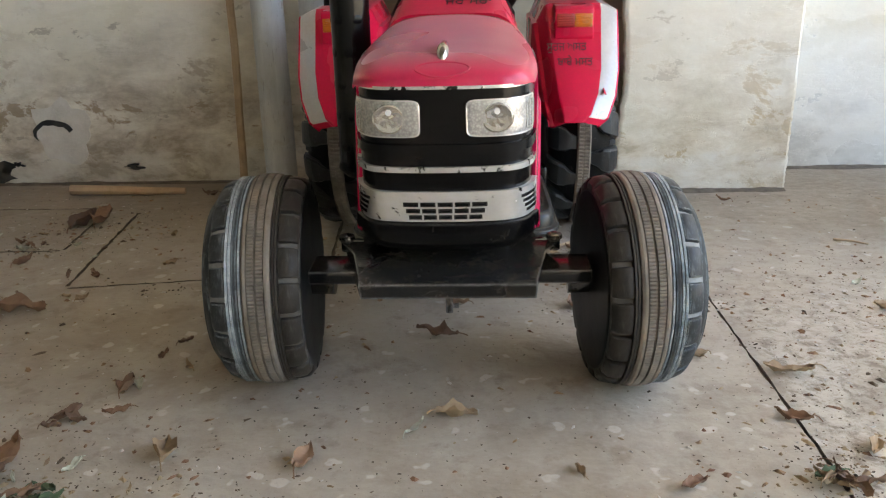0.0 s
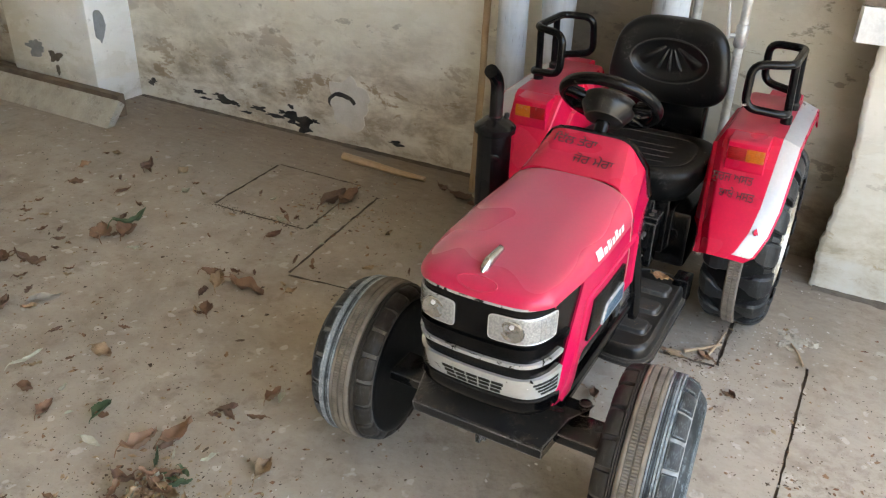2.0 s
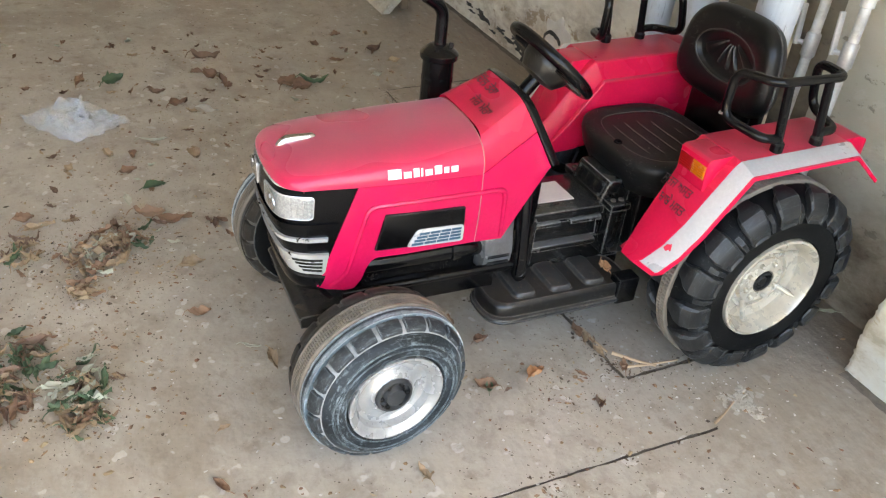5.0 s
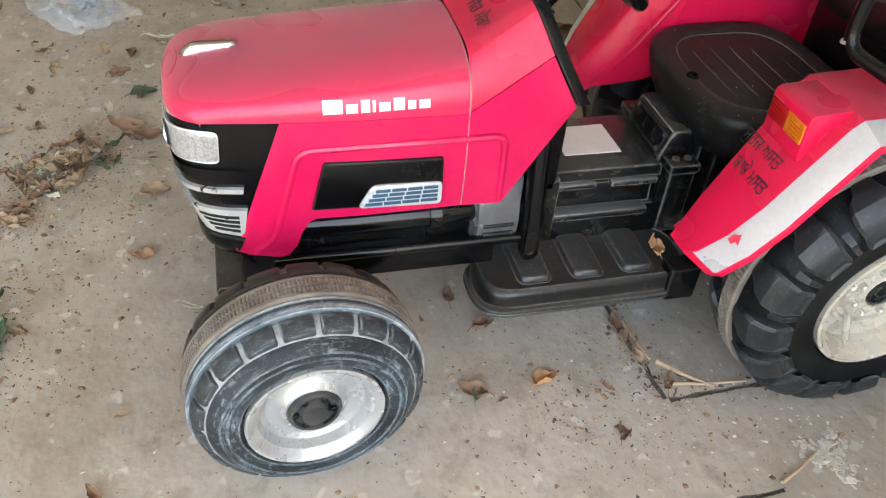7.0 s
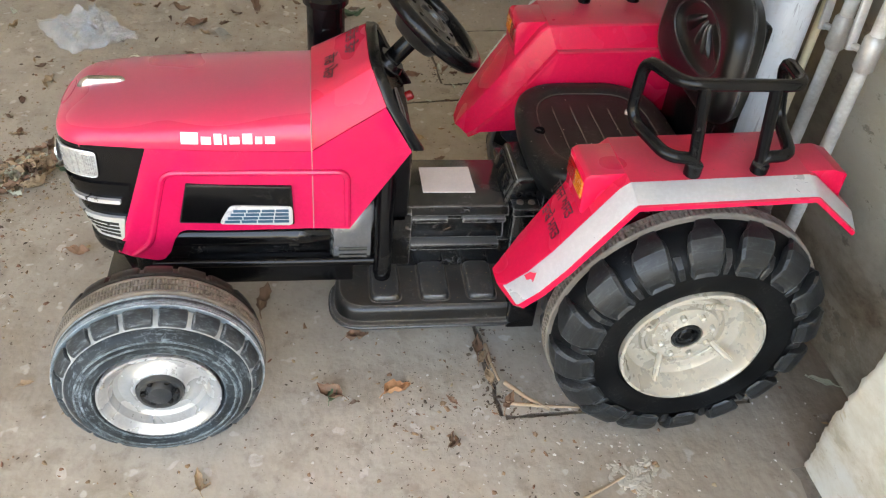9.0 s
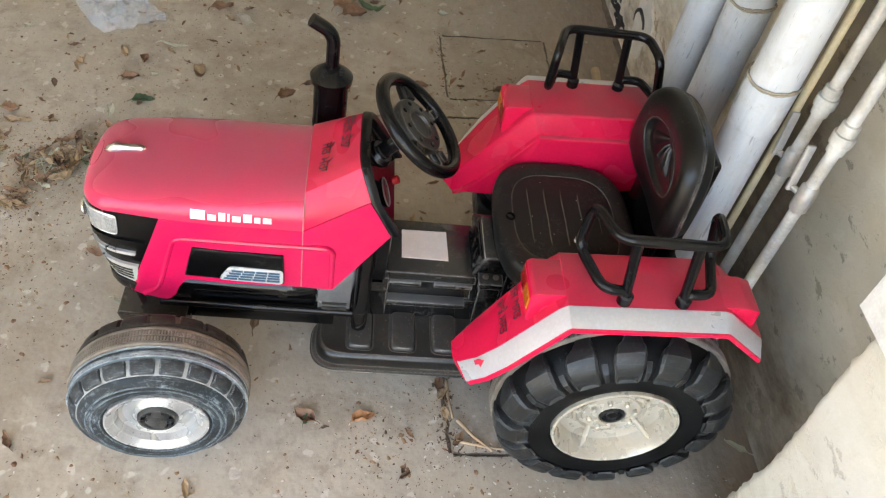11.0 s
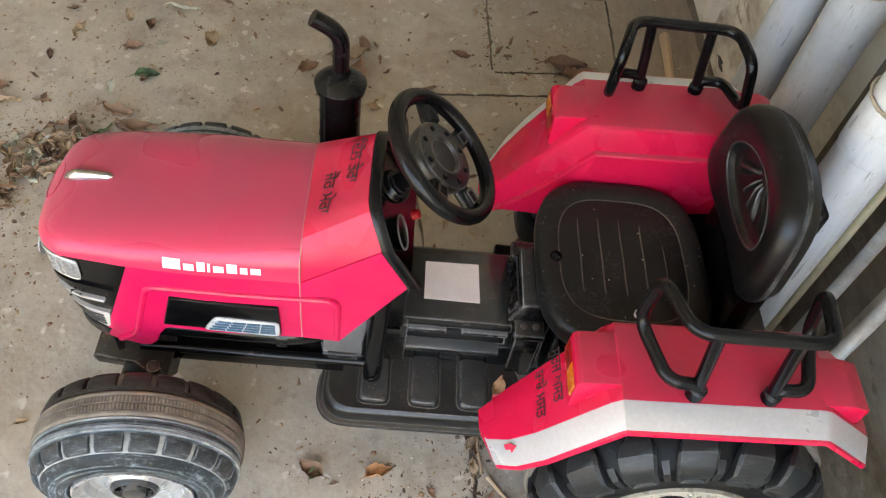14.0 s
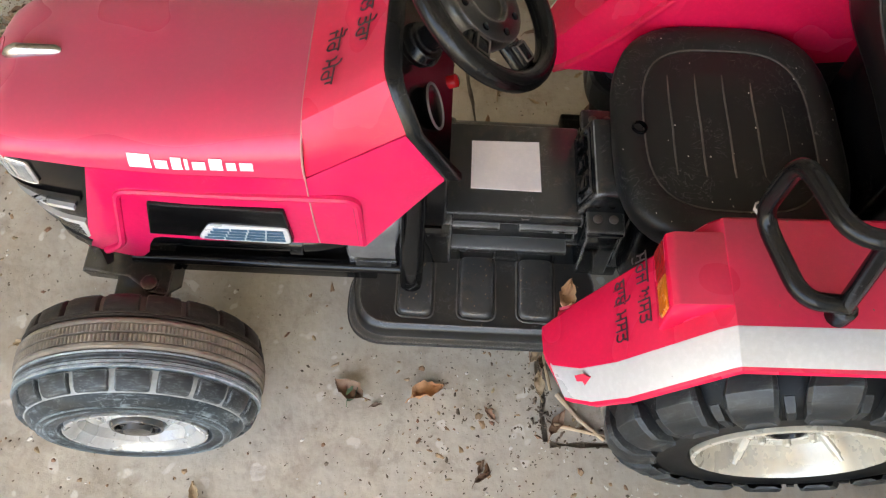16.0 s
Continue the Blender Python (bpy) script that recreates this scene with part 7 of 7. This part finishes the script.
PATCH = surface("fresh_plaster_patch", (0.72, 0.70, 0.66), 0.85, col2=(0.60, 0.57, 0.52), scale=20, relief=0.4)
BITUMEN = surface("black_tar_patch", (0.018, 0.019, 0.022), 0.6, relief=0.5, dust=0.25)
wall_patch("wall_patch_white", patch_outline(-1.175, 0.165, 0.085, 0.085, 3, 30, 0.3), 1.2155, 0.004, PATCH, "whitish plaster repair patch on the wall")
arc = []
for i in range(12):
    a = radians(lerp(205, 15, i / 11))
    arc.append((-1.203 + 0.062 * math.cos(a), 0.155 + 0.040 * math.sin(a) + random.Random(i).uniform(-0.003, 0.003)))
for i in range(12):
    a = radians(lerp(15, 205, i / 11))
    arc.append((-1.205 + 0.052 * math.cos(a), 0.149 + 0.031 * math.sin(a) + random.Random(40 + i).uniform(-0.004, 0.004)))
wall_patch("wall_crack_arc", arc, 1.2118, 0.002, BITUMEN, "dark curved gouge in the plaster")
for k, (x, z, rx, rz) in enumerate(((-1.425, 0.052, 0.050, 0.024), (-1.385, 0.030, 0.040, 0.020), (-1.475, 0.070, 0.030, 0.007), (-1.52, 0.048, 0.040, 0.006), (-1.60, 0.062, 0.034, 0.008), (-1.66, 0.035, 0.025, 0.005), (-1.77, 0.060, 0.045, 0.008), (-1.87, 0.052, 0.030, 0.005), (-1.33, 0.062, 0.016, 0.006), (-1.44, 0.098, 0.012, 0.008), (-0.98, 0.05, 0.03, 0.006), (-1.715, 0.058, 0.02, 0.009), (-1.80, 0.078, 0.03, 0.006), (-1.914, 0.071, 0.03, 0.006), (-2.166, 0.069, 0.022, 0.010))):
    wall_patch("wall_tar_patch", patch_outline(x, z, rx, rz, 9 + k, 26, 0.8), 1.2150, 0.0025, BITUMEN, "black tar marks at the foot of the wall")
CEMENT = surface("bare_cement", (0.30, 0.30, 0.30), 0.9, relief=0.4)
bm = bmesh.new()
prism(bm, patch_outline(1.060, 0.312, 0.027, 0.058, 5, 20, 0.3), -2.2415, -2.2385)
tagged(mesh_object("pier_chip", bm, CEMENT), "bare grey cement where the limewash has come off", "wall patch", kind="structure")
wall_patch("pier_chip", patch_outline(-2.580, 0.190, 0.060, 0.030, 6, 22, 0.5), 1.0085, 0.003, CEMENT, "bare grey cement where the limewash has come off")
wall_patch("pier_hole", patch_outline(-2.471, 0.172, 0.036, 0.024, 11, 20, 0.6), 1.0085, 0.003, DIRT, "dark hole broken into the plaster")
wall_patch("pier_hole", patch_outline(-2.465, 0.118, 0.010, 0.020, 12, 16, 0.4), 1.0085, 0.003, DIRT, "dark hole broken into the plaster")

# mound of rubbish along the foot of the wall
def skirt(name, x0, x1, y, seed, w, h):
    rng = random.Random(seed)
    n = max(8, int((x1 - x0) / 0.02))
    rows = []
    for i in range(n + 1):
        x = lerp(x0, x1, i / n)
        k = 0.55 + 0.9 * abs(noise.noise(Vector((x * 4, seed, 0)))) + 0.25 * rng.random()
        rows.append([(x, y - w * k, 0.0005), (x, y - 0.6 * w * k, h * k * rng.uniform(0.3, 0.7)), (x, y - 0.25 * w * k, h * k * rng.uniform(0.7, 1.0)), (x, y + 0.004, h * k * rng.uniform(0.8, 1.1)), (x, y + 0.004, -0.002)])
    bm = bmesh.new()
    grid(bm, rows)
    return tagged(mesh_object(name, bm, DIRT, 80), "loose dirt gathered along the wall foot", "dirt", kind="stuff")


skirt("wall_dirt", -2.23, -0.02, 1.213, 4, 0.022, 0.007)
skirt("pier_dirt", 0.43, 0.88, 1.054, 6, 0.03, 0.008)
skirt("wall_dirt_east", 0.89, 2.2, 1.303, 7, 0.03, 0.007)


# parked scooter wheel that just shows beside the porch
def build_parked_wheel():
    t = thing("scooter_wheel", "black rubber scooter wheel with a mud flap, parked on the floor", "wheel", m=pose(1.212, 0.738, 0.20, 0, 0, 70))
    bm = bmesh.new()
    lathe_x(bm, [(-0.040, 0.13), (-0.048, 0.15), (-0.042, 0.18), (-0.02, 0.197), (0.0, 0.20), (0.02, 0.197), (0.042, 0.18), (0.048, 0.15), (0.040, 0.13)], 48)
    part("tyre", bm, RUBBER_REAR, t)
    bm = bmesh.new()
    lathe_x(bm, [(-0.035, 0.132), (-0.030, 0.12), (-0.01, 0.11), (0.01, 0.11), (0.030, 0.12), (0.035, 0.132)], 40)
    part("rim", bm, STEEL, t)


build_parked_wheel()


# twigs caught in the corner of the cover, and a crust of spilt cement
for i, (a, b, r) in enumerate((((0.215, 0.572, 0.004), (0.283, 0.640, 0.006), 0.0045), ((0.12, 0.552, 0.003), (0.21, 0.562, 0.005), 0.004), ((0.262, 0.566, 0.004), (0.280, 0.70, 0.004), 0.0035), ((0.835, 0.62, 0.003), (0.89, 0.575, 0.006), 0.003), ((0.462, 0.655, 0.004), (0.425, 0.735, 0.004), 0.003))):
    bm = bmesh.new()
    a, b = Vector(a), Vector(b)
    mid_p = a.lerp(b, 0.5) + Vector((0.004, -0.003, 0.002))
    tube(bm, [a, a.lerp(mid_p, 0.6), mid_p, b], lambda s, r=r: r * (1 - 0.4 * s), 7)
    tagged(mesh_object("twig", bm, CANE), "dry twig lying on the concrete floor", "twig", "twigs")

rng = random.Random(77)
bm = bmesh.new()
for k in range(170):
    a, r = rng.uniform(0, 6.283), 0.052 * rng.random() ** 0.55
    r *= 0.75 + 0.4 * math.sin(3 * a + 1.0)
    sz = rng.uniform(0.003, 0.011)
    m2 = Matrix.Translation((0.430 + r * math.cos(a), 0.757 + 0.9 * r * math.sin(a), 0.001)) @ Matrix.Rotation(rng.uniform(0, 6), 4, 'Z') @ Matrix.Rotation(rng.uniform(-0.5, 0.5), 4, 'X') @ Matrix.Diagonal((sz, sz * rng.uniform(0.25, 0.8), sz * rng.uniform(0.12, 0.35), 1))
    bmesh.ops.create_icosphere(bm, subdivisions=1, radius=1.0, matrix=m2)
for v in bm.verts:
    v.co += Vector((rng.uniform(-1, 1), rng.uniform(-1, 1), rng.uniform(-0.5, 0.5))) * 0.0012
tagged(mesh_object("cement_crust", bm, surface("spilt_cement", (0.47, 0.42, 0.345), 0.95, relief=0.5), 30), "crust of spilt cement crumbs on the floor", "cement", kind="stuff")


# crumbs and grit that have settled on the toy itself
def settle(name, targets, count, seed, size, mat, label):
    rng = random.Random(seed)
    bpy.context.view_layer.update()
    verts, faces = [], []
    trees = []
    for ob in targets:
        mw = ob.matrix_world
        pts = [mw @ v.co for v in ob.data.vertices]
        lo = [min(p[i] for p in pts) for i in range(3)]
        hi = [max(p[i] for p in pts) for i in range(3)]
        trees.append((BVHTree.FromPolygons(pts, [tuple(p.vertices) for p in ob.data.polygons]), lo, hi))
    made = 0
    for _ in range(count * 6):
        if made >= count:
            break
        tree, lo, hi = trees[int(rng.random() * len(trees))]
        x, y = rng.uniform(lo[0], hi[0]), rng.uniform(lo[1], hi[1])
        hit, nrm, _, _ = tree.ray_cast(Vector((x, y, hi[2] + 0.1)), Vector((0, 0, -1)))
        if hit is None or abs(nrm.z) < 0.75:
            continue
        made += 1
        s = size * rng.uniform(0.35, 1.0)
        a0 = rng.uniform(0, 6.283)
        b = len(verts)
        for k in range(5):
            a = a0 + k * 1.2566
            r = s * rng.uniform(0.5, 1.2)
            verts.append((x + r * math.cos(a), y + 0.7 * r * math.sin(a), hit.z + 0.0002))
        verts.append((x, y, hit.z + 0.6 * s))
        faces += [(b + k, b + (k + 1) % 5, b + 5) for k in range(5)]
    me = bpy.data.meshes.new(name)
    me.from_pydata(verts, [], faces)
    me.materials.append(mat)
    return tagged(new(name, me), label, "litter", kind="stuff")


def toy_parts(*kinds):
    return [o for o in bpy.data.objects if o.type == 'MESH' and o.name.split(".")[0] in kinds]


settle("seat_grit", toy_parts("seat"), 32, 61, 0.0018, CHIP, "pale grit on the black seat")
settle("footboard_grit", toy_parts("footboard", "pad", "front_axle"), 150, 62, 0.0020, CRUMB, "dark grit and crumbs on the footboards")
settle("footboard_dust_bits", toy_parts("footboard", "pad"), 60, 63, 0.0018, STRAW, "bits of straw on the footboards")
settle("fender_grit", toy_parts("fender"), 60, 64, 0.0016, CRUMB, "dark crumbs on the red fenders")
